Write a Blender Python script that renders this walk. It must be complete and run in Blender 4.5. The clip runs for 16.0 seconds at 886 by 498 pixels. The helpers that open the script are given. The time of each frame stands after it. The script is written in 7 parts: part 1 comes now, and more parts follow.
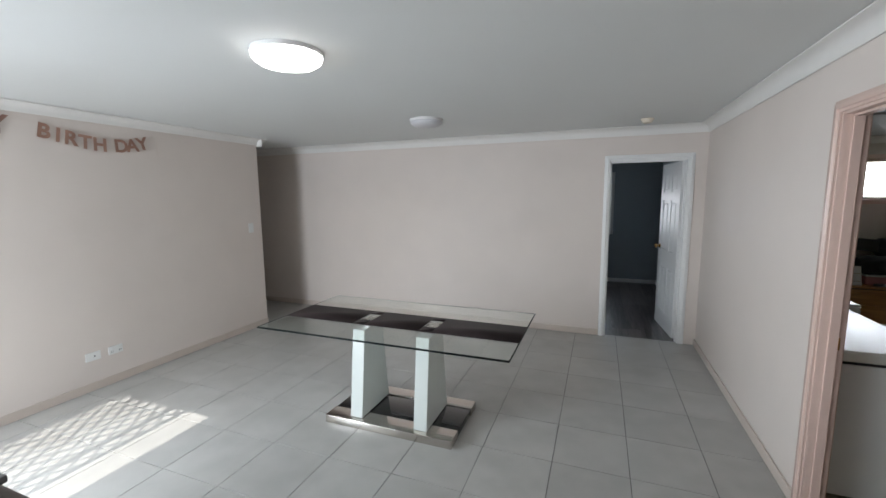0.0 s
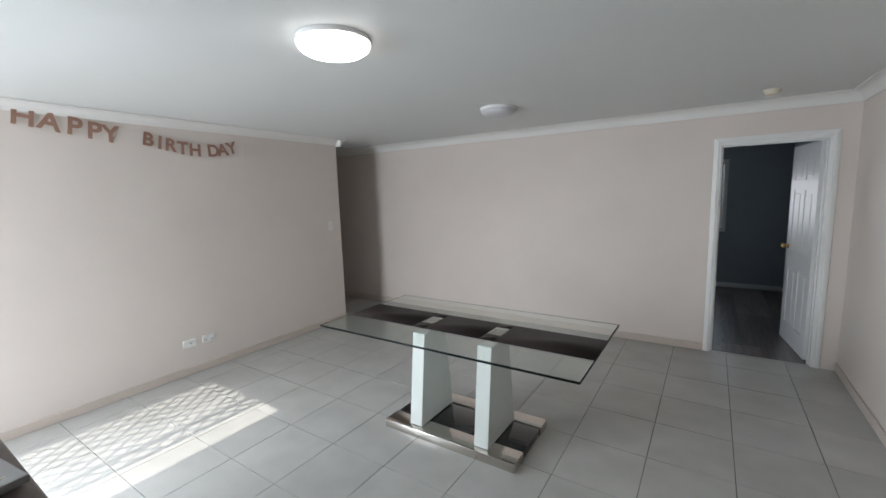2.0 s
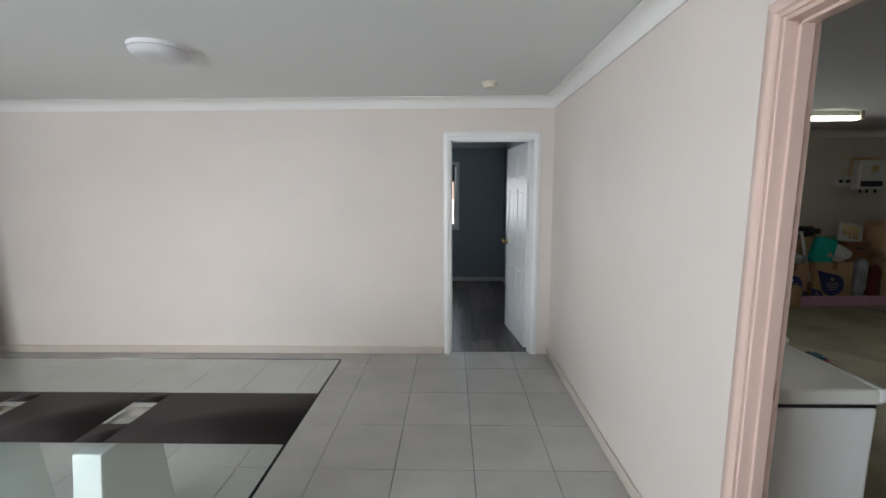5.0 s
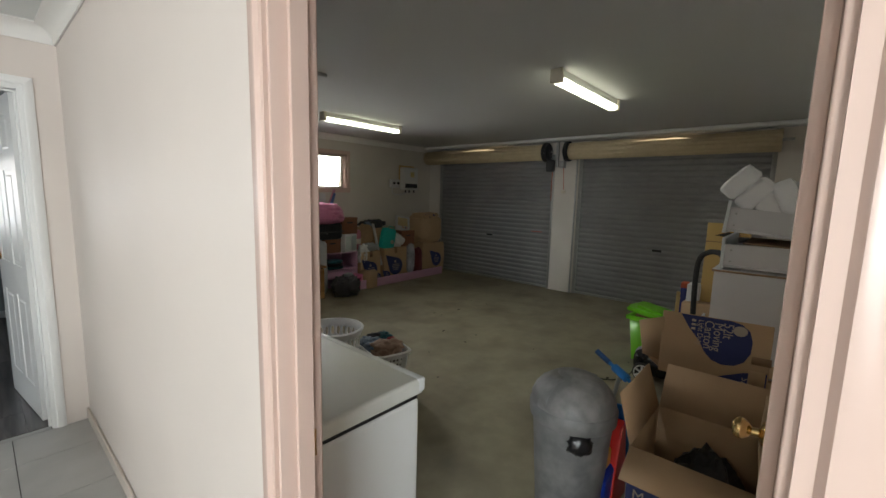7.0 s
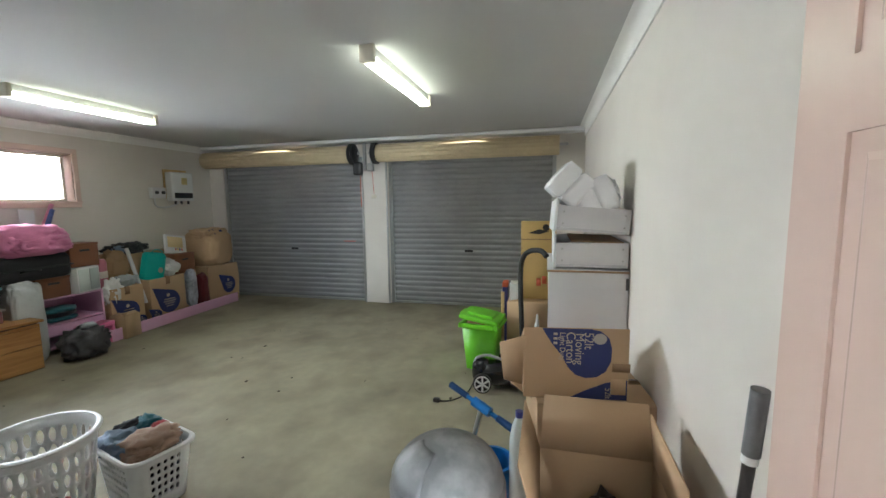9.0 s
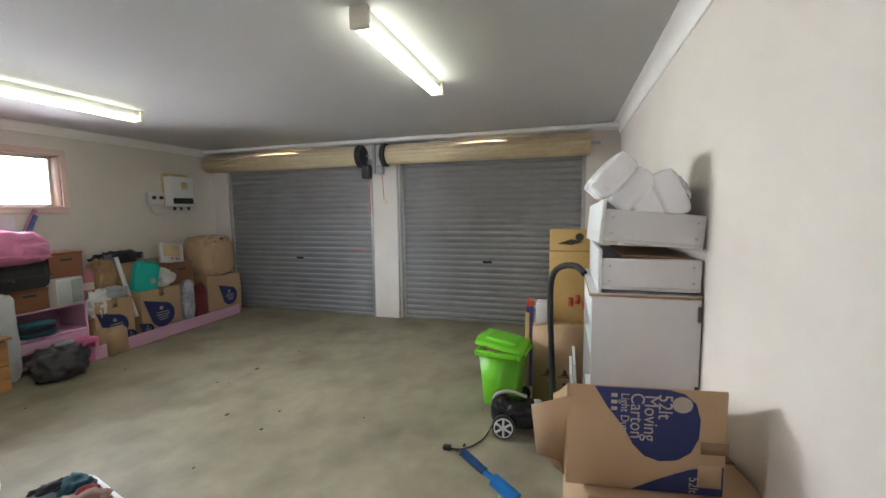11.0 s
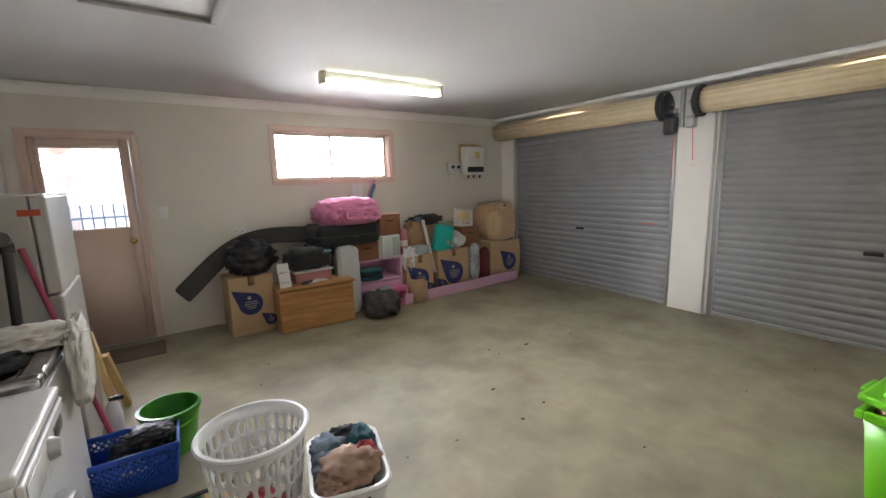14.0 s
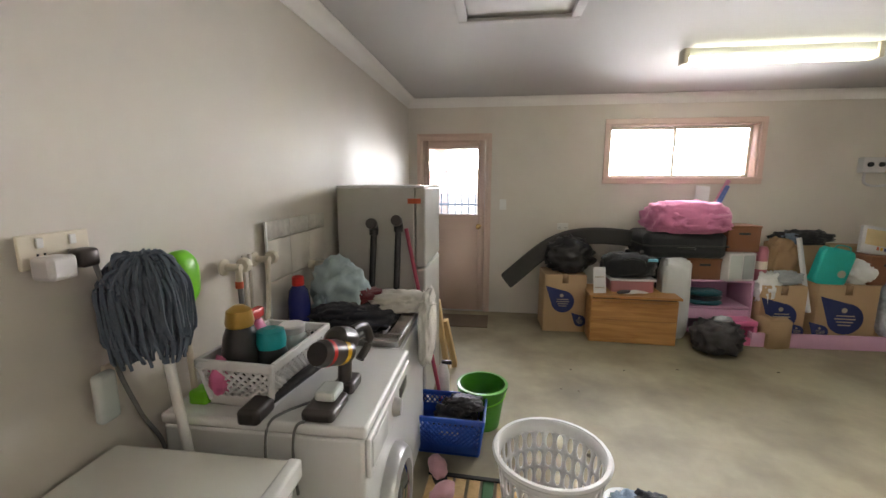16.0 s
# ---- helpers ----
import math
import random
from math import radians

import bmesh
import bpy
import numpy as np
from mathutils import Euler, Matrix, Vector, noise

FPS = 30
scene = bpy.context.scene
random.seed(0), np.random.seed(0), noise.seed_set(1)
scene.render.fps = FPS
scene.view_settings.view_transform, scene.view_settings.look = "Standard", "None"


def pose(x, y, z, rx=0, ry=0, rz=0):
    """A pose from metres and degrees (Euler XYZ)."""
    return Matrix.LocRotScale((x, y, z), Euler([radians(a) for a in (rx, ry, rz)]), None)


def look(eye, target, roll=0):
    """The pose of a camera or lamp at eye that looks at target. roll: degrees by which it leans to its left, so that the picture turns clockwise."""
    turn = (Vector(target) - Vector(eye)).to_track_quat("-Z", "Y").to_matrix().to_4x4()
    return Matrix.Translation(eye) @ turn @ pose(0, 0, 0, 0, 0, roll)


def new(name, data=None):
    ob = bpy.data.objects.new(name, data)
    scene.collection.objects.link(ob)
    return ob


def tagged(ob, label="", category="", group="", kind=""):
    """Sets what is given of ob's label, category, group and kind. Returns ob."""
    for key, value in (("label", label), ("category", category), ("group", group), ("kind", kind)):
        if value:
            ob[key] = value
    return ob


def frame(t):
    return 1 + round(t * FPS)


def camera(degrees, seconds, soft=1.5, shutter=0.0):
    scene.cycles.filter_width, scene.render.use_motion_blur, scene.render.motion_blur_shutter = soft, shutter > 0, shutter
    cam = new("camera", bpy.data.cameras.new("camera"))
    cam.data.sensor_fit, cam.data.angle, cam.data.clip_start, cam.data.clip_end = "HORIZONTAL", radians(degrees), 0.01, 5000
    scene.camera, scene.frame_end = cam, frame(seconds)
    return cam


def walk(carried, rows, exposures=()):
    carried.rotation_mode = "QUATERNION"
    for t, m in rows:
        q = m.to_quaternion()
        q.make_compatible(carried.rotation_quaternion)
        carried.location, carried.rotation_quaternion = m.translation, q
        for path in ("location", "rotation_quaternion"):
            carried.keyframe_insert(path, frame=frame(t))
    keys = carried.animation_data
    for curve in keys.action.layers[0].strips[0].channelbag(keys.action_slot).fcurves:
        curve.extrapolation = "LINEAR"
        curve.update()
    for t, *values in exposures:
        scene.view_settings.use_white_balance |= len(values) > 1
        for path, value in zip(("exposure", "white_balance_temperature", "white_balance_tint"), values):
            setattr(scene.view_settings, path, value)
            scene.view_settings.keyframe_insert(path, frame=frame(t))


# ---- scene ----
cam = camera(94.6, 16.0)
PATH = [
    (0, (0.362, 0.216, 1.678), (-0.348, 2.068, 1.417), -0.5),
    (0.5, (0.335, 0.263, 1.664), (-0.499, 2.062, 1.404), -0.7),
    (1, (0.367, 0.398, 1.666), (-0.575, 2.143, 1.406), -1.1),
    (1.5, (0.39, 0.469, 1.664), (-0.634, 2.166, 1.4), -1.4),
    (2, (0.403, 0.514, 1.657), (-0.687, 2.169, 1.391), -1.7),
    (2.5, (0.372, 0.61, 1.644), (-0.771, 2.229, 1.374), -1.8),
    (3, (0.301, 0.774, 1.646), (-0.886, 2.361, 1.375), -1.9),
    (5.5, (0.579, 1.607, 1.528), (0.977, 3.548, 1.256), 0.3),
    (6, (0.732, 1.722, 1.505), (1.523, 3.54, 1.241), 0.7),
    (6.5, (0.901, 1.821, 1.511), (2.075, 3.42, 1.252), 1.1),
    (7, (1.008, 1.918, 1.509), (2.504, 3.22, 1.246), 1.5),
    (7.5, (1.054, 2.063, 1.526), (2.774, 3.049, 1.262), 1.2),
    (8, (1.157, 2.159, 1.513), (2.994, 2.902, 1.245), 0.6),
    (8.5, (1.369, 2.238, 1.516), (3.257, 2.852, 1.275), -0.3),
    (9, (1.518, 2.311, 1.503), (3.444, 2.802, 1.277), -0.8),
    (11.5, (2.142, 2.439, 1.481), (4.033, 3.06, 1.29), -0.7),
    (12, (2.216, 2.47, 1.489), (4.077, 3.169, 1.27), -0.6),
    (12.5, (2.337, 2.474, 1.514), (4.108, 3.364, 1.247), -0.7),
    (13, (2.442, 2.473, 1.515), (4.042, 3.633, 1.207), -1.2),
    (13.5, (2.494, 2.541, 1.514), (3.892, 3.931, 1.175), -1.6),
    (14, (2.501, 2.725, 1.501), (3.632, 4.342, 1.173), -1.7),
    (14.5, (2.481, 2.898, 1.514), (3.236, 4.724, 1.206), -1.4),
    (15, (2.482, 3.004, 1.517), (2.868, 4.944, 1.221), -0.6),
    (15.5, (2.534, 3.019, 1.52), (2.556, 4.995, 1.215), -0.0),
    (16, (2.499, 3.018, 1.524), (2.248, 4.976, 1.199), 0.1),
]
EXPOSURES = [(0, 0.63, 6400, 11), (3, 0.5, 6450, 11), (5.5, 1.05, 6500, 10), (6.5, 1.15, 6700, 8), (7, 1.3, 6900, 9), (7.5, 1.72, 7200, 11), (8, 2.0, 7500, 12), (8.6, 2.62, 6350, 8), (9, 2.78, 6200, 7), (11.5, 2.9, 6450, 14), (12.5, 2.98, 6500, 14), (14, 3.06, 6600, 15), (16, 3.17, 6900, 15)]
walk(cam, [(t, look(eye, target, roll)) for t, eye, target, roll in PATH], EXPOSURES)

# ---- light ----
SUN_EL = radians(29.2)
world = bpy.data.worlds.new("world")
scene.world = world
world.use_nodes = True
wn = world.node_tree
sky = wn.nodes.new("ShaderNodeTexSky")
sky.sky_type = 'NISHITA'
sky.sun_disc = False
sky.sun_elevation = SUN_EL
sky.sun_rotation = radians(180)
wn.links.new(sky.outputs[0], wn.nodes["Background"].inputs[0])
wn.nodes["Background"].inputs[1].default_value = 0.15
sun = new("sun", bpy.data.lights.new("sun", 'SUN'))
sun.data.energy, sun.data.angle, sun.data.color = 5.0, radians(0.2), (1.0, 0.95, 0.87)
sun.matrix_world = look((0, -10, 10 * math.tan(SUN_EL)), (0, 0, 0))


def area(name, where, at, w, h, watts, color=(1, 1, 1), spread=180):
    ob = new(name, bpy.data.lights.new(name, 'AREA'))
    ob.data.shape, ob.data.size, ob.data.size_y = 'RECTANGLE', w, h
    ob.data.energy, ob.data.color = watts, color
    ob.data.spread = radians(spread)
    ob.matrix_world = look(where, at)
    return ob


area("daylight_south", (-2.9, -1.18, 1.05), (-2.6, 3, 0.0), 1.0, 2.0, 64, (0.84, 0.92, 1.0), 150)
# fill lamp added out of view to brighten the room from the west
area("fill_west", (-3.79, -0.2, 1.5), (0, 0.9, -0.6), 1.5, 1.1, 58, (0.84, 0.93, 1.0), 125)
area("daylight_bedroom", (0.0, 8.66, 1.5), (0, 5, 1.0), 1.1, 1.0, 6.5, (0.80, 0.90, 1.0))
area("daylight_garage_window", (4.44, 7.915, 1.845), (4.3, 1.9, 0.6), 1.42, 0.53, 5.4, (0.95, 0.97, 1.0), 98)
area("daylight_garage_door", (2.01, 7.80, 1.77), (2.7, 4, 0.6), 0.56, 0.22, 1.1, (0.96, 0.97, 1.0), 90)


# ---- materials ----


def mat(name, color, rough=0.6, metal=0.0, vary=0.08, scale=6.0, bump=0.0, bscale=80.0, each=0.0, coat=0.0, sheen=0.0, stain=None, spec=0.5, emit=None, trans=0.0, alpha=1.0):
    m = bpy.data.materials.new(name)
    m.use_nodes = True
    t = m.node_tree
    b = t.nodes["Principled BSDF"]
    b.inputs["Roughness"].default_value = rough
    b.inputs["Metallic"].default_value = metal
    b.inputs["Specular IOR Level"].default_value = spec
    b.inputs["Coat Weight"].default_value = coat
    b.inputs["Sheen Weight"].default_value = sheen
    b.inputs["Transmission Weight"].default_value = trans
    b.inputs["Alpha"].default_value = alpha
    geo = t.nodes.new("ShaderNodeNewGeometry")
    base = None
    n1 = t.nodes.new("ShaderNodeTexNoise")
    n1.inputs["Scale"].default_value, n1.inputs["Detail"].default_value = scale, 6
    t.links.new(geo.outputs["Position"], n1.inputs["Vector"])
    n2 = t.nodes.new("ShaderNodeTexNoise")
    n2.inputs["Scale"].default_value, n2.inputs["Detail"].default_value = scale * 0.17, 3
    t.links.new(geo.outputs["Position"], n2.inputs["Vector"])
    mixn = t.nodes.new("ShaderNodeMath")
    mixn.operation = 'MULTIPLY_ADD'
    mixn.inputs[1].default_value = 0.5
    half = t.nodes.new("ShaderNodeMath")
    half.operation = 'MULTIPLY'
    half.inputs[1].default_value = 0.5
    t.links.new(n2.outputs[0], half.inputs[0])
    t.links.new(n1.outputs[0], mixn.inputs[0])
    t.links.new(half.outputs[0], mixn.inputs[2])
    ramp = t.nodes.new("ShaderNodeMapRange")
    ramp.inputs["From Min"].default_value, ramp.inputs["From Max"].default_value = 0.3, 0.7
    ramp.inputs["To Min"].default_value, ramp.inputs["To Max"].default_value = 1 - vary, 1 + vary
    t.links.new(mixn.outputs[0], ramp.inputs["Value"])
    last = ramp.outputs[0]
    if each:
        info = t.nodes.new("ShaderNodeObjectInfo")
        r2 = t.nodes.new("ShaderNodeMapRange")
        r2.inputs["To Min"].default_value, r2.inputs["To Max"].default_value = 1 - each, 1 + each
        t.links.new(info.outputs["Random"], r2.inputs["Value"])
        mm = t.nodes.new("ShaderNodeMath")
        mm.operation = 'MULTIPLY'
        t.links.new(last, mm.inputs[0])
        t.links.new(r2.outputs[0], mm.inputs[1])
        last = mm.outputs[0]
    vec = t.nodes.new("ShaderNodeVectorMath")
    vec.operation = 'SCALE'
    vec.inputs[0].default_value = color
    t.links.new(last, vec.inputs["Scale"])
    out = vec.outputs[0]
    if stain:
        scol, sscale, amount = stain
        n3 = t.nodes.new("ShaderNodeTexNoise")
        n3.inputs["Scale"].default_value, n3.inputs["Detail"].default_value, n3.inputs["Roughness"].default_value = sscale, 4, 0.5
        t.links.new(geo.outputs["Position"], n3.inputs["Vector"])
        r3 = t.nodes.new("ShaderNodeMapRange")
        r3.inputs["From Min"].default_value, r3.inputs["From Max"].default_value = 0.45, 0.80
        r3.inputs["To Max"].default_value = amount
        t.links.new(n3.outputs[0], r3.inputs["Value"])
        mx = t.nodes.new("ShaderNodeMix")
        mx.data_type = 'RGBA'
        mx.inputs[7].default_value = (*scol, 1)
        t.links.new(r3.outputs[0], mx.inputs[0])
        t.links.new(out, mx.inputs[6])
        out = mx.outputs[2]
    t.links.new(out, b.inputs["Base Color"])
    rr = t.nodes.new("ShaderNodeMapRange")
    rr.inputs["From Min"].default_value, rr.inputs["From Max"].default_value = 0.3, 0.7
    rr.inputs["To Min"].default_value, rr.inputs["To Max"].default_value = max(rough - 0.06, 0.0), min(rough + 0.06, 1.0)
    t.links.new(n1.outputs[0], rr.inputs["Value"])
    if rough > 0.4:
        t.links.new(rr.outputs[0], b.inputs["Roughness"])
    if bump:
        nb = t.nodes.new("ShaderNodeTexNoise")
        nb.inputs["Scale"].default_value, nb.inputs["Detail"].default_value = bscale, 4
        t.links.new(geo.outputs["Position"], nb.inputs["Vector"])
        bp = t.nodes.new("ShaderNodeBump")
        bp.inputs["Strength"].default_value, bp.inputs["Distance"].default_value = bump, 0.01
        t.links.new(nb.outputs[0], bp.inputs["Height"])
        t.links.new(bp.outputs[0], b.inputs["Normal"])
    if emit:
        b.inputs["Emission Color"].default_value = (*emit[0], 1)
        b.inputs["Emission Strength"].default_value = emit[1]
    return m


def wood(name, dark, light, along=(0.6, 9.0, 9.0), rough=0.45, each=0.15):
    """Timber with grain drawn out along one axis of the object."""
    m = bpy.data.materials.new(name)
    m.use_nodes = True
    t = m.node_tree
    b = t.nodes["Principled BSDF"]
    b.inputs["Roughness"].default_value = rough
    co = t.nodes.new("ShaderNodeTexCoord")
    info = t.nodes.new("ShaderNodeObjectInfo")
    mp = t.nodes.new("ShaderNodeMapping")
    mp.inputs["Scale"].default_value = along
    t.links.new(co.outputs["Object"], mp.inputs["Vector"])
    t.links.new(info.outputs["Random"], mp.inputs["Location"])
    n = t.nodes.new("ShaderNodeTexNoise")
    n.inputs["Scale"].default_value, n.inputs["Detail"].default_value, n.inputs["Distortion"].default_value = 3.0, 8, 0.8
    t.links.new(mp.outputs[0], n.inputs["Vector"])
    add = t.nodes.new("ShaderNodeMath")
    add.operation = 'MULTIPLY_ADD'
    add.inputs[1].default_value, add.inputs[2].default_value = each * 2, -each
    t.links.new(info.outputs["Random"], add.inputs[0])
    sm = t.nodes.new("ShaderNodeMath")
    sm.operation = 'ADD'
    t.links.new(n.outputs[0], sm.inputs[0])
    t.links.new(add.outputs[0], sm.inputs[1])
    cr = t.nodes.new("ShaderNodeValToRGB")
    cr.color_ramp.elements[0].position, cr.color_ramp.elements[1].position = 0.3, 0.7
    cr.color_ramp.elements[0].color, cr.color_ramp.elements[1].color = (*dark, 1), (*light, 1)
    t.links.new(sm.outputs[0], cr.inputs[0])
    t.links.new(cr.outputs[0], b.inputs["Base Color"])
    bp = t.nodes.new("ShaderNodeBump")
    bp.inputs["Strength"].default_value, bp.inputs["Distance"].default_value = 0.15, 0.004
    t.links.new(n.outputs[0], bp.inputs["Height"])
    t.links.new(bp.outputs[0], b.inputs["Normal"])
    return m


def glass(name, color=(0.96, 0.99, 0.98), rough=0.0, ior=1.45):
    m = bpy.data.materials.new(name)
    m.use_nodes = True
    b = m.node_tree.nodes["Principled BSDF"]
    b.inputs["Base Color"].default_value = (*color, 1)
    b.inputs["Roughness"].default_value = rough
    b.inputs["IOR"].default_value = ior
    b.inputs["Transmission Weight"].default_value = 1.0
    return m


WALL = mat("beige_wall_paint", (0.70, 0.63, 0.58), 0.58, vary=0.03, scale=3, bump=0.06, bscale=220, stain=((0.57, 0.505, 0.46), 1.3, 0.25))
GWALL = mat("garage_wall_paint", (0.66, 0.615, 0.555), 0.6, vary=0.03, scale=3, bump=0.06, bscale=220, stain=((0.50, 0.45, 0.39), 1.7, 0.3))
BEDWALL = mat("grey_blue_wall_paint", (0.33, 0.37, 0.40), 0.5, vary=0.03, scale=3, bump=0.05, bscale=220)
CEIL = mat("ceiling_white_paint", (0.72, 0.735, 0.725), 0.7, vary=0.02, scale=2, bump=0.03, bscale=150)
CORNICE = mat("cornice_white_paint", (0.78, 0.765, 0.735), 0.6, vary=0.02, scale=2)
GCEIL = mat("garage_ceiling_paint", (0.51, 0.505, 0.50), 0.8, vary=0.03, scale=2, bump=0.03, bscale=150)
WHITE = mat("white_gloss_trim", (0.80, 0.80, 0.79), 0.35, vary=0.015, scale=1.5)
SALMON = mat("salmon_gloss_paint", (0.68, 0.51, 0.44), 0.27, vary=0.025, scale=1.5)
GROUT = mat("grout", (0.09, 0.085, 0.08), 0.9, vary=0.15, scale=30)
TILE = mat("grey_porcelain_tile", (0.425, 0.42, 0.40), 0.36, vary=0.10, scale=5.0, each=0.05, stain=((0.31, 0.30, 0.28), 2.6, 0.5))
CONC = mat("bare_concrete", (0.31, 0.275, 0.19), 0.6, vary=0.20, scale=9, bump=0.07, bscale=45, stain=((0.15, 0.13, 0.092), 2.1, 0.95))
PLANK = wood("dark_grey_oak_planks", (0.05, 0.042, 0.04), (0.15, 0.13, 0.12), (9, 0.6, 9), 0.35)
PINE = wood("orange_pine", (0.36, 0.16, 0.05), (0.56, 0.29, 0.10), (0.8, 9, 9), 0.4, 0.05)
RAWPINE = wood("raw_pine_timber", (0.50, 0.33, 0.14), (0.66, 0.46, 0.22), (9, 9, 0.8), 0.6, 0.06)
STEEL = mat("grey_roller_steel", (0.30, 0.298, 0.30), 0.33, metal=0.3, vary=0.06, scale=3, stain=((0.20, 0.20, 0.21), 2.2, 0.5))
DRUM = mat("cream_roller_steel", (0.66, 0.54, 0.34), 0.62, metal=0.0, vary=0.08, scale=12, stain=((0.48, 0.37, 0.22), 4.0, 0.3))
GALV = mat("galvanised_steel", (0.45, 0.45, 0.44), 0.4, metal=0.9, vary=0.1, scale=20)
CHROME = mat("polished_chrome", (0.80, 0.80, 0.80), 0.10, metal=1.0, vary=0.02)
BRUSHED = mat("brushed_stainless", (0.62, 0.58, 0.54), 0.16, metal=1.0, vary=0.04, scale=40)
BRASS = mat("polished_brass", (0.80, 0.55, 0.24), 0.14, metal=1.0, vary=0.05)
BLACKGLOSS = mat("black_gloss_plastic", (0.010, 0.010, 0.011), 0.14, vary=0.05, scale=10)
BLACK = mat("black_plastic", (0.018, 0.018, 0.02), 0.35, vary=0.1, scale=10)
RUBBER = mat("black_rubber", (0.02, 0.02, 0.02), 0.7, vary=0.1)
BLACKGLASS = mat("black_gloss_glass", (0.012, 0.011, 0.012), 0.05, vary=0.02, coat=0.5)
DARKBAND = mat("dark_brown_painted_glass", (0.026, 0.019, 0.019), 0.4, vary=0.03, spec=0.12)
GLOSSWHITE = mat("pale_green_white_lacquer", (0.66, 0.70, 0.67), 0.18, vary=0.02, coat=0.4)
TABLEGLASS = glass("clear_table_glass", (0.93, 0.98, 0.96), 0.0, 1.3)
GREENEDGE = mat("dark_green_glass_edge", (0.006, 0.014, 0.013), 0.35, vary=0.02, spec=0.2)
PANE = glass("window_glass", (0.98, 0.99, 0.99), 0.0, 1.12)
FROST = glass("frosted_window_film", (0.97, 0.98, 0.98), 0.35, 1.3)
APPL = mat("white_enamel", (0.74, 0.75, 0.74), 0.22, vary=0.03, scale=5, stain=((0.60, 0.57, 0.50), 5.0, 0.2))
APPLCREAM = mat("aged_white_freezer_lid", (0.68, 0.68, 0.63), 0.22, vary=0.03, scale=5, stain=((0.55, 0.52, 0.42), 4.0, 0.25))
FRIDGE = mat("silver_grey_fridge_side", (0.46, 0.45, 0.42), 0.42, metal=0.05, vary=0.03)
CARD = mat("brown_cardboard", (0.46, 0.31, 0.18), 0.75, vary=0.06, scale=8, bump=0.05, bscale=60, each=0.05, stain=((0.38, 0.25, 0.14), 4.0, 0.35))
CARDTAN = mat("yellow_tan_cardboard", (0.52, 0.34, 0.12), 0.7, vary=0.06, scale=8, each=0.05)
NAVY = mat("navy_print", (0.022, 0.032, 0.13), 0.7, vary=0.08, scale=12)
PRINT = mat("pale_print", (0.42, 0.36, 0.30), 0.75, vary=0.08)
TAPE = mat("brown_packing_tape", (0.30, 0.19, 0.11), 0.2, vary=0.06, coat=0.3)
BLACKPRINT = mat("black_print", (0.03, 0.025, 0.02), 0.7)
REDPRINT = mat("red_print", (0.55, 0.10, 0.04), 0.7)
LAMP_ON = mat("lit_lamp_diffuser", (0.9, 0.9, 0.88), 0.4, emit=((1.0, 0.97, 0.92), 4.6))
TUBE_ON = mat("lit_fluorescent_diffuser", (0.9, 0.9, 0.85), 0.4, emit=((0.95, 1.0, 0.82), 2.2))
DIFF_OFF = mat("unlit_lamp_diffuser", (0.62, 0.62, 0.64), 0.35, vary=0.03)
PLASTIC = mat("white_plastic", (0.75, 0.75, 0.73), 0.35, vary=0.03)
IVORY = mat("ivory_plastic", (0.68, 0.62, 0.50), 0.4, vary=0.04)

# ---- building helpers ----


def bm_box(x0, y0, z0, x1, y1, z1, bevel=0.0, segs=2, bm=None):
    own = bmesh.new()
    bmesh.ops.create_cube(own, size=1.0)
    bmesh.ops.scale(own, vec=(abs(x1 - x0), abs(y1 - y0), abs(z1 - z0)), verts=own.verts)
    bmesh.ops.translate(own, vec=((x0 + x1) / 2, (y0 + y1) / 2, (z0 + z1) / 2), verts=own.verts)
    if bevel:
        bmesh.ops.bevel(own, geom=own.edges[:], offset=bevel, segments=segs, affect='EDGES', profile=0.5)
    return merge(own, bm)


def merge(own, bm):
    if bm is None:
        return own
    me = bpy.data.meshes.new("tmp")
    own.to_mesh(me)
    own.free()
    bm.from_mesh(me)
    bpy.data.meshes.remove(me)
    return bm


def bm_lathe(profile, n=32, bm=None, m=None, cap=True):
    """A turned body: profile is (radius, height) from bottom to top."""
    own = bmesh.new()
    rings = []
    for r, z in profile:
        rings.append([own.verts.new((r * math.cos(2 * math.pi * k / n), r * math.sin(2 * math.pi * k / n), z)) for k in range(n)])
    for a, b in zip(rings, rings[1:]):
        for k in range(n):
            own.faces.new((a[k], a[(k + 1) % n], b[(k + 1) % n], b[k]))
    if cap:
        own.faces.new(list(reversed(rings[0])))
        own.faces.new(rings[-1])
    if m is not None:
        bmesh.ops.transform(own, matrix=m, verts=own.verts)
    return merge(own, bm)


def bm_rod(a, b, r, n=12, bm=None, r2=None):
    a, b = Vector(a), Vector(b)
    d = b - a
    m = Matrix.Translation(a) @ d.to_track_quat('Z', 'Y').to_matrix().to_4x4()
    return bm_lathe([(r, 0), (r if r2 is None else r2, d.length)], n, bm, m)


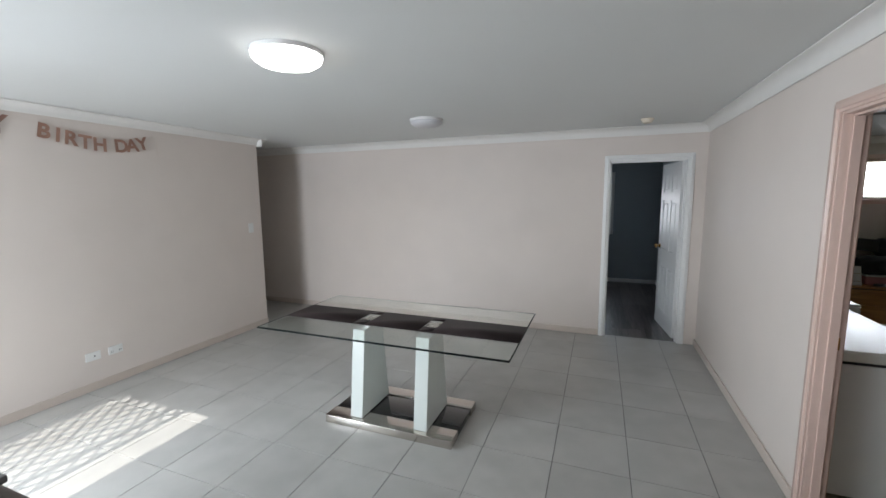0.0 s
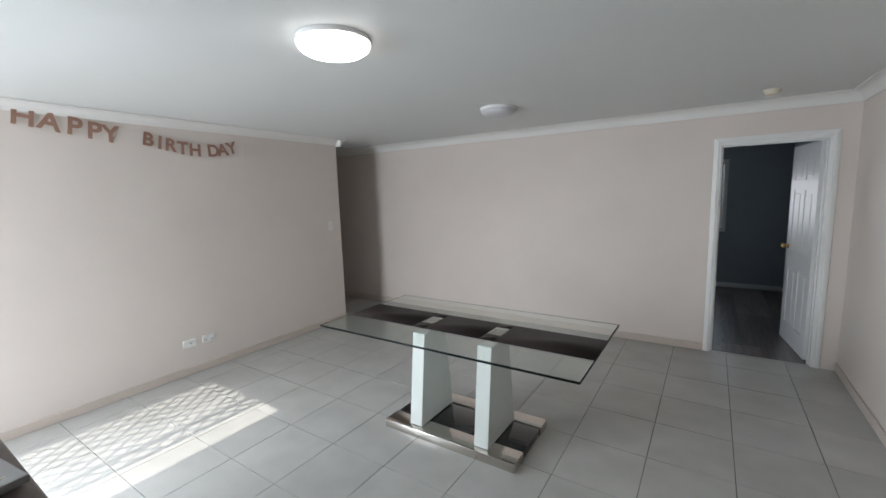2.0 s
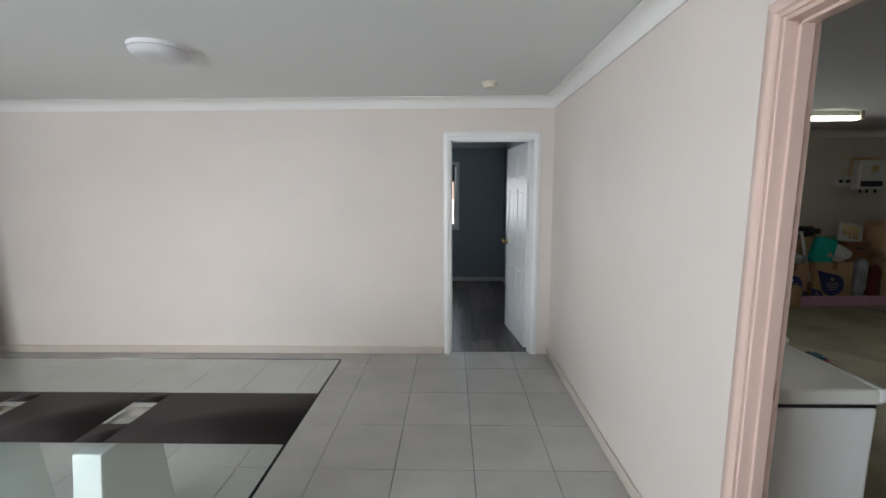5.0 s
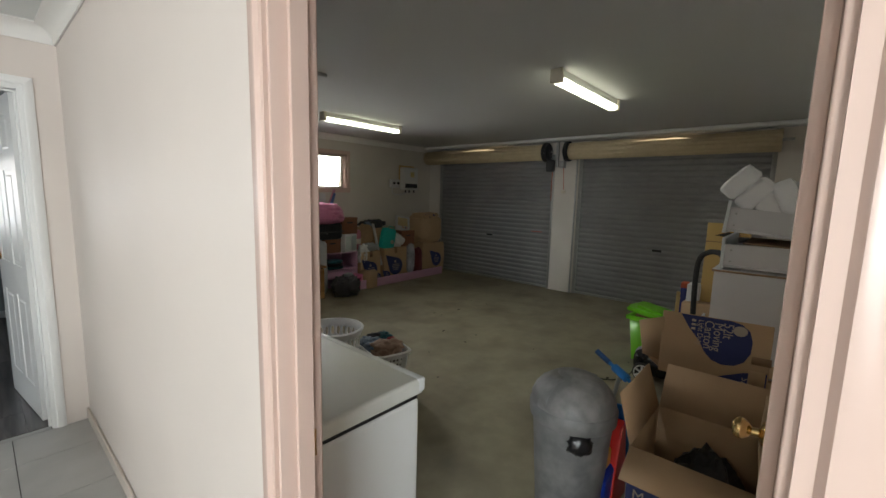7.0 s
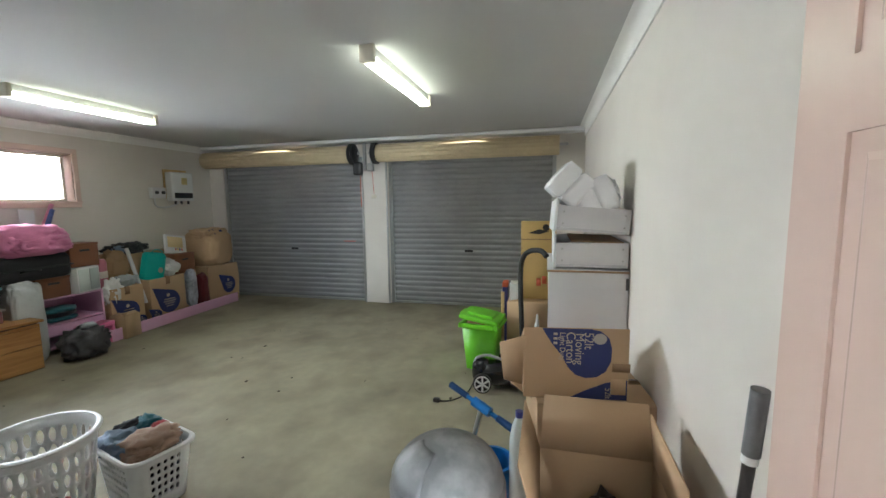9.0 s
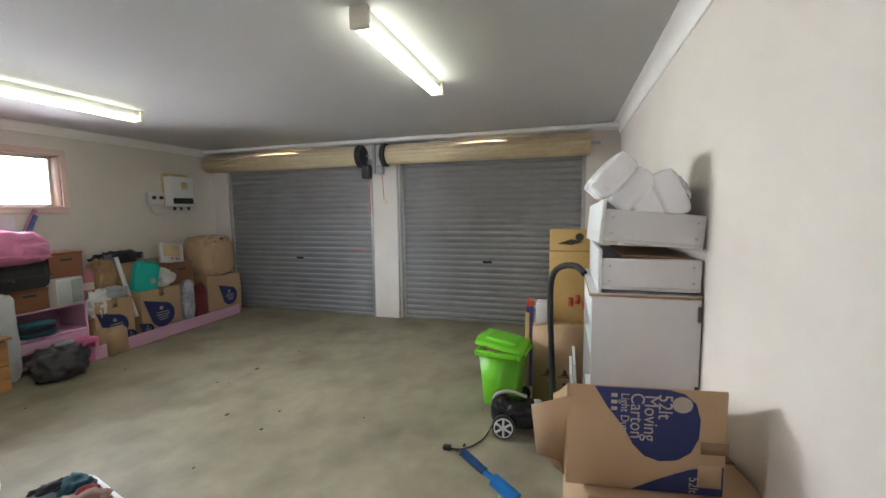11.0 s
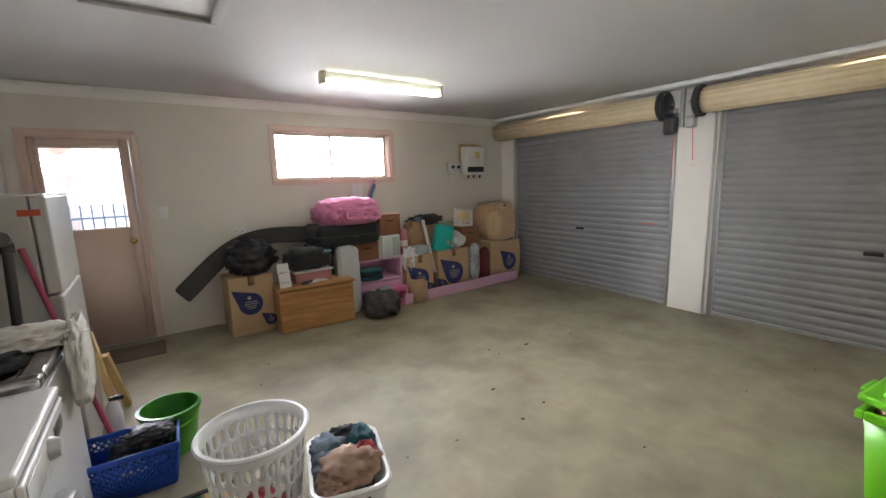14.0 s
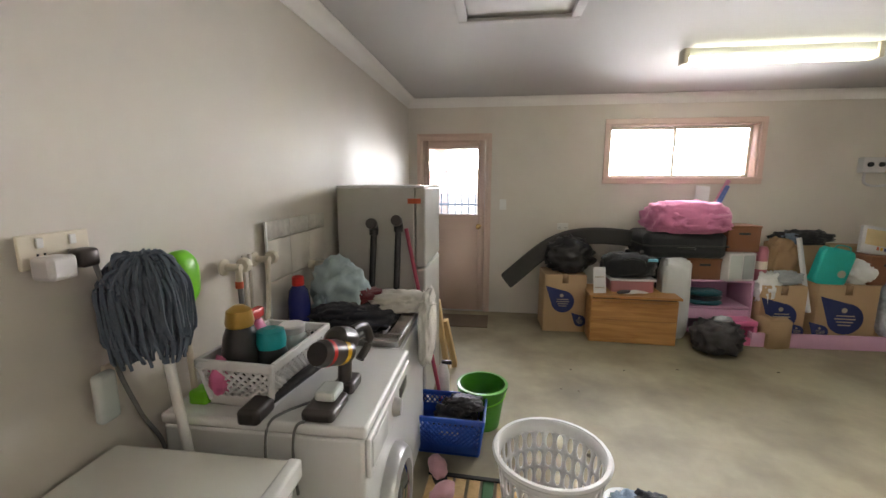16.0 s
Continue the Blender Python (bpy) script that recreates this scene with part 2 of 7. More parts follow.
def bm_sweep(points, r, n=10, bm=None, closed=False):
    """A round tube through points, rounded with a Catmull-Rom curve."""
    pts = [Vector(p) for p in points]
    fine = []
    cnt = len(pts)
    for i in range(cnt - 1):
        p0, p1, p2, p3 = pts[max(i - 1, 0)], pts[i], pts[i + 1], pts[min(i + 2, cnt - 1)]
        for k in range(6):
            u = k / 6
            fine.append(0.5 * ((2 * p1) + (p2 - p0) * u + (2 * p0 - 5 * p1 + 4 * p2 - p3) * u * u + (3 * p1 - p0 - 3 * p2 + p3) * u ** 3))
    fine.append(pts[-1])
    own = bmesh.new()
    rings = []
    for i, p in enumerate(fine):
        d = (fine[min(i + 1, len(fine) - 1)] - fine[max(i - 1, 0)]).normalized()
        side = d.cross(Vector((0.123, 0.31, 0.94))).normalized()
        up = side.cross(d)
        rr = r(i / (len(fine) - 1)) if callable(r) else r
        rings.append([own.verts.new(p + side * rr * math.cos(2 * math.pi * k / n) + up * rr * math.sin(2 * math.pi * k / n)) for k in range(n)])
    for a, b in zip(rings, rings[1:]):
        for k in range(n):
            own.faces.new((a[k], b[k], b[(k + 1) % n], a[(k + 1) % n]))
    own.faces.new(rings[0])
    own.faces.new(list(reversed(rings[-1])))
    return merge(own, bm)


def bm_poly(pts, depth, m=None, bm=None, bevel=0.0):
    """A flat outline in xy, made depth thick in z."""
    own = bmesh.new()
    lo = [own.verts.new((x, y, 0)) for x, y in pts]
    hi = [own.verts.new((x, y, depth)) for x, y in pts]
    own.faces.new(list(reversed(lo)))
    own.faces.new(hi)
    for k in range(len(pts)):
        j = (k + 1) % len(pts)
        own.faces.new((lo[k], lo[j], hi[j], hi[k]))
    bmesh.ops.recalc_face_normals(own, faces=own.faces[:])
    if bevel:
        bmesh.ops.bevel(own, geom=own.edges[:], offset=bevel, segments=2, affect='EDGES', profile=0.5)
    if m is not None:
        bmesh.ops.transform(own, matrix=m, verts=own.verts)
    return merge(own, bm)


def bm_lump(cx, cy, cz, rx, ry, rz, rough=0.2, freq=3.0, seed=0.0, flat=0.0, subs=4, power=1.0, bm=None, fold=0.0):
    """A soft, creased body: cloth in a heap, a filled bag, a cushion."""
    own = bmesh.new()
    bmesh.ops.create_icosphere(own, subdivisions=subs, radius=1.0)
    for v in own.verts:
        p = v.co.normalized()
        q = Vector([math.copysign(abs(c) ** power, c) for c in p])
        d = 1 + rough * noise.fractal(p * freq + Vector((seed, seed * 1.7, -seed)), 0.9, 2.1, 4)
        if fold:
            d += fold * (0.5 - abs(noise.noise(p * freq * 2.2 + Vector((seed, 3, 1)))) * 2)
        q = q * d
        z = q.z
        if z < -1 + flat:
            z = -1 + flat
        v.co = (cx + q.x * rx, cy + q.y * ry, cz + z * rz)
    return merge(own, bm)


def text_mesh(body, size, depth=0.0008, spacing=1.0, bold=0.0):
    cu = bpy.data.curves.new("text", 'FONT')
    cu.body, cu.size, cu.extrude, cu.space_character = body, size, depth, spacing
    cu.align_x, cu.align_y, cu.offset = 'CENTER', 'CENTER', bold
    ob = bpy.data.objects.new("text", cu)
    me = bpy.data.meshes.new_from_object(ob)
    bpy.data.objects.remove(ob)
    bpy.data.curves.remove(cu)
    return me


def smooth(me, angle=40):
    for p in me.polygons:
        p.use_smooth = True
    me.set_sharp_from_angle(angle=radians(angle))


def part(name, bm, material, parent=None, label="", m=None, soft=True):
    """One mesh object; bm is a bmesh (used up) or a mesh to share."""
    if isinstance(bm, bmesh.types.BMesh):
        bmesh.ops.recalc_face_normals(bm, faces=bm.faces[:])
        if soft:
            for ed in bm.edges:
                if len(ed.link_faces) == 2:
                    ang = ed.calc_face_angle(0.0)
                    a, b = (f.calc_area() for f in ed.link_faces)
                    ed.smooth = not (ang > 0.75 or (ang > 0.15 and max(a, b) > 5 * min(a, b)))
        me = bpy.data.meshes.new(name)
        bm.to_mesh(me)
        bm.free()
        if soft:
            for p in me.polygons:
                p.use_smooth = True
    else:
        me = bm
    if material is not None and not me.materials:
        me.materials.append(material)
    ob = new(name, me)
    if parent is not None:
        ob.parent = parent
    if m is not None:
        ob.matrix_basis = m
    if label:
        ob["label"] = label
    return ob


def thing(name, label, category, m=None, group=""):
    ob = new(name)
    ob.empty_display_size = 0.1
    if m is not None:
        ob.matrix_basis = m
    return tagged(ob, label, category, group)


def structure(name, bm, material, label="", category="wall", soft=False):
    return tagged(part(name, bm, material, soft=soft), label, category, kind="structure")


def wall_bm(axis, a0, a1, t0, t1, z0, z1, holes=()):
    """A wall along an axis from a0 to a1, t0 to t1 thick, with openings (from, to, sill, head)."""
    bm = bmesh.new()

    def block(p, q, lo, hi):
        if q - p > 1e-4 and hi - lo > 1e-4:
            if axis == 'x':
                bm_box(p, t0, lo, q, t1, hi, bm=bm)
            else:
                bm_box(t0, p, lo, t1, q, hi, bm=bm)
    at = a0
    for p, q, lo, hi in sorted(holes):
        block(at, p, z0, z1)
        block(p, q, z0, lo)
        block(p, q, hi, z1)
        at = q
    block(at, a1, z0, z1)
    return bm


# ---- shell of the house ----
LX, RX, FY, SY = -3.74, 1.40, 5.29, -1.2      # dining room: west, east, north, south faces
GX0, GX1, GY0, GY1, GZ = 1.488, 7.22, 1.84, 7.73, 2.43   # garage
DC = 2.40
structure("wall_shared", wall_bm('y', -1.31, 8.72, RX, GX0, -0.1, 2.7, [(1.893, 2.723, -0.1, 2.05)]), WALL, "smooth beige painted wall between dining room and garage", "wall")
structure("wall_dining_north", wall_bm('x', -6.6, RX, FY, FY + 0.11, -0.1, 2.7, [(0.445, 1.235, -0.1, 2.05)]), WALL, "smooth beige painted plasterboard wall", "wall")
# the opening in the west wall is added for the unseen fill lamp
structure("wall_dining_west", wall_bm('y', -1.31, 4.33, LX - 0.11, LX, -0.1, 2.7, [(-0.95, 0.55, 0.9, 2.1)]), WALL, "smooth beige painted plasterboard wall with a scuff", "wall")
structure("wall_hall_south", wall_bm('x', -6.6, LX - 0.11, 4.22, 4.33, -0.1, 2.7), WALL, "beige painted hallway wall", "wall")
structure("wall_hall_end", wall_bm('y', 4.22, 5.40, -6.71, -6.6, -0.1, 2.7), WALL, "beige painted hallway end wall", "wall")
structure("wall_dining_south", wall_bm('x', LX - 0.11, RX, SY - 0.11, SY, -0.1, 2.7, [(-3.46, -2.36, -0.1, 2.07)]), WALL, "beige painted wall with a sliding door", "wall")
structure("wall_bedroom_north", wall_bm('x', -2.4, RX, 8.60, 8.72, -0.1, 2.7, [(-0.60, 0.55, 0.97, 2.02)]), BEDWALL, "grey-blue painted bedroom wall with a window", "wall")
structure("wall_bedroom_west", wall_bm('y', 5.40, 8.72, -2.51, -2.4, -0.1, 2.7), BEDWALL, "grey-blue painted bedroom wall", "wall")
structure("wall_bedroom_lining_east", wall_bm('y', 5.404, 8.60, RX - 0.012, RX - 0.002, 0, 2.4), BEDWALL, "grey-blue painted bedroom wall", "wall")
structure("wall_bedroom_lining_south", wall_bm('x', -2.4, RX - 0.014, FY + 0.112, FY + 0.122, 0, 2.4, [(0.39, 1.29, 0, 2.12)]), BEDWALL, "grey-blue painted bedroom wall", "wall")
structure("wall_garage_north", wall_bm('x', GX0, 7.5, GY1, GY1 + 0.2, -0.1, 2.7, [(1.65, 2.39, -0.1, 2.0), (3.70, 5.18, 1.56, 2.13)]), GWALL, "off-white painted garage wall", "wall")
structure("wall_garage_south", wall_bm('x', GX0, 7.5, GY0 - 0.11, GY0, -0.1, 2.7), GWALL, "off-white painted garage wall", "wall")
structure("wall_garage_east", wall_bm('y', GY0, GY1, GX1, GX1 + 0.18, -0.1, 2.7, [(2.20, 4.58, -0.1, 2.2), (4.98, 7.46, -0.1, 2.2)]), GWALL, "off-white garage wall with two roller doors", "wall")
structure("wall_garage_lining_west", wall_bm('y', GY0, GY1, GX0 + 0.002, GX0 + 0.010, 0, GZ, [(1.842, 2.79, 0, 2.13)]), GWALL, "off-white painted garage wall", "wall")
structure("ceiling_dining", bm_box(-6.7, -1.31, DC, RX, 8.72, DC + 0.1), CEIL, "flat white painted ceiling", "ceiling")
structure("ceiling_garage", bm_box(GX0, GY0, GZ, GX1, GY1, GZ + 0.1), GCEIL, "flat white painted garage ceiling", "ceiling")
ground = structure("ground", bm_box(-400, -400, -0.4, 400, 400, -0.12), mat("outdoor_ground", (0.25, 0.23, 0.20), 0.9, vary=0.2, scale=2), "pale paved ground outside", "ground")
floor = structure("floor", bm_box(-6.71, -1.31, -0.1, RX + 0.055, FY + 0.05, -0.006), GROUT, "grey porcelain floor tiles with dark grout", "floor")
gfloor = structure("floor_garage", bm_box(RX + 0.055, GY0 - 0.1, -0.1, 7.4, GY1 + 0.1, 0.0), CONC, "bare stained concrete garage floor", "floor")
bfloor = structure("floor_bedroom", bm_box(-2.5, FY + 0.05, -0.1, RX, 8.7, -0.008), GROUT, "dark grey oak laminate floor", "floor")


def cornice(name, p, q, inward, z, size=0.09, material=None):
    """A coved plaster cornice along p to q (horizontal points)."""
    material = material or CORNICE
    own = bmesh.new()
    prof = [(0.0, 0.0), (0.0, -size), (0.008, -size)]
    for k in range(7):
        a = radians(90 * k / 6)
        prof.append((size - 0.008 - (size - 0.02) * math.cos(a) + 0.0, -size + 0.010 + (size - 0.02) * math.sin(a) * 1.0))
    prof += [(size, -0.008), (size, 0.0)]
    ends = []
    for x, y in (p, q):
        ends.append([own.verts.new((x + inward[0] * u, y + inward[1] * u, z + v)) for u, v in prof])
    for k in range(len(prof)):
        j = (k + 1) % len(prof)
        own.faces.new((ends[0][k], ends[0][j], ends[1][j], ends[1][k]))
    own.faces.new(ends[0])
    own.faces.new(list(reversed(ends[1])))
    return tagged(part(name, own, material), "white coved plaster cornice", "cornice", kind="structure")


e = 0.002
cornice("cornice_dining_north", (-6.6, FY - e), (RX - e, FY - e), (0, -1), DC - e)
cornice("cornice_dining_east", (RX - e, SY), (RX - e, FY - 0.001), (-1, 0), DC - 2 * e)
cornice("cornice_dining_west", (LX + e, SY), (LX + e, 4.33 + 0.09), (1, 0), DC - e, 0.075)
cornice("cornice_hall", (LX + 0.088, 4.33 + e), (-6.6, 4.33 + e), (0, 1), DC - 2 * e)
cornice("cornice_bedroom_north", (-2.4, 8.60 - e), (RX - 0.014, 8.60 - e), (0, -1), DC - e)
cornice("cornice_bedroom_east", (RX - 0.014, 5.42), (RX - 0.014, 8.60), (-1, 0), DC - 2 * e)
cornice("cornice_garage_west", (GX0 + 0.012, GY0), (GX0 + 0.012, GY1), (1, 0), GZ - e)
cornice("cornice_garage_north", (GX0, GY1 - e), (GX1, GY1 - e), (0, -1), GZ - 2 * e)
cornice("cornice_garage_south", (GX0, GY0 + e), (GX1, GY0 + e), (0, 1), GZ - 2 * e)
pel = bm_box(6.99, GY0 + 0.02, 2.375, 7.215, 7.67, 2.427, 0.022, 3)
structure("trim_door_head", pel, WHITE, "white gloss painted head trim above the roller doors", "trim", soft=True)


def skirting(name, p, q, inward, material, h=0.075, d=0.013):
    x0, x1 = sorted((p[0], q[0] + inward[0] * d)) if inward[0] else sorted((p[0], q[0]))
    y0, y1 = sorted((p[1], q[1] + inward[1] * d)) if inward[1] else sorted((p[1], q[1]))
    return tagged(part(name, bm_box(x0, y0, 0.001, x1, y1, h, 0.004), material), "painted timber skirting board", "skirting", kind="structure")


SKIRT = mat("cream_skirting_paint", (0.58, 0.50, 0.44), 0.3, vary=0.04)
skirting("baseboard_east", (RX - e, SY), (RX - e, 1.84), (-1, 0), SKIRT)
skirting("baseboard_east_far", (RX - e, 2.77), (RX - e, FY), (-1, 0), SKIRT)
skirting("baseboard_north", (-6.6, FY - e), (0.385, FY - e), (0, -1), SKIRT)
skirting("baseboard_west", (LX + e, SY), (LX + e, 4.33), (1, 0), SKIRT)
skirting("baseboard_bedroom", (-2.4, 8.60 - e), (RX - 0.014, 8.60 - e), (0, -1), WHITE)
skirting("baseboard_bedroom_east", (RX - 0.014, 5.5), (RX - 0.014, 8.58), (-1, 0), WHITE)


def casing(name, axis, a0, a1, head, face, out, width, material, back=None, depth=0.016, label=""):
    """Moulded architrave round an opening on one wall face; out is the side it stands proud to."""
    root = tagged(new(name), label or "painted timber door frame", "door frame", kind="structure")
    steps = [(0.0, depth * 0.55), (width * 0.22, depth * 0.55), (width * 0.32, depth), (width * 0.72, depth), (width * 0.84, depth * 0.7), (width, depth * 0.45)]

    def strip(nm, p, q, along):
        own = bmesh.new()
        prof = [(0, 0)] + steps + [(width, 0)]
        ends = []
        for k, (s, pt) in enumerate(((0, p), (1, q))):
            ring = []
            for u, v in prof:
                if along == 'z0':
                    a, z = pt[0] - u, pt[1] + (u if k else 0)
                elif along == 'z1':
                    a, z = pt[0] + u, pt[1] + (u if k else 0)
                else:
                    a, z = pt[0] + (u if k else -u), pt[1] + u
                t = face + out * (v + 0.001)
                ring.append(own.verts.new((a, t, z) if axis == 'x' else (t, a, z)))
            ends.append(ring)
        n = len(prof)
        for k in range(n):
            own.faces.new((ends[0][k], ends[0][(k + 1) % n], ends[1][(k + 1) % n], ends[1][k]))
        own.faces.new(ends[0])
        own.faces.new(list(reversed(ends[1])))
        part(nm, own, material, root)
    strip("side_architrave", (a0, 0), (a0, head), 'z0')
    strip("side_architrave", (a1, 0), (a1, head), 'z1')
    strip("head_architrave", (a0, head), (a1, head), 'h')
    return root


def jamb(name, axis, a0, a1, head, t0, t1, material, thick=0.018, stop=0.0):
    root = tagged(new(name), "painted timber door jamb lining", "door frame", kind="structure")
    for nm, p, q, lo, hi in (("side_jamb", a0, a0 + thick, 0, head), ("side_jamb", a1 - thick, a1, 0, head), ("head_jamb", a0 + thick, a1 - thick, head - thick, head)):
        bm = bm_box(p, t0, lo, q, t1, hi, 0.002) if axis == 'x' else bm_box(t0, p, lo, t1, q, hi, 0.002)
        part(nm, bm, material, root)
    if stop:
        for nm, p, q, lo, hi in (("door_stop", a0 + thick, a0 + thick + 0.011, 0, head - thick), ("door_stop", a1 - thick - 0.011, a1 - thick, 0, head - thick), ("door_stop", a0 + thick, a1 - thick, head - thick - 0.011, head - thick)):
            bm = bm_box(p, stop - 0.02, lo, q, stop + 0.02, hi, 0.002) if axis == 'x' else bm_box(stop - 0.02, p, lo, stop + 0.02, q, hi, 0.002)
            part(nm, bm, material, root)
    return root


casing("door_frame_bedroom", 'x', 0.452, 1.228, 2.045, FY, -1, 0.058, WHITE, label="white painted timber door frame")
casing("door_frame_bedroom_inner", 'x', 0.452, 1.228, 2.045, FY + 0.122, 1, 0.058, WHITE, label="white painted timber door frame")
jamb("door_jamb_bedroom", 'x', 0.445, 1.235, 2.05, FY - 0.002, FY + 0.124, WHITE, stop=FY + 0.06)
casing("door_frame_garage", 'y', 1.903, 2.712, 2.045, RX, -1, 0.055, SALMON, label="salmon pink painted timber door frame with chips", depth=0.019)
casing("door_frame_garage_inner", 'y', 1.897, 2.719, 2.046, GX0 + 0.010, 1, 0.055, SALMON, label="salmon pink painted timber door frame", depth=0.019)
jamb("door_jamb_garage", 'y', 1.893, 2.723, 2.05, RX - 0.002, GX0 + 0.012, SALMON, stop=RX + 0.055)
part("strike_plate", bm_box(1.452, 2.702, 0.905, 1.484, 2.7048, 0.97, 0.001), BRASS, bpy.data.objects["door_jamb_garage"], "brass latch strike plate")


def panel_door(name, width, height, label, material, knob_material, knobs=(-1, 1), glaze=None, knob_z=1.0):
    """A door leaf standing in its own frame: hinge edge at x 0, thickness along y, centred."""
    root = thing(name, label, "door")
    root["kind"] = "structure"
    t = 0.035
    if not glaze:
        bm = bm_box(0, -t / 2 + 0.006, 0, width, t / 2 - 0.006, height)
        part("core", bm, material, root, soft=False)
        st, mid = 0.11, 0.10
        cw = (width - 2 * st - mid) / 2
        rows = [(0.20, 0.78), (0.98, 1.58), (1.68, height - 0.11)]
        for s in (-1, 1):
            y0, y1 = sorted((s * (t / 2 - 0.006), s * t / 2))
            for x0, x1 in ((0, st), (st + cw, st + cw + mid), (width - st, width)):
                part("stile", bm_box(x0, y0, 0, x1, y1, height), material, root, soft=False)
            zs = [0] + [z for r in rows for z in r] + [height]
            for k in range(0, len(zs), 2):
                for x0 in (st, st + cw + mid):
                    part("rail", bm_box(x0, y0, zs[k], x0 + cw, y1, zs[k + 1]), material, root, soft=False)
            for x0 in (st, st + cw + mid):
                for lo, hi in rows:
                    f = bmesh.new()
                    bmesh.ops.create_cube(f, size=1.0)
                    bmesh.ops.scale(f, vec=(cw - 0.03, 0.012, hi - lo - 0.03), verts=f.verts)
                    for v in f.verts:
                        if v.co.y * s > 0:
                            v.co.x *= 1 - 0.05 / (cw - 0.03)
                            v.co.z *= 1 - 0.05 / (hi - lo - 0.03)
                    bmesh.ops.translate(f, vec=(x0 + cw / 2, s * (t / 2 - 0.0068), (lo + hi) / 2), verts=f.verts)
                    part("raised_panel", f, material, root, soft=False)
    else:
        gx0, gx1, gz0, gz1 = glaze
        own = bmesh.new()
        for b4 in ((0, 0, gx0, height), (gx1, 0, width, height), (gx0, 0, gx1, gz0), (gx0, gz1, gx1, height)):
            bm_box(b4[0], -t / 2, b4[1], b4[2], t / 2, b4[3], bm=own)
        part("leaf", own, material, root)
        fr = bmesh.new()
        for b4 in ((gx0 - 0.012, gz0 - 0.012, gx1 + 0.012, gz0 + 0.012), (gx0 - 0.012, gz1 - 0.012, gx1 + 0.012, gz1 + 0.012), (gx0 - 0.012, gz0, gx0 + 0.012, gz1), (gx1 - 0.012, gz0, gx1 + 0.012, gz1)):
            bm_box(b4[0], -t / 2 - 0.006, b4[1], b4[2], t / 2 + 0.006, b4[3], 0.003, bm=fr)
        part("glazing_bead", fr, material, root)
        pane = part("pane", bm_box(gx0, -0.003, gz0, gx1, 0.003, gz1), PANE, root, "clear glass pane", soft=False)
        pane.visible_shadow = False
    kx, kz = width - 0.065, knob_z
    for s in knobs:
        m = Matrix.Translation((kx, s * t / 2, kz)) @ Matrix.Rotation(radians(-90 * s), 4, 'X')
        part("knob", bm_lathe([(0.028, 0), (0.030, 0.004), (0.024, 0.009), (0.011, 0.014), (0.010, 0.028), (0.018, 0.034), (0.026, 0.045), (0.027, 0.055), (0.022, 0.064), (0.010, 0.068)], 24, m=m), knob_material, root, "round polished brass knob")
    part("latch_plate", bm_box(width - 0.001, -0.011, kz - 0.03, width + 0.002, 0.011, kz + 0.03, 0.0008), knob_material, root)
    for hz in (0.2, height - 0.2):
        part("hinge", bm_rod((-0.004, -t / 2 - 0.004, hz - 0.045), (-0.004, -t / 2 - 0.004, hz + 0.045), 0.006), GALV, root)
    return root


gd = panel_door("door_garage_entry", 0.78, 2.02, "salmon pink six-panel door standing open with brass knob", SALMON, BRASS, knobs=(1,), knob_z=0.94)
gd.matrix_basis = pose(GX0 + 0.035, 1.882, 0.008, 0, 0, 2.2)
bd = panel_door("door_bedroom", 0.75, 2.02, "white six-panel door standing open with a brass knob", WHITE, BRASS)
bd.matrix_basis = pose(1.205, FY + 0.14, 0.010, 0, 0, 97)
nd = panel_door("door_garage_outside", 0.70, 1.975, "salmon pink half-glazed outside door, shut", SALMON, BRASS, glaze=(0.055, 0.63, 1.13, 1.89))
nd.matrix_basis = pose(1.67, GY1 + 0.03, 0.012)
casing("door_frame_outside", 'x', 1.657, 2.383, 1.995, GY1, -1, 0.06, SALMON, label="salmon pink painted timber door frame")
jamb("door_jamb_outside", 'x', 1.65, 2.39, 2.0, GY1 - 0.002, GY1 + 0.2, SALMON)
part("threshold", bm_box(1.668, GY1 - 0.01, 0.001, 2.372, GY1 + 0.2, 0.010, 0.002), GALV, bpy.data.objects["door_jamb_outside"])

# ---- windows, roller doors, fixtures ----


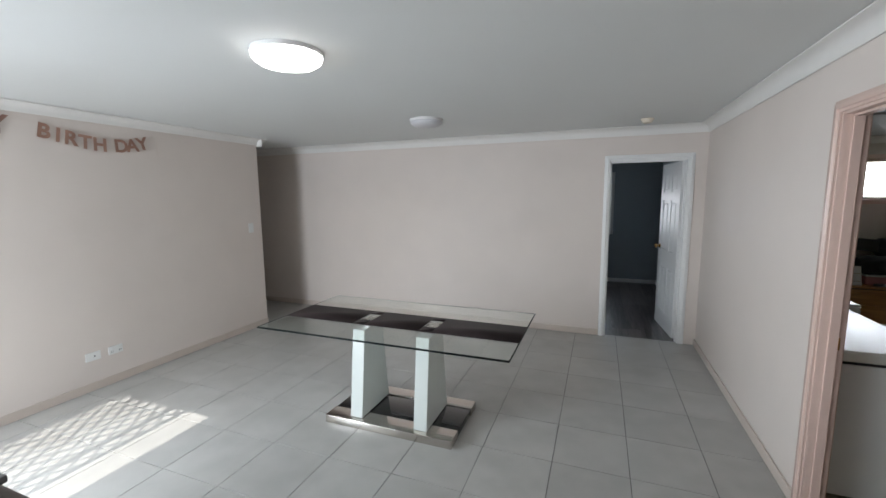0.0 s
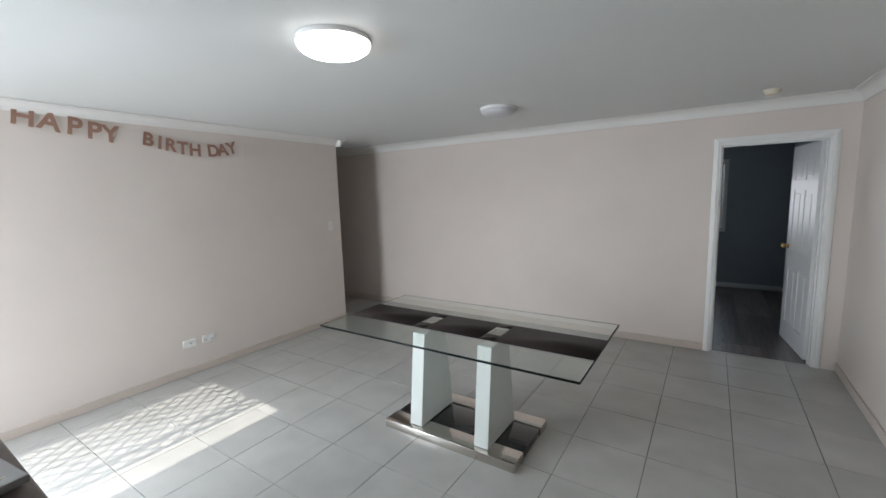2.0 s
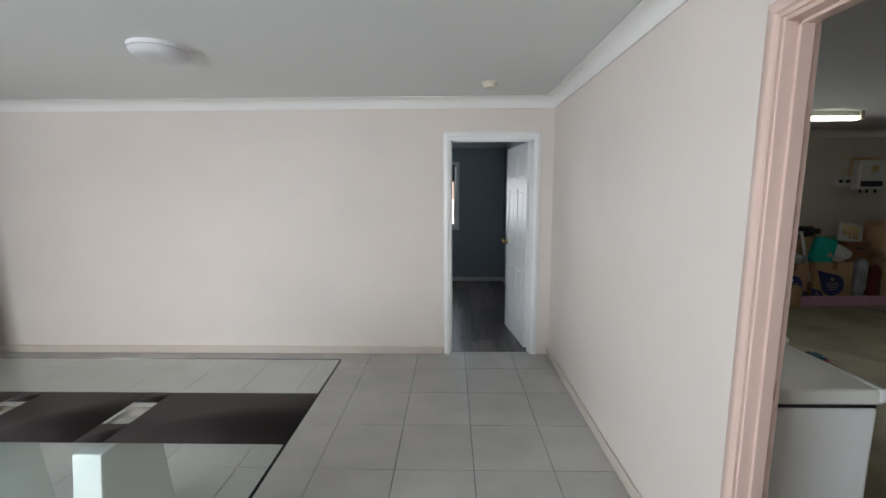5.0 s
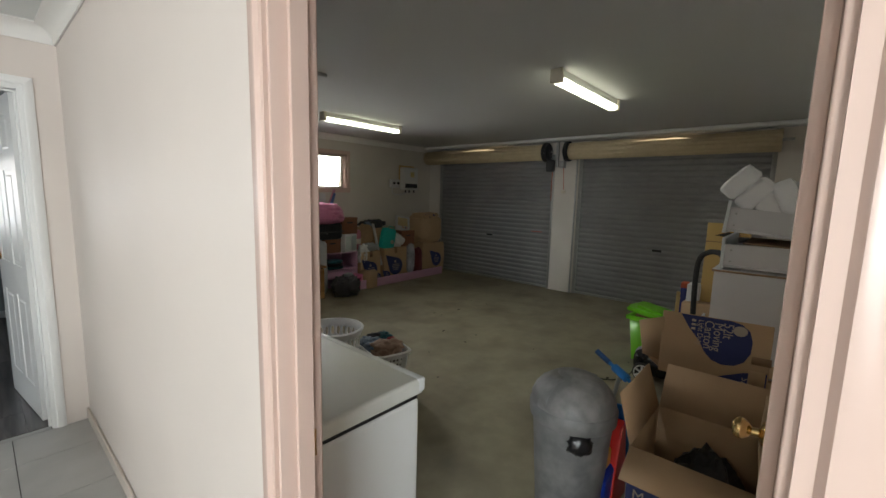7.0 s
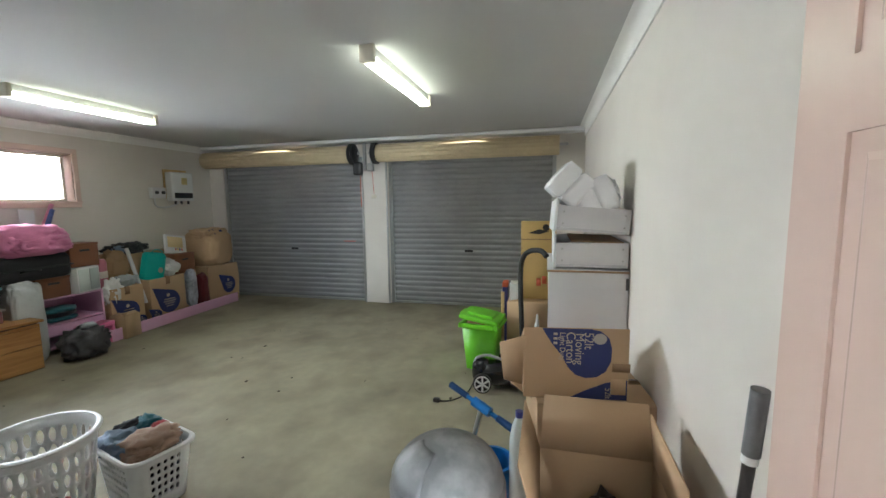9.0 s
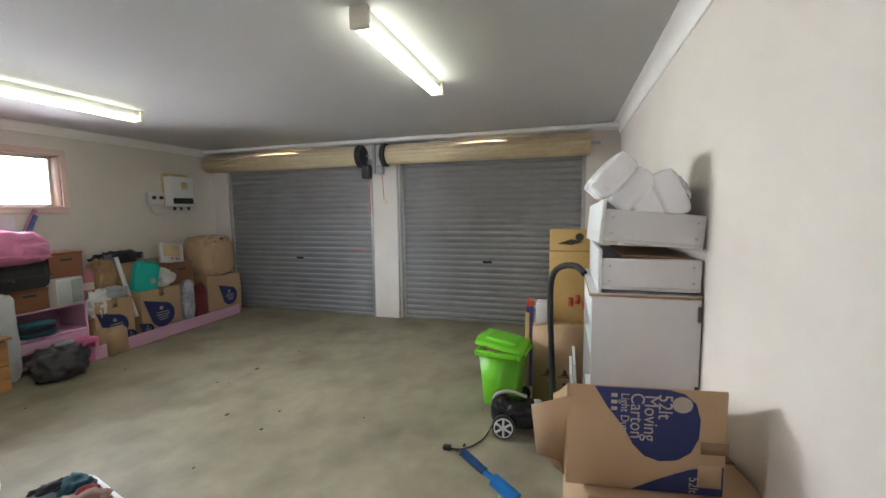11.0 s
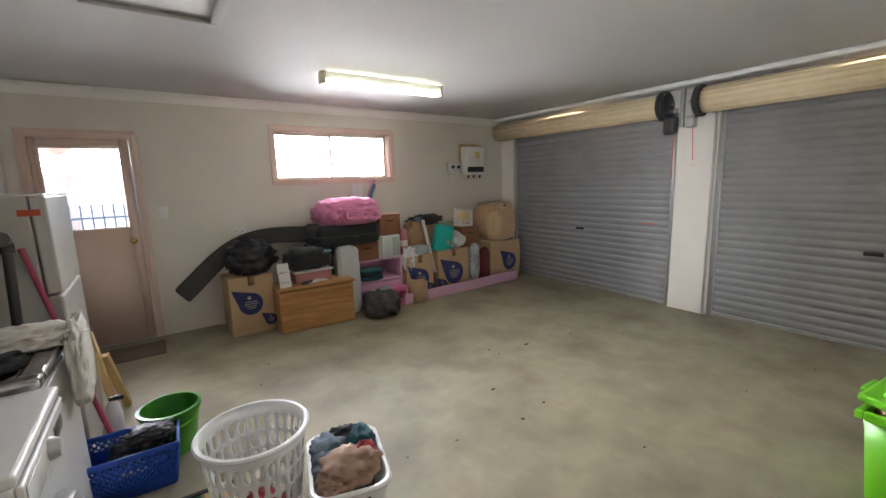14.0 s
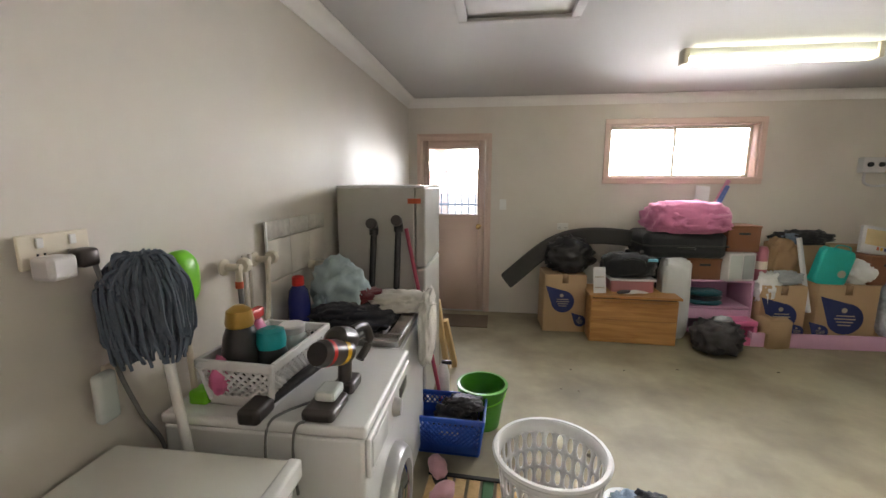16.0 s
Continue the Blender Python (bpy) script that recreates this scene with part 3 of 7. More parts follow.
def window(name, x0, x1, z0, z1, y_in, y_out, material, label, split=None, frost=False):
    """Sliding window in a wall along x: reveal lining, sill, architrave, sashes and panes."""
    root = tagged(new(name), label, "window", kind="structure")
    w = 0.055
    own = bmesh.new()
    for b4 in ((x0 - w, z1, x1 + w, z1 + w), (x0 - w, z0 - w, x1 + w, z0), (x0 - w, z0, x0, z1), (x1, z0, x1 + w, z1)):
        bm_box(b4[0], y_in - 0.018, b4[1], b4[2], y_in - 0.001, b4[3], 0.004, bm=own)
    part("architrave", own, material, root)
    own = bmesh.new()
    for b4 in ((x0, z1 - 0.016, x1, z1), (x0, z0, x1, z0 + 0.016), (x0, z0 + 0.016, x0 + 0.016, z1 - 0.016), (x1 - 0.016, z0 + 0.016, x1, z1 - 0.016)):
        bm_box(b4[0], y_in, b4[1], b4[2], y_out, b4[3], bm=own)
    part("reveal", own, material, root)
    part("window_sill", bm_box(x0 - w, y_in - 0.035, z0 - 0.006, x1 + w, y_in + 0.03, z0 + 0.018, 0.005), material, root)
    ym = y_in + (y_out - y_in) * 0.6
    xm = (x0 + x1) / 2 if split is None else split
    for k, (a, b) in enumerate(((x0 + 0.016, xm + 0.015), (xm - 0.015, x1 - 0.016))):
        yy = ym + (0.022 if k == 0 else 0)
        own = bmesh.new()
        f = 0.028
        for b4 in ((a, z1 - 0.016 - f, b, z1 - 0.016), (a, z0 + 0.016, b, z0 + 0.016 + f), (a, z0 + 0.016 + f, a + f, z1 - 0.016 - f), (b - f, z0 + 0.016 + f, b, z1 - 0.016 - f)):
            bm_box(b4[0], yy - 0.01, b4[1], b4[2], yy + 0.01, b4[3], 0.002, bm=own)
        sash = part("sash", own, ALU, root, "cream aluminium sash")
        pn = part("pane", bm_box(a + f - 0.004, yy - 0.002, z0 + 0.04, b - f + 0.004, yy + 0.002, z1 - 0.04), PANE, sash, soft=False)
        pn.visible_shadow = False
    return root


ALU = mat("cream_aluminium", (0.62, 0.55, 0.44), 0.4, metal=0.2, vary=0.04)
ALUW = mat("white_aluminium", (0.75, 0.75, 0.74), 0.35, vary=0.03)
window("window_garage", 3.70, 5.18, 1.56, 2.13, GY1, GY1 + 0.2, SALMON, "high sliding window with salmon pink frame", split=4.40)
window("window_bedroom", -0.60, 0.55, 0.97, 2.02, 8.60, 8.72, WHITE, "white framed bedroom sliding window", split=0.02)

rbl = tagged(new("roller_blind"), "grey roller blind drawn a little way down the bedroom window", "blind")
rbl.matrix_basis = pose(-0.025, 8.578, 1.76)
BLIND = mat("grey_blind_cloth", (0.20, 0.21, 0.22), 0.8, vary=0.04)
part("cloth", bm_box(-0.55, -0.003, 0.0, 0.55, 0.0, 0.25), BLIND, rbl)
part("bottom_bar", bm_box(-0.55, -0.008, -0.02, 0.55, 0.004, 0.005, 0.003), BLIND, rbl)
part("roll", bm_rod((-0.56, 0.0, 0.25), (0.56, 0.0, 0.25), 0.02, 16), BLIND, rbl)

# sliding glass door with a diamond security screen, in the south wall
sd = tagged(new("door_sliding"), "aluminium sliding glass door with diamond security screen", "door", kind="structure")
for nm, b6 in (("frame_side", (-3.46, -1.31, -0.01, -3.42, -1.20, 2.07)), ("frame_side", (-2.39, -1.31, -0.01, -2.36, -1.20, 2.07)), ("frame_head", (-3.42, -1.31, 2.03, -2.39, -1.20, 2.07)),
               ("mullion", (-2.80, -1.27, 0, -2.755, -1.24, 2.03)), ("screen_stile", (-2.66, -1.30, 0, -2.62, -1.27, 2.03)), ("screen_stile", (-3.42, -1.30, 0, -3.39, -1.27, 2.03))):
    part(nm, bm_box(*b6, 0.003), ALUW, sd)
own = bmesh.new()
cell, hgt = 0.11, 0.078
for k in range(-60, 60):
    for s in (1, -1):
        # straight bars clipped to the screen's rectangle
        zc = k * hgt
        x_a, x_b = -3.40, -2.65
        z_a, z_b = zc, zc + s * (x_b - x_a) * hgt / cell
        lo, hi = 0.02, 2.02
        if max(z_a, z_b) < lo or min(z_a, z_b) > hi:
            continue
        ta, tb = 0.0, 1.0
        for lim, sg in ((lo, 1), (hi, -1)):
            da, db = (z_a - lim) * sg, (z_b - lim) * sg
            if da < 0 and db > 0:
                ta = max(ta, da / (da - db))
            if db < 0 and da > 0:
                tb = min(tb, da / (da - db))
        if tb - ta < 0.02:
            continue
        bm_rod((x_a + (x_b - x_a) * ta, -1.285, z_a + (z_b - z_a) * ta), (x_a + (x_b - x_a) * tb, -1.285, z_a + (z_b - z_a) * tb), 0.0095, 4, own)
part("screen_lattice", own, ALUW, sd)
# unseen window frame in the west wall, added round the fill lamp
wf = tagged(new("added_window_dining"), "white framed window added out of view around the west fill lamp", "window", kind="structure")
for b6 in ((LX - 0.09, -0.95, 0.9, LX - 0.03, 0.55, 0.94), (LX - 0.09, -0.95, 2.06, LX - 0.03, 0.55, 2.1), (LX - 0.09, -0.95, 0.94, LX - 0.03, -0.91, 2.06), (LX - 0.09, 0.51, 0.94, LX - 0.03, 0.55, 2.06)):
    part("window_frame", bm_box(*b6, 0.003), ALUW, wf)


def slat_mesh(width, h, name):
    """One rounded corrugation of a roller curtain, along y."""
    own = bmesh.new()
    prof = []
    for k in range(9):
        u = k / 8
        prof.append((0.017 * math.sin(math.pi * u) ** 0.6 if 0 < u < 1 else 0.0, h * (0.08 + 0.84 * u)))
    prof = [(0.0, 0.0)] + prof + [(0.0, h)]
    rows = [[own.verts.new((-d, y, z)) for d, z in prof] for y in (0, width)]
    back = [[own.verts.new((0.006, y, z)) for z in (0, h)] for y in (0, width)]
    for k in range(len(prof) - 1):
        own.faces.new((rows[0][k], rows[0][k + 1], rows[1][k + 1], rows[1][k]))
    own.faces.new((back[0][0], back[1][0], back[1][1], back[0][1]))
    me = bpy.data.meshes.new(name)
    bmesh.ops.recalc_face_normals(own, faces=own.faces[:])
    own.to_mesh(me)
    own.free()
    me.materials.append(STEEL)
    for p in me.polygons:
        p.use_smooth = True
    me.set_sharp_from_angle(angle=radians(50))
    return me


def roller_door(y0, y1, d0, d1, wheel_end, label):
    root = thing("roller_door", label, "garage door", pose(7.27, y0, 0), "roller doors")
    h = 0.0785
    me = slat_mesh(y1 - y0 - 0.06, h, "slat")
    for k in range(28):
        part("slat", me, STEEL, root, m=Matrix.Translation((0, 0.03, 0.035 + k * h)))
    w = y1 - y0
    part("bottom_rail", bm_box(-0.022, 0.03, 0.003, 0.016, w - 0.03, 0.037, 0.004), GALV, root)
    for yy in (0.0, w - 0.05):
        part("guide_track", bm_box(-0.035, yy, 0.0, 0.03, yy + 0.05, 2.16, 0.003), GALV, root)
    part("lift_handle", bm_box(-0.028, w / 2 - 0.06, 0.79, -0.008, w / 2 + 0.06, 0.825, 0.006), BLACK, root)
    part("lock_bar", bm_box(-0.0165, 0.06, 0.772, -0.0055, w - 0.06, 0.782, 0.002), STEEL, root)
    # the rolled curtain: coils of cream steel
    a, b = d0 - y0, d1 - y0
    cx, cz, r = -0.20, 2.215, 0.118
    own = bmesh.new()
    n, rings = 48, []
    for yy in (a, b):
        rings.append([own.verts.new((cx + (r + (0.006 if k % 3 else -0.010)) * math.cos(2 * math.pi * k / n), yy, cz + (r + (0.006 if k % 3 else -0.010)) * math.sin(2 * math.pi * k / n))) for k in range(n)])
    for k in range(n):
        own.faces.new((rings[0][k], rings[0][(k + 1) % n], rings[1][(k + 1) % n], rings[1][k]))
    own.faces.new(rings[0])
    own.faces.new(list(reversed(rings[1])))
    part("curtain_roll", own, DRUM, root, "cream steel curtain roll")
    own = bmesh.new()
    bm_box(cx + r * 0.7, a + 0.02, 2.18, 0.0, b - 0.02, 2.24, bm=own)
    part("curtain_lead", own, STEEL, root)
    part("axle", bm_rod((cx, a - 0.11, cz + 0.01), (cx, b + 0.11, cz + 0.01), 0.017), GALV, root)
    we = a if wheel_end < 0 else b
    mm = Matrix.Translation((cx, we + (0.0 if wheel_end < 0 else 0.0), cz)) @ Matrix.Rotation(radians(90 * (1 if wheel_end < 0 else -1)), 4, 'X')
    part("drum_wheel", bm_lathe([(0.135, -0.03), (0.15, -0.02), (0.15, 0.03), (0.125, 0.045), (0.05, 0.05), (0.04, 0.07)], 28, m=mm), RUBBER, root, "black drum wheel")
    return root


roller_door(4.98, 7.46, 5.07, 7.66, -1, "grey steel roller door, shut, under a cream roll")
roller_door(2.20, 4.58, 2.17, 4.70, 1, "grey steel roller door, shut, under a cream roll")
pil = structure("pillar", bm_box(7.195, 4.60, 0.002, 7.219, 4.965, 2.12), GWALL, "white painted pillar between the roller doors", "pillar")
for yy in (4.985, 4.60):
    part("edge_angle", bm_box(7.185, yy - 0.012, 0.0, 7.2, yy + 0.012, 2.1, 0.002), GALV, pil)
br = thing("door_bracket", "black steel roller door bracket with hanging chain gear", "bracket", pose(7.08, 4.885, 2.0))
part("upright", bm_box(-0.02, -0.025, -0.02, 0.02, 0.015, 0.47, 0.004), GALV, br)
part("upright", bm_box(0.03, -0.11, -0.02, 0.05, -0.08, 0.42, 0.004), GALV, br)
part("top_plate", bm_box(-0.05, -0.06, 0.445, 0.06, 0.05, 0.458, 0.002), BLACK, br)
part("gear_wheel", bm_lathe([(0.10, 0), (0.125, 0.015), (0.125, 0.045), (0.06, 0.06)], 26, m=pose(-0.05, 0.16, 0.215, 90)), BLACK, br)
part("gear_box", bm_box(-0.09, 0.03, -0.09, 0.03, 0.15, 0.10, 0.03, 3), BLACK, br)
part("spring_plate", bm_box(-0.03, -0.13, -0.03, 0.06, -0.05, 0.08, 0.01), GALV, br)
pc = thing("pull_cord", "red manual release cord with a handle", "cord", pose(7.17, 4.79, 1.58))
part("cord", bm_rod((0, 0, 0.06), (-0.01, 0.02, 0.47), 0.004), REDPRINT, pc)
part("cord_handle", bm_box(-0.012, -0.035, 0, 0.012, 0.035, 0.05, 0.008), IVORY, pc)
part("cord", bm_sweep([(-0.02, 0.19, 0.5), (-0.02, 0.2, 0.1), (-0.02, 0.195, -0.12)], 0.005), REDPRINT, pc)
rt = thing("red_tag", "red strip on the roller door slat", "tag", pose(7.252, 5.16, 0.925))
part("strip", bm_box(-0.003, 0, 0, 0.003, 0.2, 0.014, 0.001), mat("red_tape", (0.55, 0.12, 0.12), 0.4), rt)


def batten(x, y, lab):
    root = thing("fluorescent_batten", lab, "light fitting", pose(x, y, GZ), "garage lights")
    part("body", bm_box(0, -0.03, -0.055, 1.22, 0.03, 0.0, 0.004), APPLCREAM, root)
    for xx in (0.0, 1.19):
        part("end_cap", bm_box(xx - 0.003, -0.048, -0.10, xx + 0.033, 0.048, -0.0, 0.006), IVORY, root)
    part("diffuser", bm_box(0.033, -0.045, -0.098, 1.187, 0.045, -0.056, 0.02, 3), TUBE_ON, root, "lit acrylic diffuser")
    return root


batten(3.76, 6.23, "lit fluorescent batten light on the ceiling")
batten(3.84, 3.35, "lit fluorescent batten light on the ceiling")


def oyster(x, y, r, material, label):
    root = thing("ceiling_light", label, "light fitting", pose(x, y, DC))
    part("base_ring", bm_lathe([(r - 0.01, -0.022), (r + 0.004, -0.02), (r + 0.004, 0)], 48), WHITE, root)
    prof = [(0.002, -0.075), (r * 0.5, -0.072), (r * 0.8, -0.062), (r * 0.95, -0.045), (r, -0.028), (r - 0.006, -0.02)]
    part("diffuser", bm_lathe(prof, 48), material, root)
    return root


oyster(-1.14, 1.965, 0.172, LAMP_ON, "lit round white ceiling oyster light")
oyster(-1.225, 3.943, 0.155, DIFF_OFF, "unlit round grey-white ceiling oyster light")
sm = thing("smoke_detector", "round cream smoke detector on the ceiling", "smoke detector", pose(0.76, 4.775, DC))
part("base", bm_lathe([(0.058, -0.014), (0.06, 0)], 32), IVORY, sm)
part("dome", bm_lathe([(0.03, -0.042), (0.045, -0.036), (0.05, -0.014)], 32), IVORY, sm)
hatch = thing("ceiling_hatch", "white framed ceiling access hatch", "hatch", pose(2.60, 5.18, GZ))
own = bmesh.new()
for b4 in ((-0.33, -0.33, 0.33, -0.28), (-0.33, 0.28, 0.33, 0.33), (-0.33, -0.28, -0.28, 0.28), (0.28, -0.28, 0.33, 0.28)):
    bm_box(b4[0], b4[1], -0.03, b4[2], b4[3], -0.001, 0.004, bm=own)
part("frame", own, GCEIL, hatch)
part("hatch_panel", bm_box(-0.278, -0.278, -0.012, 0.278, 0.278, -0.002), mat("grey_hatch_board", (0.46, 0.45, 0.43), 0.7), hatch, "grey board")


def plate(name, lab, cat, m, w, h, bits, material=PLASTIC):
    """A wall plate lying in local xz, facing -y."""
    root = thing(name, lab, cat, m)
    part("faceplate", bm_box(-w / 2, -0.009, -h / 2, w / 2, -0.001, h / 2, 0.003), material, root)
    for kind, x, z in bits:
        if kind == "switch":
            part("rocker", bm_box(x - 0.007, -0.014, z - 0.011, x + 0.007, -0.009, z + 0.011, 0.002), PLASTIC, root)
        elif kind == "dot":
            part("socket_hole", bm_box(x - 0.006, -0.011, z - 0.006, x + 0.006, -0.0085, z + 0.006, 0.001), BLACK, root)
        else:
            part("pin_slot", bm_box(x - 0.002, -0.0105, z - 0.007, x + 0.002, -0.0085, z + 0.007), BLACK, root)
    return root


GPO = [("switch", -0.035, 0.018), ("switch", 0.035, 0.018), ("slot", -0.04, -0.012), ("slot", -0.026, -0.012), ("slot", 0.026, -0.012), ("slot", 0.04, -0.012)]
plate("light_switch", "white light switch plate on the beige wall", "switch", pose(LX, 4.155, 1.29, 0, 0, 90), 0.075, 0.118, [("switch", 0, 0.0)])
plate("antenna_socket", "white antenna wall socket above the skirting", "socket", pose(LX, 2.32, 0.305, 0, 0, 90), 0.118, 0.075, [("dot", 0.01, 0.0)])
plate("power_point", "white double power point above the skirting", "socket", pose(LX, 2.50, 0.305, 0, 0, 90), 0.118, 0.075, GPO)
plate("light_switch", "white light switch beside the outside door", "switch", pose(2.58, GY1, 1.27), 0.075, 0.118, [("switch", 0, 0)])
plate("power_point", "white double power point on the garage wall", "socket", pose(3.25, GY1, 1.03), 0.118, 0.075, GPO)

# ---- dining table ----
tb = thing("dining_table", "glass-topped dining table with two white pedestals on a steel base", "table", pose(-0.998, 2.89, 0))
top = part("glass_top", bm_box(-0.915, -0.49, 0.738, 0.915, 0.49, 0.750, 0.003), TABLEGLASS, tb, "clear tempered glass top")
own = bmesh.new()
for b4 in ((-0.918, -0.493, 0.918, -0.4905), (-0.918, 0.4905, 0.918, 0.493), (-0.918, -0.4905, -0.9155, 0.4905), (0.9155, -0.4905, 0.918, 0.4905)):
    bm_box(b4[0], b4[1], 0.7385, b4[2], b4[3], 0.7495, bm=own)
part("polished_edge", own, GREENEDGE, tb, "dark green glass edge")
band = bmesh.new()
for b4 in ((-0.915, -0.20, -0.31, 0.14), (-0.21, -0.20, 0.215, 0.14), (0.315, -0.20, 0.915, 0.14), (-0.31, -0.20, -0.21, -0.09), (-0.31, 0.06, -0.21, 0.14), (0.215, -0.20, 0.315, -0.09), (0.215, 0.06, 0.315, 0.14)):
    bm_box(b4[0], b4[1], 0.7502, b4[2], b4[3], 0.7512, bm=band)
top.visible_shadow = False
part("dark_band", band, DARKBAND, tb, "dark brown painted centre band")
for xc in (-0.255, 0.255):
    own = bmesh.new()
    w0 = 0.05
    lo = [(xc - w0, -0.27), (xc + w0, -0.27), (xc + w0, 0.14), (xc - w0, 0.14)]
    hi = [(xc - w0, -0.20), (xc + w0, -0.20), (xc + w0, 0.06), (xc - w0, 0.06)]
    va = [own.verts.new((x, y, 0.062)) for x, y in lo]
    vb = [own.verts.new((x, y, 0.70)) for x, y in hi]
    own.faces.new(list(reversed(va)))
    own.faces.new(vb)
    for k in range(4):
        own.faces.new((va[k], va[(k + 1) % 4], vb[(k + 1) % 4], vb[k]))
    bmesh.ops.bevel(own, geom=own.edges[:], offset=0.004, segments=2, affect='EDGES', profile=0.5)
    part("pedestal", own, GLOSSWHITE, tb, "pale glossy lacquered pedestal")
    part("top_bracket", bm_box(xc - 0.045, -0.10, 0.70, xc + 0.045, 0.05, 0.733, 0.003), BRUSHED, tb)
part("base_frame_front", bm_box(-0.50, -0.31, 0.0, 0.50, -0.17, 0.06, 0.003), BRUSHED, tb, "brushed steel base bar")
part("base_frame_back", bm_box(-0.50, 0.14, 0.0, 0.50, 0.26, 0.06, 0.003), BRUSHED, tb, "brushed steel base bar")
part("base_glass", bm_box(-0.495, -0.17, 0.004, 0.495, 0.14, 0.055, 0.002), BLACKGLASS, tb, "black gloss base panel")

# ---- birthday banner ----
bn = thing("birthday_banner", "copper foil HAPPY BIRTH DAY letter banner hung on string", "banner", pose(LX + 0.012, 2.225, 2.235, 90, 0, 90))
COPPER = mat("copper_glitter_foil", (0.34, 0.19, 0.14), 0.45, metal=0.3, vary=0.12, scale=60)
CREAMCARD = mat("cream_card", (0.68, 0.60, 0.55), 0.6)
spots = [("H", 1.44, 2.225, -8), ("A", 1.58, 2.205, -12), ("P", 1.72, 2.185, -8), ("P", 1.84, 2.165, -6), ("Y", 1.945, 2.15, -2),
         ("B", 2.21, 2.135, -10), ("I", 2.30, 2.115, -8), ("R", 2.385, 2.10, -8), ("T", 2.485, 2.08, -4), ("H", 2.595, 2.07, -2),
         ("D", 2.765, 2.075, 2), ("A", 2.86, 2.09, 8), ("Y", 2.955, 2.115, 14)]
for ch, y, z, tilt in spots:
    big = 0.185 if y < 2.1 else 0.155
    m = pose(y - 2.26, z - 2.2 + 0.03, 0, 0, 0, tilt)
    back = text_mesh(ch, big, 0.0006, bold=0.011)
    cb = part("letter", back, CREAMCARD, bn, m=m)
    fr = part("foil_face", text_mesh(ch, big, 0.0009, bold=0.005), COPPER, cb, m=pose(0.0, 0.0, 0.0016))
part("string", bm_sweep([(-0.82, 0.17, 0.001), (-0.5, 0.085, 0.001), (-0.2, 0.04, 0.001), (0.1, -0.005, 0.001), (0.45, -0.05, 0.001), (0.75, 0.0, 0.001), (0.86, 0.09, 0.001)], 0.0012, 5), CREAMCARD, bn, "thin cream string")
tpz = thing("hanging_tape", "loose strip of clear tape on the wall", "tape", pose(LX + 0.004, 3.06, 2.14))
part("tape_strip", bm_box(0, -0.006, -0.05, 0.002, 0.006, 0.08, 0.0005), CREAMCARD, tpz)

# ---- more materials for the garage things ----
def plain(name, color, rough=0.5, **k):
    return mat(name, color, rough, **k)


def cloth(name, color, vary=0.12, scale=25):
    return mat(name, color, 0.9, vary=vary, scale=scale, bump=0.35, bscale=160, sheen=0.15)


BASKETW = plain("white_basket_plastic", (0.72, 0.73, 0.73), 0.35, vary=0.02)
BLUEP = plain("blue_crate_plastic", (0.012, 0.075, 0.42), 0.35)
GREENB = plain("green_bucket_plastic", (0.05, 0.26, 0.02), 0.35)
LIME = plain("lime_green_plastic", (0.17, 0.62, 0.02), 0.35)
GREYBIN = plain("scuffed_grey_bin_plastic", (0.15, 0.15, 0.155), 0.5, vary=0.15, scale=18, stain=((0.30, 0.30, 0.29), 9, 0.8))
GREYDOME = plain("worn_clear_grey_dome", (0.15, 0.147, 0.15), 0.45, vary=0.15, scale=12, stain=((0.34, 0.33, 0.32), 10, 0.9))
BAGBLACK = mat("black_bin_liner", (0.012, 0.012, 0.014), 0.28, vary=0.1, bump=0.4, bscale=30)
BAGGREY = mat("dark_grey_bin_bag", (0.055, 0.053, 0.06), 0.38, vary=0.1, bump=0.4, bscale=30)
BAGWHITE = mat("white_plastic_bag", (0.68, 0.68, 0.68), 0.4, vary=0.05, bump=0.4, bscale=30)
PINKCLOTH = cloth("pink_quilt", (0.62, 0.20, 0.36))
DARKCLOTH = cloth("dark_navy_cloth", (0.02, 0.022, 0.032))
BLACKBAG = cloth("black_luggage_fabric", (0.017, 0.018, 0.022))
AQUA = cloth("pale_blue_towel", (0.36, 0.46, 0.49))
WHITECLOTH = cloth("white_towel", (0.66, 0.63, 0.58))
MAROON = cloth("maroon_cloth", (0.13, 0.015, 0.02))
TEALC = cloth("teal_cloth", (0.015, 0.10, 0.13))
BROWNC = cloth("tan_knit", (0.32, 0.20, 0.14))
DENIM = cloth("grey_blue_denim", (0.13, 0.18, 0.25))
REDC = cloth("red_cloth", (0.28, 0.012, 0.018))
PINKP = plain("bright_pink_plastic", (0.72, 0.17, 0.36), 0.35)
LILAC = plain("pale_pink_painted_board", (0.66, 0.38, 0.55), 0.45, vary=0.04)
TEALBAG = plain("teal_shopping_bag", (0.0, 0.40, 0.35), 0.45, vary=0.05, bump=0.3, bscale=20)
FABRIC = cloth("brown_fabric_box", (0.22, 0.09, 0.045), 0.06)
KRAFT = plain("crumpled_kraft_paper", (0.30, 0.19, 0.10), 0.8, bump=0.4, bscale=25)
FOAM = mat("charcoal_foam_mat", (0.045, 0.043, 0.042), 0.85, vary=0.08, bump=0.3, bscale=120)
LEATHER = mat("dark_brown_leather", (0.055, 0.042, 0.036), 0.42, vary=0.12, scale=12, bump=0.15, bscale=90)
MOPC = cloth("grey_blue_mop_yarn", (0.10, 0.13, 0.17), 0.2, 30)
CABW = plain("off_white_melamine", (0.62, 0.61, 0.62), 0.4, vary=0.03)
CABF = plain("white_melamine", (0.74, 0.78, 0.78), 0.35, vary=0.02)
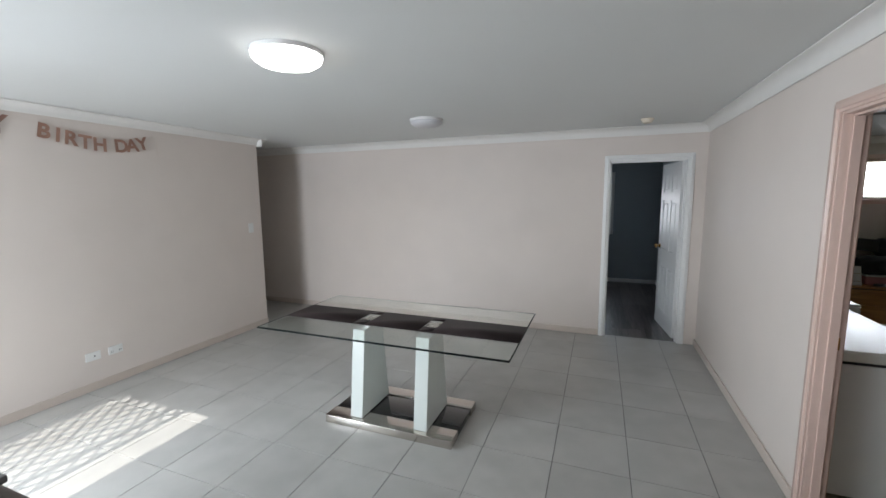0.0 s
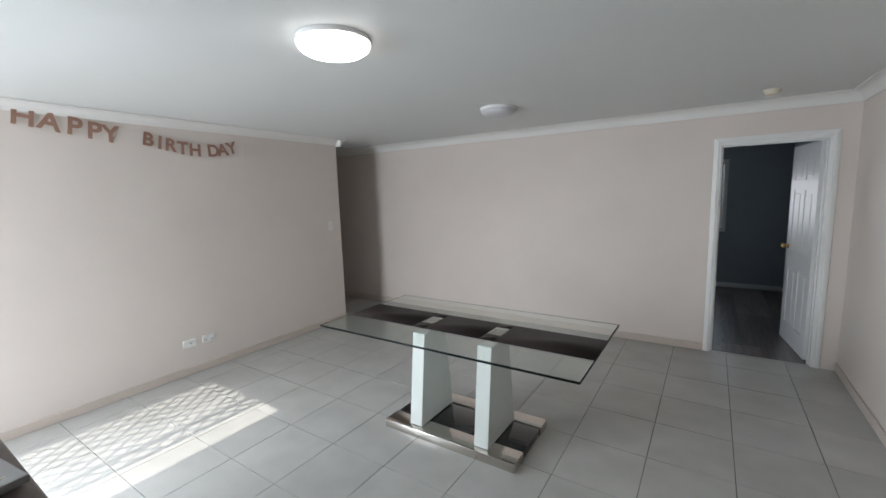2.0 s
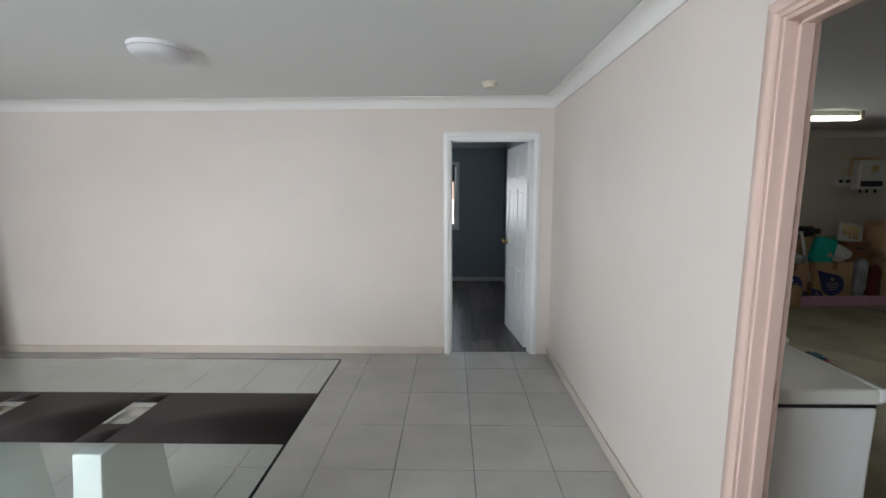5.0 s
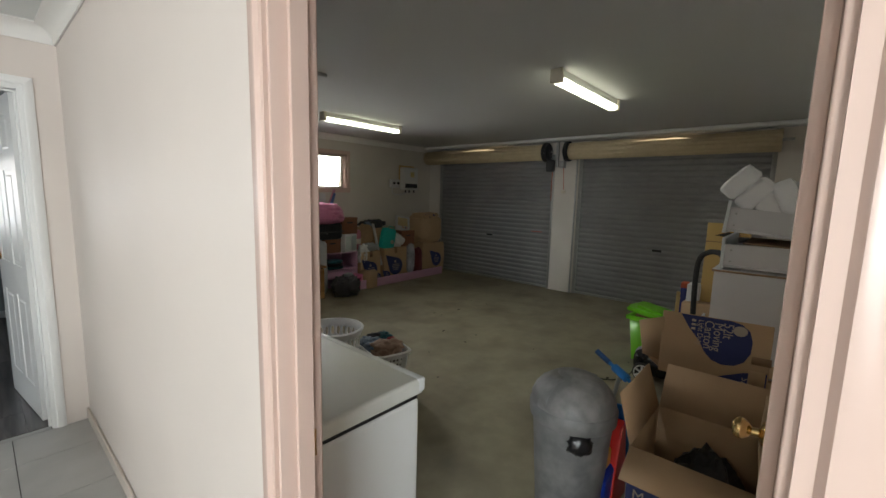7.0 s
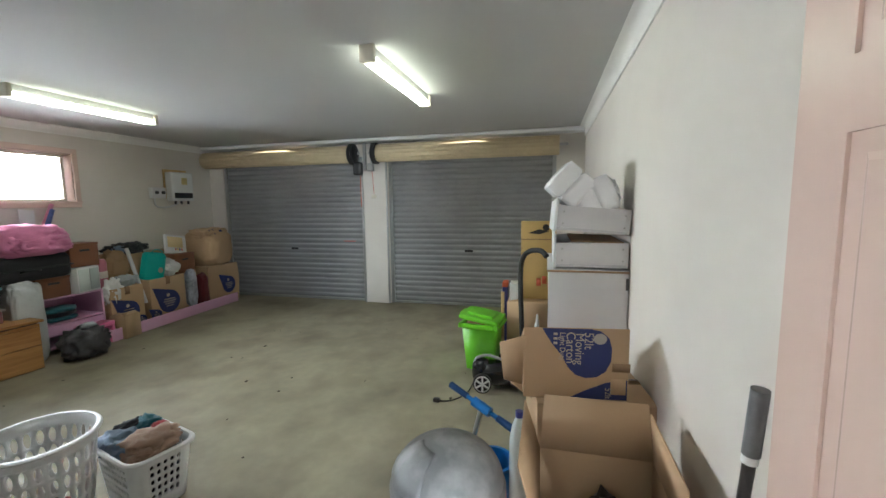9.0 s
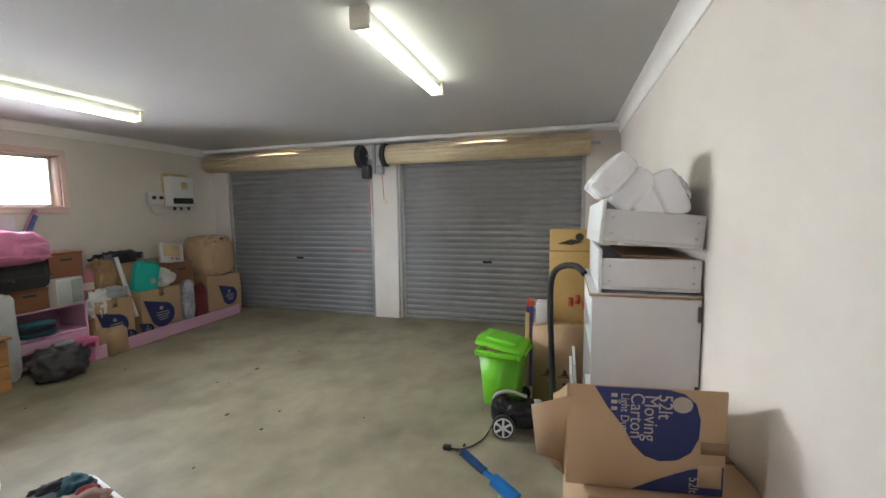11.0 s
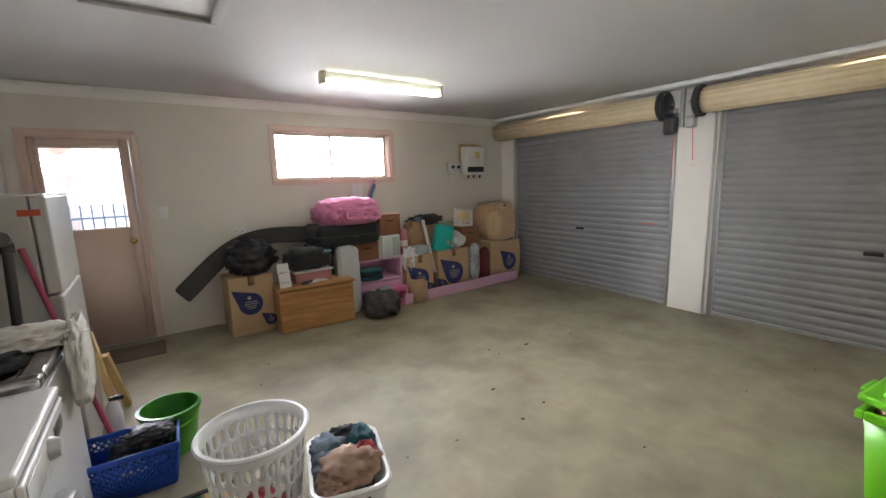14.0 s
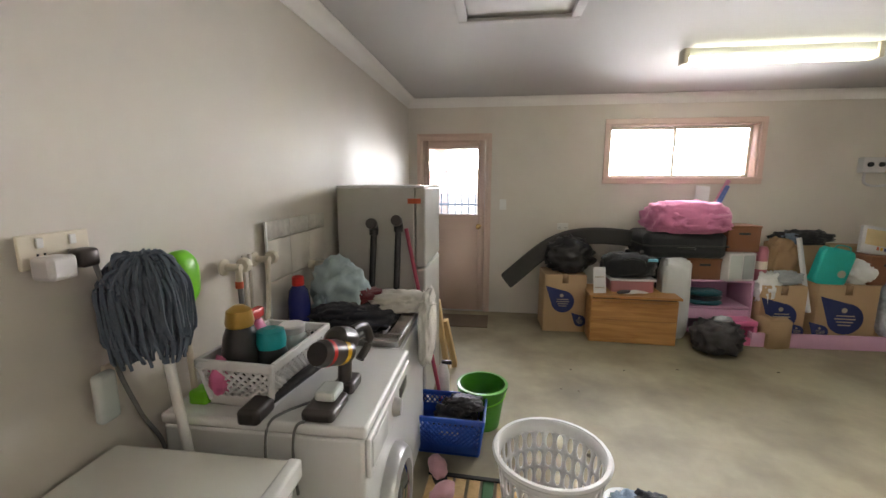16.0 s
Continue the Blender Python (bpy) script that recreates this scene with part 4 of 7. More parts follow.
CHIPB = plain("chipboard_edge", (0.28, 0.17, 0.09), 0.8, vary=0.2, scale=60)
SHRINK = mat("shrink_wrapped_paper_rolls", (0.80, 0.80, 0.82), 0.22, vary=0.04, scale=14, bump=0.5, bscale=16)
BLUEL = plain("blue_label", (0.03, 0.035, 0.18), 0.4)
STAINLESS = plain("stainless_rim", (0.50, 0.50, 0.50), 0.22, metal=1.0)
PINKPOLE = plain("pink_red_pole", (0.42, 0.06, 0.11), 0.4)
BLUETOY = plain("blue_scooter_plastic", (0.01, 0.17, 0.50), 0.35)
REDTOY = plain("red_toy_plastic", (0.55, 0.02, 0.015), 0.3)
YELTOY = plain("yellow_toy_plastic", (0.70, 0.42, 0.01), 0.3)
TEALCAP = plain("teal_cap", (0.0, 0.28, 0.30), 0.35)
GOLD = plain("gold_cap", (0.50, 0.30, 0.07), 0.3, metal=0.6)
CLEARP = plain("cloudy_clear_plastic", (0.55, 0.60, 0.58), 0.25)
GREYP = plain("grey_plastic", (0.07, 0.062, 0.06), 0.3, metal=0.3)
SILVERP = plain("silver_plastic", (0.50, 0.50, 0.51), 0.3, metal=0.5)
LATTEX = plain("splashback_tile", (0.66, 0.62, 0.56), 0.6, vary=0.03)
DECOR = plain("patterned_border_tile", (0.52, 0.50, 0.46), 0.6, vary=0.22, scale=45)
CABLE = plain("grey_cable", (0.16, 0.16, 0.16), 0.5)


def heap(root, name, material, *a, m=None, label="", **k):
    """A soft body with no hard edges."""
    ob = part(name, bm_lump(*a, **k), material, root, label, m=m, soft=False)
    for p in ob.data.polygons:
        p.use_smooth = True
    return ob


# ---- appliances and large things (garage, west side) ----
fz = thing("chest_freezer", "white chest freezer with a worn lid, shut", "freezer", pose(1.53, 2.892, 0) @ Matrix.Diagonal((1.03, 1.062, 1.0, 1)))
part("body", bm_box(0, 0.0, 0.025, 0.475, 0.92, 0.775, 0.012, 3), APPL, fz)
part("lid_seal", bm_box(0.006, 0.006, 0.775, 0.47, 0.914, 0.79), RUBBER, fz)
part("lid", bm_box(-0.0, -0.006, 0.79, 0.492, 0.926, 0.85, 0.012, 3), APPLCREAM, fz, "worn cream lid")
part("lid_trim", bm_box(0.462, -0.008, 0.80, 0.496, 0.928, 0.852, 0.008, 3), APPL, fz)
part("hinge", bm_box(0.0, 0.15, 0.74, 0.02, 0.22, 0.855, 0.004), GALV, fz)
for xx, yy in ((0.05, 0.06), (0.42, 0.06), (0.05, 0.86), (0.42, 0.86)):
    part("foot", bm_rod((xx, yy, 0), (xx, yy, 0.03), 0.02), RUBBER, fz)

wm = thing("washing_machine", "white front-loading washing machine", "washing machine", pose(1.55, 4.0, 0) @ Matrix.Diagonal((1.07, 0.93, 1, 1)))
part("body", bm_box(0, 0, 0.02, 0.565, 0.58, 0.825, 0.01, 3), APPL, wm)
part("top", bm_box(-0.005, -0.004, 0.826, 0.575, 0.584, 0.86, 0.010, 3), APPL, wm)
part("control_panel", bm_box(0.566, 0.01, 0.70, 0.580, 0.57, 0.822, 0.006, 3), APPL, wm)
mx = Matrix.Rotation(radians(90), 4, 'Y')
part("dial", bm_lathe([(0.034, 0), (0.032, 0.012), (0.026, 0.024), (0.012, 0.026)], 28, m=Matrix.Translation((0.58, 0.30, 0.765)) @ mx), SILVERP, wm, "silver programme dial")
part("display", bm_box(0.579, 0.38, 0.745, 0.5825, 0.50, 0.79, 0.002), GREYP, wm)
part("soap_drawer", bm_box(0.579, 0.03, 0.725, 0.5835, 0.20, 0.805, 0.003), APPL, wm)
dr = part("door_ring", bm_lathe([(0.205, 0), (0.205, 0.02), (0.19, 0.04), (0.15, 0.045), (0.145, 0.03)], 44, m=Matrix.Translation((0.566, 0.29, 0.40)) @ mx, cap=False), SILVERP, wm, "silver door ring")
part("door_glass", bm_lathe([(0.148, 0.012), (0.14, 0.03), (0.10, 0.045), (0.05, 0.052), (0.005, 0.054)], 36, m=Matrix.Translation((0.566, 0.29, 0.40)) @ mx), BLACKGLASS, dr, "dark glass porthole")
part("kick_panel", bm_box(0.560, 0.02, 0.03, 0.572, 0.56, 0.13, 0.003), APPL, wm)
for xx, yy in ((0.05, 0.06), (0.5, 0.06), (0.05, 0.52), (0.5, 0.52)):
    part("foot", bm_rod((xx, yy, 0), (xx, yy, 0.025), 0.02), RUBBER, wm)

tub = thing("laundry_tub", "white laundry trough cabinet with steel rim, heaped with clothes", "laundry tub", pose(1.55, 4.585, 0))
part("cabinet", bm_box(0, 0.0, 0.0, 0.54, 0.62, 0.84, 0.008), APPL, tub)
part("cabinet_door", bm_box(0.541, 0.02, 0.05, 0.556, 0.60, 0.80, 0.004), APPL, tub)
own = bmesh.new()
for b4 in ((-0.0, -0.01, 0.57, 0.05), (0.0, 0.58, 0.57, 0.63), (0.0, 0.05, 0.06, 0.58), (0.50, 0.05, 0.57, 0.58)):
    bm_box(b4[0], b4[1], 0.845, b4[2], b4[3], 0.885, 0.01, 3, bm=own)
part("steel_rim", own, STAINLESS, tub, "stainless steel rim")
part("bowl", bm_box(0.06, 0.05, 0.842, 0.50, 0.58, 0.850), STAINLESS, tub)

cl = thing("clothes_heap", "dark washing heaped in the laundry tub", "laundry", pose(1.83, 4.89, 0.852) @ Matrix.Diagonal((1.0, 1.0, 0.62, 1)))
heap(cl, "dark_clothes", DARKCLOTH, 0, 0, 0.05, 0.21, 0.24, 0.08, rough=0.25, seed=3, fold=0.1, flat=0.4)
heap(cl, "maroon_clothes", MAROON, -0.02, 0.10, 0.14, 0.12, 0.11, 0.08, rough=0.3, seed=5, fold=0.12)
heap(cl, "dark_sleeve", DARKCLOTH, -0.06, -0.10, 0.10, 0.13, 0.10, 0.07, rough=0.3, seed=8, fold=0.12)
tw = thing("pale_blue_towel", "crumpled pale blue towel on the laundry heap", "towel", pose(1.73, 4.94, 0.945))
heap(tw, "towel", AQUA, 0, 0, 0.06, 0.13, 0.13, 0.14, rough=0.25, freq=2.2, seed=11, fold=0.16, flat=0.2)
heap(tw, "towel_end", AQUA, -0.04, -0.09, -0.04, 0.06, 0.05, 0.12, rough=0.3, freq=3.5, seed=14, fold=0.25)
tw = thing("white_towel", "white towel hanging over the tub's front edge", "towel", pose(2.09, 5.01, 0.86))
heap(tw, "folded_top", WHITECLOTH, -0.08, -0.02, 0.06, 0.17, 0.12, 0.05, rough=0.25, freq=3, seed=21, fold=0.2)
heap(tw, "hanging_end", WHITECLOTH, 0.07, 0.02, -0.08, 0.035, 0.15, 0.19, rough=0.12, freq=3, seed=24, fold=0.15, power=0.7)

fr = thing("fridge", "silver-grey upright fridge standing against the wall", "fridge", pose(1.54, 5.41, 0))
part("cabinet", bm_box(0, 0, 0.03, 0.48, 0.62, 1.49, 0.008, 3), FRIDGE, fr)
part("lower_door", bm_box(0.485, 0.002, 0.04, 0.545, 0.618, 1.00, 0.012, 3), FRIDGE, fr)
part("upper_door", bm_box(0.485, 0.002, 1.01, 0.545, 0.618, 1.49, 0.012, 3), FRIDGE, fr)
part("top_cap", bm_box(0.0, 0.0, 1.488, 0.54, 0.62, 1.50, 0.005), CABW, fr)
part("badge", bm_box(0.44, -0.003, 1.395, 0.52, -0.0005, 1.425, 0.001), REDPRINT, fr, "small red badge")
part("handle", bm_sweep([(0.545, 0.05, 0.45), (0.59, 0.05, 0.47), (0.59, 0.05, 0.78), (0.545, 0.05, 0.80)], 0.011), SILVERP, fr, "silver door handle")
for xx, yy in ((0.05, 0.06), (0.45, 0.06), (0.05, 0.56), (0.45, 0.56)):
    part("foot", bm_rod((xx, yy, 0), (xx, yy, 0.035), 0.02), RUBBER, fr)


def vac_wand(m, tall, label):
    root = thing("vacuum_wand", label, "vacuum tube", m, "vacuum wands")
    part("tube", bm_rod((0, 0, 0.0), (0, -0.0, tall), 0.019), BLACK, root)
    part("elbow", bm_sweep([(0, 0, tall - 0.02), (0, -0.005, tall + 0.02), (0, -0.04, tall + 0.04)], 0.027, 14), BLACK, root)
    part("cuff", bm_lathe([(0.03, 0), (0.033, 0.02), (0.03, 0.04)], 20, m=Matrix.Translation((0, -0.03, tall + 0.04)) @ Matrix.Rotation(radians(90), 4, 'X')), GREYP, root)
    return root


vac_wand(pose(1.80, 5.235, 0.885, -12), 0.36, "black vacuum tube leaning on the fridge's side")
vac_wand(pose(1.945, 5.235, 0.885, -12), 0.38, "black vacuum tube leaning on the fridge's side")
pb = thing("broom", "broom with a pink-red pole leaning on the fridge", "broom", pose(2.18, 5.06, 0))
part("pole", bm_rod((0.035, 0.318, 0.02), (-0.205, 0.322, 1.25), 0.012), PINKPOLE, pb)
part("head", bm_box(-0.03, 0.285, 0.0, 0.08, 0.345, 0.05, 0.012), PINKPOLE, pb)
bs = thing("pump_bottle", "white pump bottle with a black nozzle beside the fridge", "bottle", pose(2.19, 5.46, 0))
part("bottle", bm_lathe([(0.035, 0), (0.04, 0.01), (0.04, 0.30), (0.028, 0.36), (0.015, 0.38)], 20), PLASTIC, bs)
part("nozzle", bm_box(-0.012, -0.012, 0.375, 0.055, 0.012, 0.40, 0.006), BLACK, bs)
for dx, tilt in ((0.0, 8), (0.06, 12)):
    pk = thing("timber_offcut", "raw pine timber board leaning behind the fridge", "timber", pose(2.13 + dx, 6.13 + dx, 0.004, 0, -tilt, 0), "timber offcuts")
    part("board", bm_box(-0.02, 0, 0, 0.02, 0.09, 0.58 - dx * 3, 0.003), RAWPINE, pk)
dm = thing("door_mat", "flat brown door mat on the concrete", "mat", pose(2.14, 7.36, 0.001))
part("mat", bm_box(-0.30, -0.20, 0, 0.30, 0.20, 0.010, 0.004), mat("brown_coir", (0.13, 0.095, 0.07), 0.95, vary=0.15, scale=30, bump=0.5, bscale=200), dm)

# splashback, taps and hoses over the tub
sp = tagged(new("splashback"), "cream tiled splashback with a patterned border", "splashback", kind="structure")
for k in range(3):
    for j in range(2):
        part("tile", bm_box(1.5215, 4.65 + k * 0.198, 0.90 + j * 0.186, 1.528, 4.65 + (k + 1) * 0.198 - 0.003, 0.90 + (j + 1) * 0.186 - 0.003, 0.001), LATTEX, sp)
    part("border_tile", bm_box(1.5215, 4.65 + k * 0.198, 1.274, 1.529, 4.65 + (k + 1) * 0.198 - 0.003, 1.352, 0.001), DECOR, sp)
part("edge_strip", bm_box(1.5215, 4.638, 0.90, 1.5305, 4.648, 1.354, 0.001), PLASTIC, sp)


def washer_tap(y, z, label):
    root = thing("washing_machine_tap", label, "tap", pose(1.521, y, z), "washing machine taps")
    part("flange", bm_lathe([(0.03, 0), (0.03, 0.008), (0.016, 0.014)], 20, m=mx), IVORY, root)
    part("body", bm_rod((0.01, 0, 0), (0.07, 0, 0), 0.014), IVORY, root)
    part("handle", bm_lathe([(0.026, 0), (0.03, 0.01), (0.026, 0.03), (0.012, 0.034)], 8, m=Matrix.Translation((0.05, 0.035, 0.0)) @ Matrix.Rotation(radians(-90), 4, 'X')), IVORY, root)
    part("spout", bm_rod((0.06, 0, 0.0), (0.06, 0, -0.05), 0.012), IVORY, root)
    return root


washer_tap(4.36, 1.215, "cream plastic washing machine tap")
washer_tap(4.55, 1.21, "cream plastic washing machine tap")
hs = thing("inlet_hose", "grey and white washing machine hose hanging from the tap", "hose", pose(1.58, 4.36, 0.835))
part("hose", bm_sweep([(0.0, 0, 0.33), (0.004, 0, 0.2), (-0.005, -0.01, 0.05), (-0.02, -0.02, -0.2)], 0.010, 8), CABLE, hs)
part("collar", bm_rod((0, 0, 0.305), (0, 0, 0.33), 0.014), REDPRINT, hs)
hs = thing("inlet_hose", "white washing machine hose hanging from the tap", "hose", pose(1.58, 4.55, 0.83))
part("hose", bm_sweep([(0.0, 0, 0.33), (0.006, -0.02, 0.2), (0.0, -0.05, 0.05), (-0.02, -0.06, -0.2)], 0.010, 8), IVORY, hs)
for dy in (-0.13, -0.09):
    pp = thing("wall_pipe", "cream painted water pipe on the wall", "pipe", pose(1.53, 4.60 + dy, 0.58))
    part("pipe", bm_rod((0, 0, 0), (0, 0, 0.66), 0.008), GWALL, pp)
tp = thing("tub_tap", "chrome tap over the laundry tub", "tap", pose(1.53, 5.04, 1.10))
part("spout", bm_sweep([(0, 0, 0), (0.06, 0, 0.012), (0.15, 0, 0.0), (0.18, 0, -0.03)], 0.012), CHROME, tp)
part("handle", bm_lathe([(0.022, 0), (0.026, 0.012), (0.02, 0.035)], 12, m=Matrix.Translation((0.02, -0.05, 0.0)) @ mx), IVORY, tp)

# power board, cables
pw = plate("power_point", "ivory double power point with adaptors plugged in", "socket", pose(1.522, 3.80, 1.375, 0, 0, 90), 0.15, 0.075, GPO, IVORY)
ad = thing("power_adaptor", "grey-white power adaptor in the socket", "adaptor", pose(1.535, 3.765, 1.345))
part("body", bm_box(0, -0.03, -0.03, 0.055, 0.03, 0.022, 0.01, 3), CABW, ad)
pg = thing("plug_and_cable", "grey plug with its cable hanging down the wall", "cable", pose(1.535, 3.835, 1.35))
part("plug", bm_box(0, -0.022, -0.022, 0.045, 0.022, 0.022, 0.01, 3), GREYP, pg)
part("cable", bm_sweep([(0.035, 0.01, -0.01), (0.03, 0.03, -0.10), (0.012, 0.05, -0.28), (0.014, 0.10, -0.45), (0.02, 0.16, -0.62), (0.01, 0.12, -0.9)], 0.006, 8), CABLE, pg)
ad = thing("wall_adaptor", "clear-white adaptor in a lower wall socket", "adaptor", pose(1.522, 3.865, 1.02))
part("plate", bm_box(0, -0.0, -0.02, 0.012, 0.04, 0.045, 0.003), IVORY, ad)
part("body", bm_box(0.012, -0.045, -0.09, 0.04, 0.01, 0.04, 0.012, 3), CLEARP, ad)

# mop hung upside down, and a lime broom
mop = thing("string_mop", "grey-blue string mop standing head up against the wall", "mop", pose(1.72, 3.955, 0.0))
part("pole", bm_rod((0.02, 0.01, 0.02), (-0.085, -0.02, 1.20), 0.013), PLASTIC, mop, "white pole")
own = bmesh.new()
rng = random.Random(7)
for k in range(320):
    a = rng.random() * 2 * math.pi
    r1 = 0.015 + 0.045 * rng.random()
    r2 = 0.04 + 0.056 * rng.random()
    top_z = 1.315 + 0.03 * rng.random()
    end = 1.06 + 0.10 * rng.random()
    cx, cy = -0.10, -0.03
    ring = [(0.3 * r1, 0.0, top_z - 0.01), (r1, 0.0, top_z), (r2, 0.04, 1.265 + 0.03 * rng.random()), (r2 * 1.04, 0.1, 1.19), (r2 * 1.02, 0.16, 1.13), (r2 * 0.88, 0.2, end)]
    own = bm_sweep([(cx + r * math.cos(a + b) + rng.uniform(-0.007, 0.007), cy + r * math.sin(a + b) + rng.uniform(-0.007, 0.007), z) for r, b, z in ring], 0.0045, 4, own)
yh = part("yarn_head", own, MOPC, mop, "grey-blue yarn strands")
yh["kind"] = "stuff"
heap(mop, "yarn_core", MOPC, -0.10, -0.03, 1.235, 0.065, 0.07, 0.10, rough=0.15, seed=2, subs=3)
lb = thing("lime_broom", "broom with lime green fittings standing against the wall", "broom", pose(1.62, 4.09, 0.0))
part("pole", bm_rod((0.03, -0.03, 0.01), (-0.045, 0.0, 1.2), 0.010), IVORY, lb)
part("head", bm_lump(-0.04, 0.0, 1.24, 0.04, 0.055, 0.085, rough=0.05, power=0.8, subs=3), LIME, lb, "lime green plastic head")
part("clamp", bm_box(-0.03, -0.035, 0.80, 0.03, 0.025, 0.90, 0.01, 2), LIME, lb, "lime green clamp")

# ---- on the washing machine ----


def lattice_basket(root, w, d, h, material, taper=0.03, nx=8, ny=8, nz=5):
    """A pierced plastic basket: four panels with diamond holes, a rim and a base."""
    own = bmesh.new()

    def panel(p00, p10, p01, p11, n, r):
        p00, p10, p01, p11 = map(Vector, (p00, p10, p01, p11))
        for i in range(n + 1):
            for s in (1, -1):
                u0 = i / n
                u1 = u0 + s * r / n
                lo, hi = 0.0, 1.0
                if u1 > 1:
                    hi = (1 - u0) / (u1 - u0)
                if u1 < 0:
                    hi = u0 / (u0 - u1)
                if hi < 0.05:
                    continue
                ue = u0 + (u1 - u0) * hi
                a = p00.lerp(p10, u0)
                b = p00.lerp(p10, ue).lerp(p01.lerp(p11, ue), hi)
                bm_rod(a, b, 0.0055, 4, own)
        for s in (1, -1):
            for j in range(1, r):
                v0 = j / r
                u0 = 0.0 if s == 1 else 1.0
                steps = r - j
                ue = u0 + s * steps / n
                if 0 <= ue <= 1:
                    a = p00.lerp(p10, u0).lerp(p01.lerp(p11, u0), v0)
                    b = p01.lerp(p11, ue)
                    bm_rod(a, b, 0.0055, 4, own)
    t = taper
    zb, zt = 0.03, h - 0.025
    c = [(-w / 2 + t, -d / 2 + t), (w / 2 - t, -d / 2 + t), (w / 2 - t, d / 2 - t), (-w / 2 + t, d / 2 - t)]
    C = [(-w / 2, -d / 2), (w / 2, -d / 2), (w / 2, d / 2), (-w / 2, d / 2)]
    for k in range(4):
        j = (k + 1) % 4
        panel((*c[k], zb), (*c[j], zb), (*C[k], zt), (*C[j], zt), nx if k % 2 == 0 else ny, nz)
    part("pierced_sides", own, material, root)
    own = bmesh.new()
    for k in range(4):
        j = (k + 1) % 4
        bm_rod((*c[k], 0.018), (*C[k], h - 0.005), 0.010, 8, own)
    for b4 in ((-w / 2 - 0.008, -d / 2 - 0.008, w / 2 + 0.008, -d / 2 + 0.006), (-w / 2 - 0.008, d / 2 - 0.006, w / 2 + 0.008, d / 2 + 0.008), (-w / 2 - 0.008, -d / 2 + 0.006, -w / 2 + 0.006, d / 2 - 0.006), (w / 2 - 0.006, -d / 2 + 0.006, w / 2 + 0.008, d / 2 - 0.006)):
        bm_box(b4[0], b4[1], h - 0.028, b4[2], b4[3], h, 0.004, bm=own)
    part("rim", own, material, root)
    part("base", bm_box(-w / 2 + t - 0.006, -d / 2 + t - 0.006, 0.0, w / 2 - t + 0.006, d / 2 - t + 0.006, 0.035, 0.006), material, root)


bk = thing("storage_basket", "white pierced plastic basket of cleaning bottles", "basket", pose(1.77, 4.215, 0.862, 0, 0, -3))
lattice_basket(bk, 0.235, 0.35, 0.15, BASKETW, 0.02, 8, 13, 4)


def bottle(name, x, y, z, prof, material, cap, capmat, label):
    root = thing(name, label, "bottle", pose(x, y, z))
    part("bottle", bm_lathe(prof, 24), material, root)
    part("cap", bm_lathe(cap, 20), capmat, root)
    return root


bottle("shampoo_bottle", 1.735, 4.12, 0.90, [(0.045, 0), (0.055, 0.02), (0.058, 0.10), (0.05, 0.16), (0.035, 0.20)], BLACK, [(0.038, 0.19), (0.042, 0.20), (0.036, 0.24), (0.015, 0.255)], GOLD, "black bottle with a gold cap in the basket")
bottle("conditioner_bottle", 1.815, 4.15, 0.90, [(0.04, 0), (0.046, 0.02), (0.046, 0.10), (0.040, 0.12)], BLACK, [(0.044, 0.118), (0.046, 0.14), (0.04, 0.17), (0.02, 0.178)], TEALCAP, "black bottle with a teal cap in the basket")
sb = thing("spray_bottle", "pink spray bottle with a red trigger in the basket", "bottle", pose(1.725, 4.22, 0.90))
part("bottle", bm_lathe([(0.035, 0), (0.04, 0.02), (0.038, 0.13), (0.016, 0.18)], 20), PINKP, sb)
part("trigger_head", bm_box(-0.015, -0.045, 0.18, 0.015, 0.03, 0.215, 0.008), REDTOY, sb)
part("trigger", bm_box(-0.006, -0.04, 0.14, 0.006, -0.028, 0.185, 0.003), REDTOY, sb)
jr = thing("plastic_jar", "cloudy clear plastic jar in the basket", "jar", pose(1.81, 4.29, 0.90))
part("jar", bm_lathe([(0.045, 0), (0.05, 0.02), (0.05, 0.09), (0.04, 0.115)], 24), CLEARP, jr)
part("lid", bm_lathe([(0.043, 0.113), (0.045, 0.135), (0.04, 0.14)], 24), CABW, jr)
pkb = thing("pink_packet", "crumpled pink packet in the basket", "packet", pose(1.70, 4.07, 0.90))
heap(pkb, "packet", PINKP, 0, 0, 0.05, 0.035, 0.04, 0.06, rough=0.3, seed=31, subs=3)
bottle("detergent_bottle", 1.62, 4.72, 0.886, [(0.04, 0), (0.05, 0.015), (0.05, 0.10), (0.042, 0.15), (0.022, 0.18)], plain("dark_blue_bottle", (0.015, 0.02, 0.16), 0.25), [(0.026, 0.175), (0.028, 0.18), (0.026, 0.215), (0.012, 0.22)], REDTOY, "dark blue detergent bottle with a red cap")

sv = thing("stick_vacuum", "grey cordless stick vacuum lying on the washing machine", "vacuum cleaner", pose(1.955, 4.16, 0.862) @ Matrix.Diagonal((0.92, 1.0, 0.78, 1)))
part("wand", bm_rod((-0.12, -0.14, 0.035), (0.02, 0.40, 0.075), 0.022, 14), BLACK, sv, "dark wand")
part("wand_end", bm_box(-0.16, -0.20, 0.0, -0.09, -0.10, 0.06, 0.015, 3), GREYP, sv)
part("dust_bin", bm_lathe([(0.04, 0), (0.05, 0.01), (0.05, 0.12), (0.042, 0.14)], 24, m=pose(0.085, 0.05, 0.16, 68, 0, -20)), GREYP, sv, "grey dust bin")
part("motor", bm_lathe([(0.05, 0), (0.055, 0.02), (0.05, 0.07), (0.03, 0.085)], 24, m=pose(0.075, 0.09, 0.185, 60, 0, -20)), GREYP, sv)
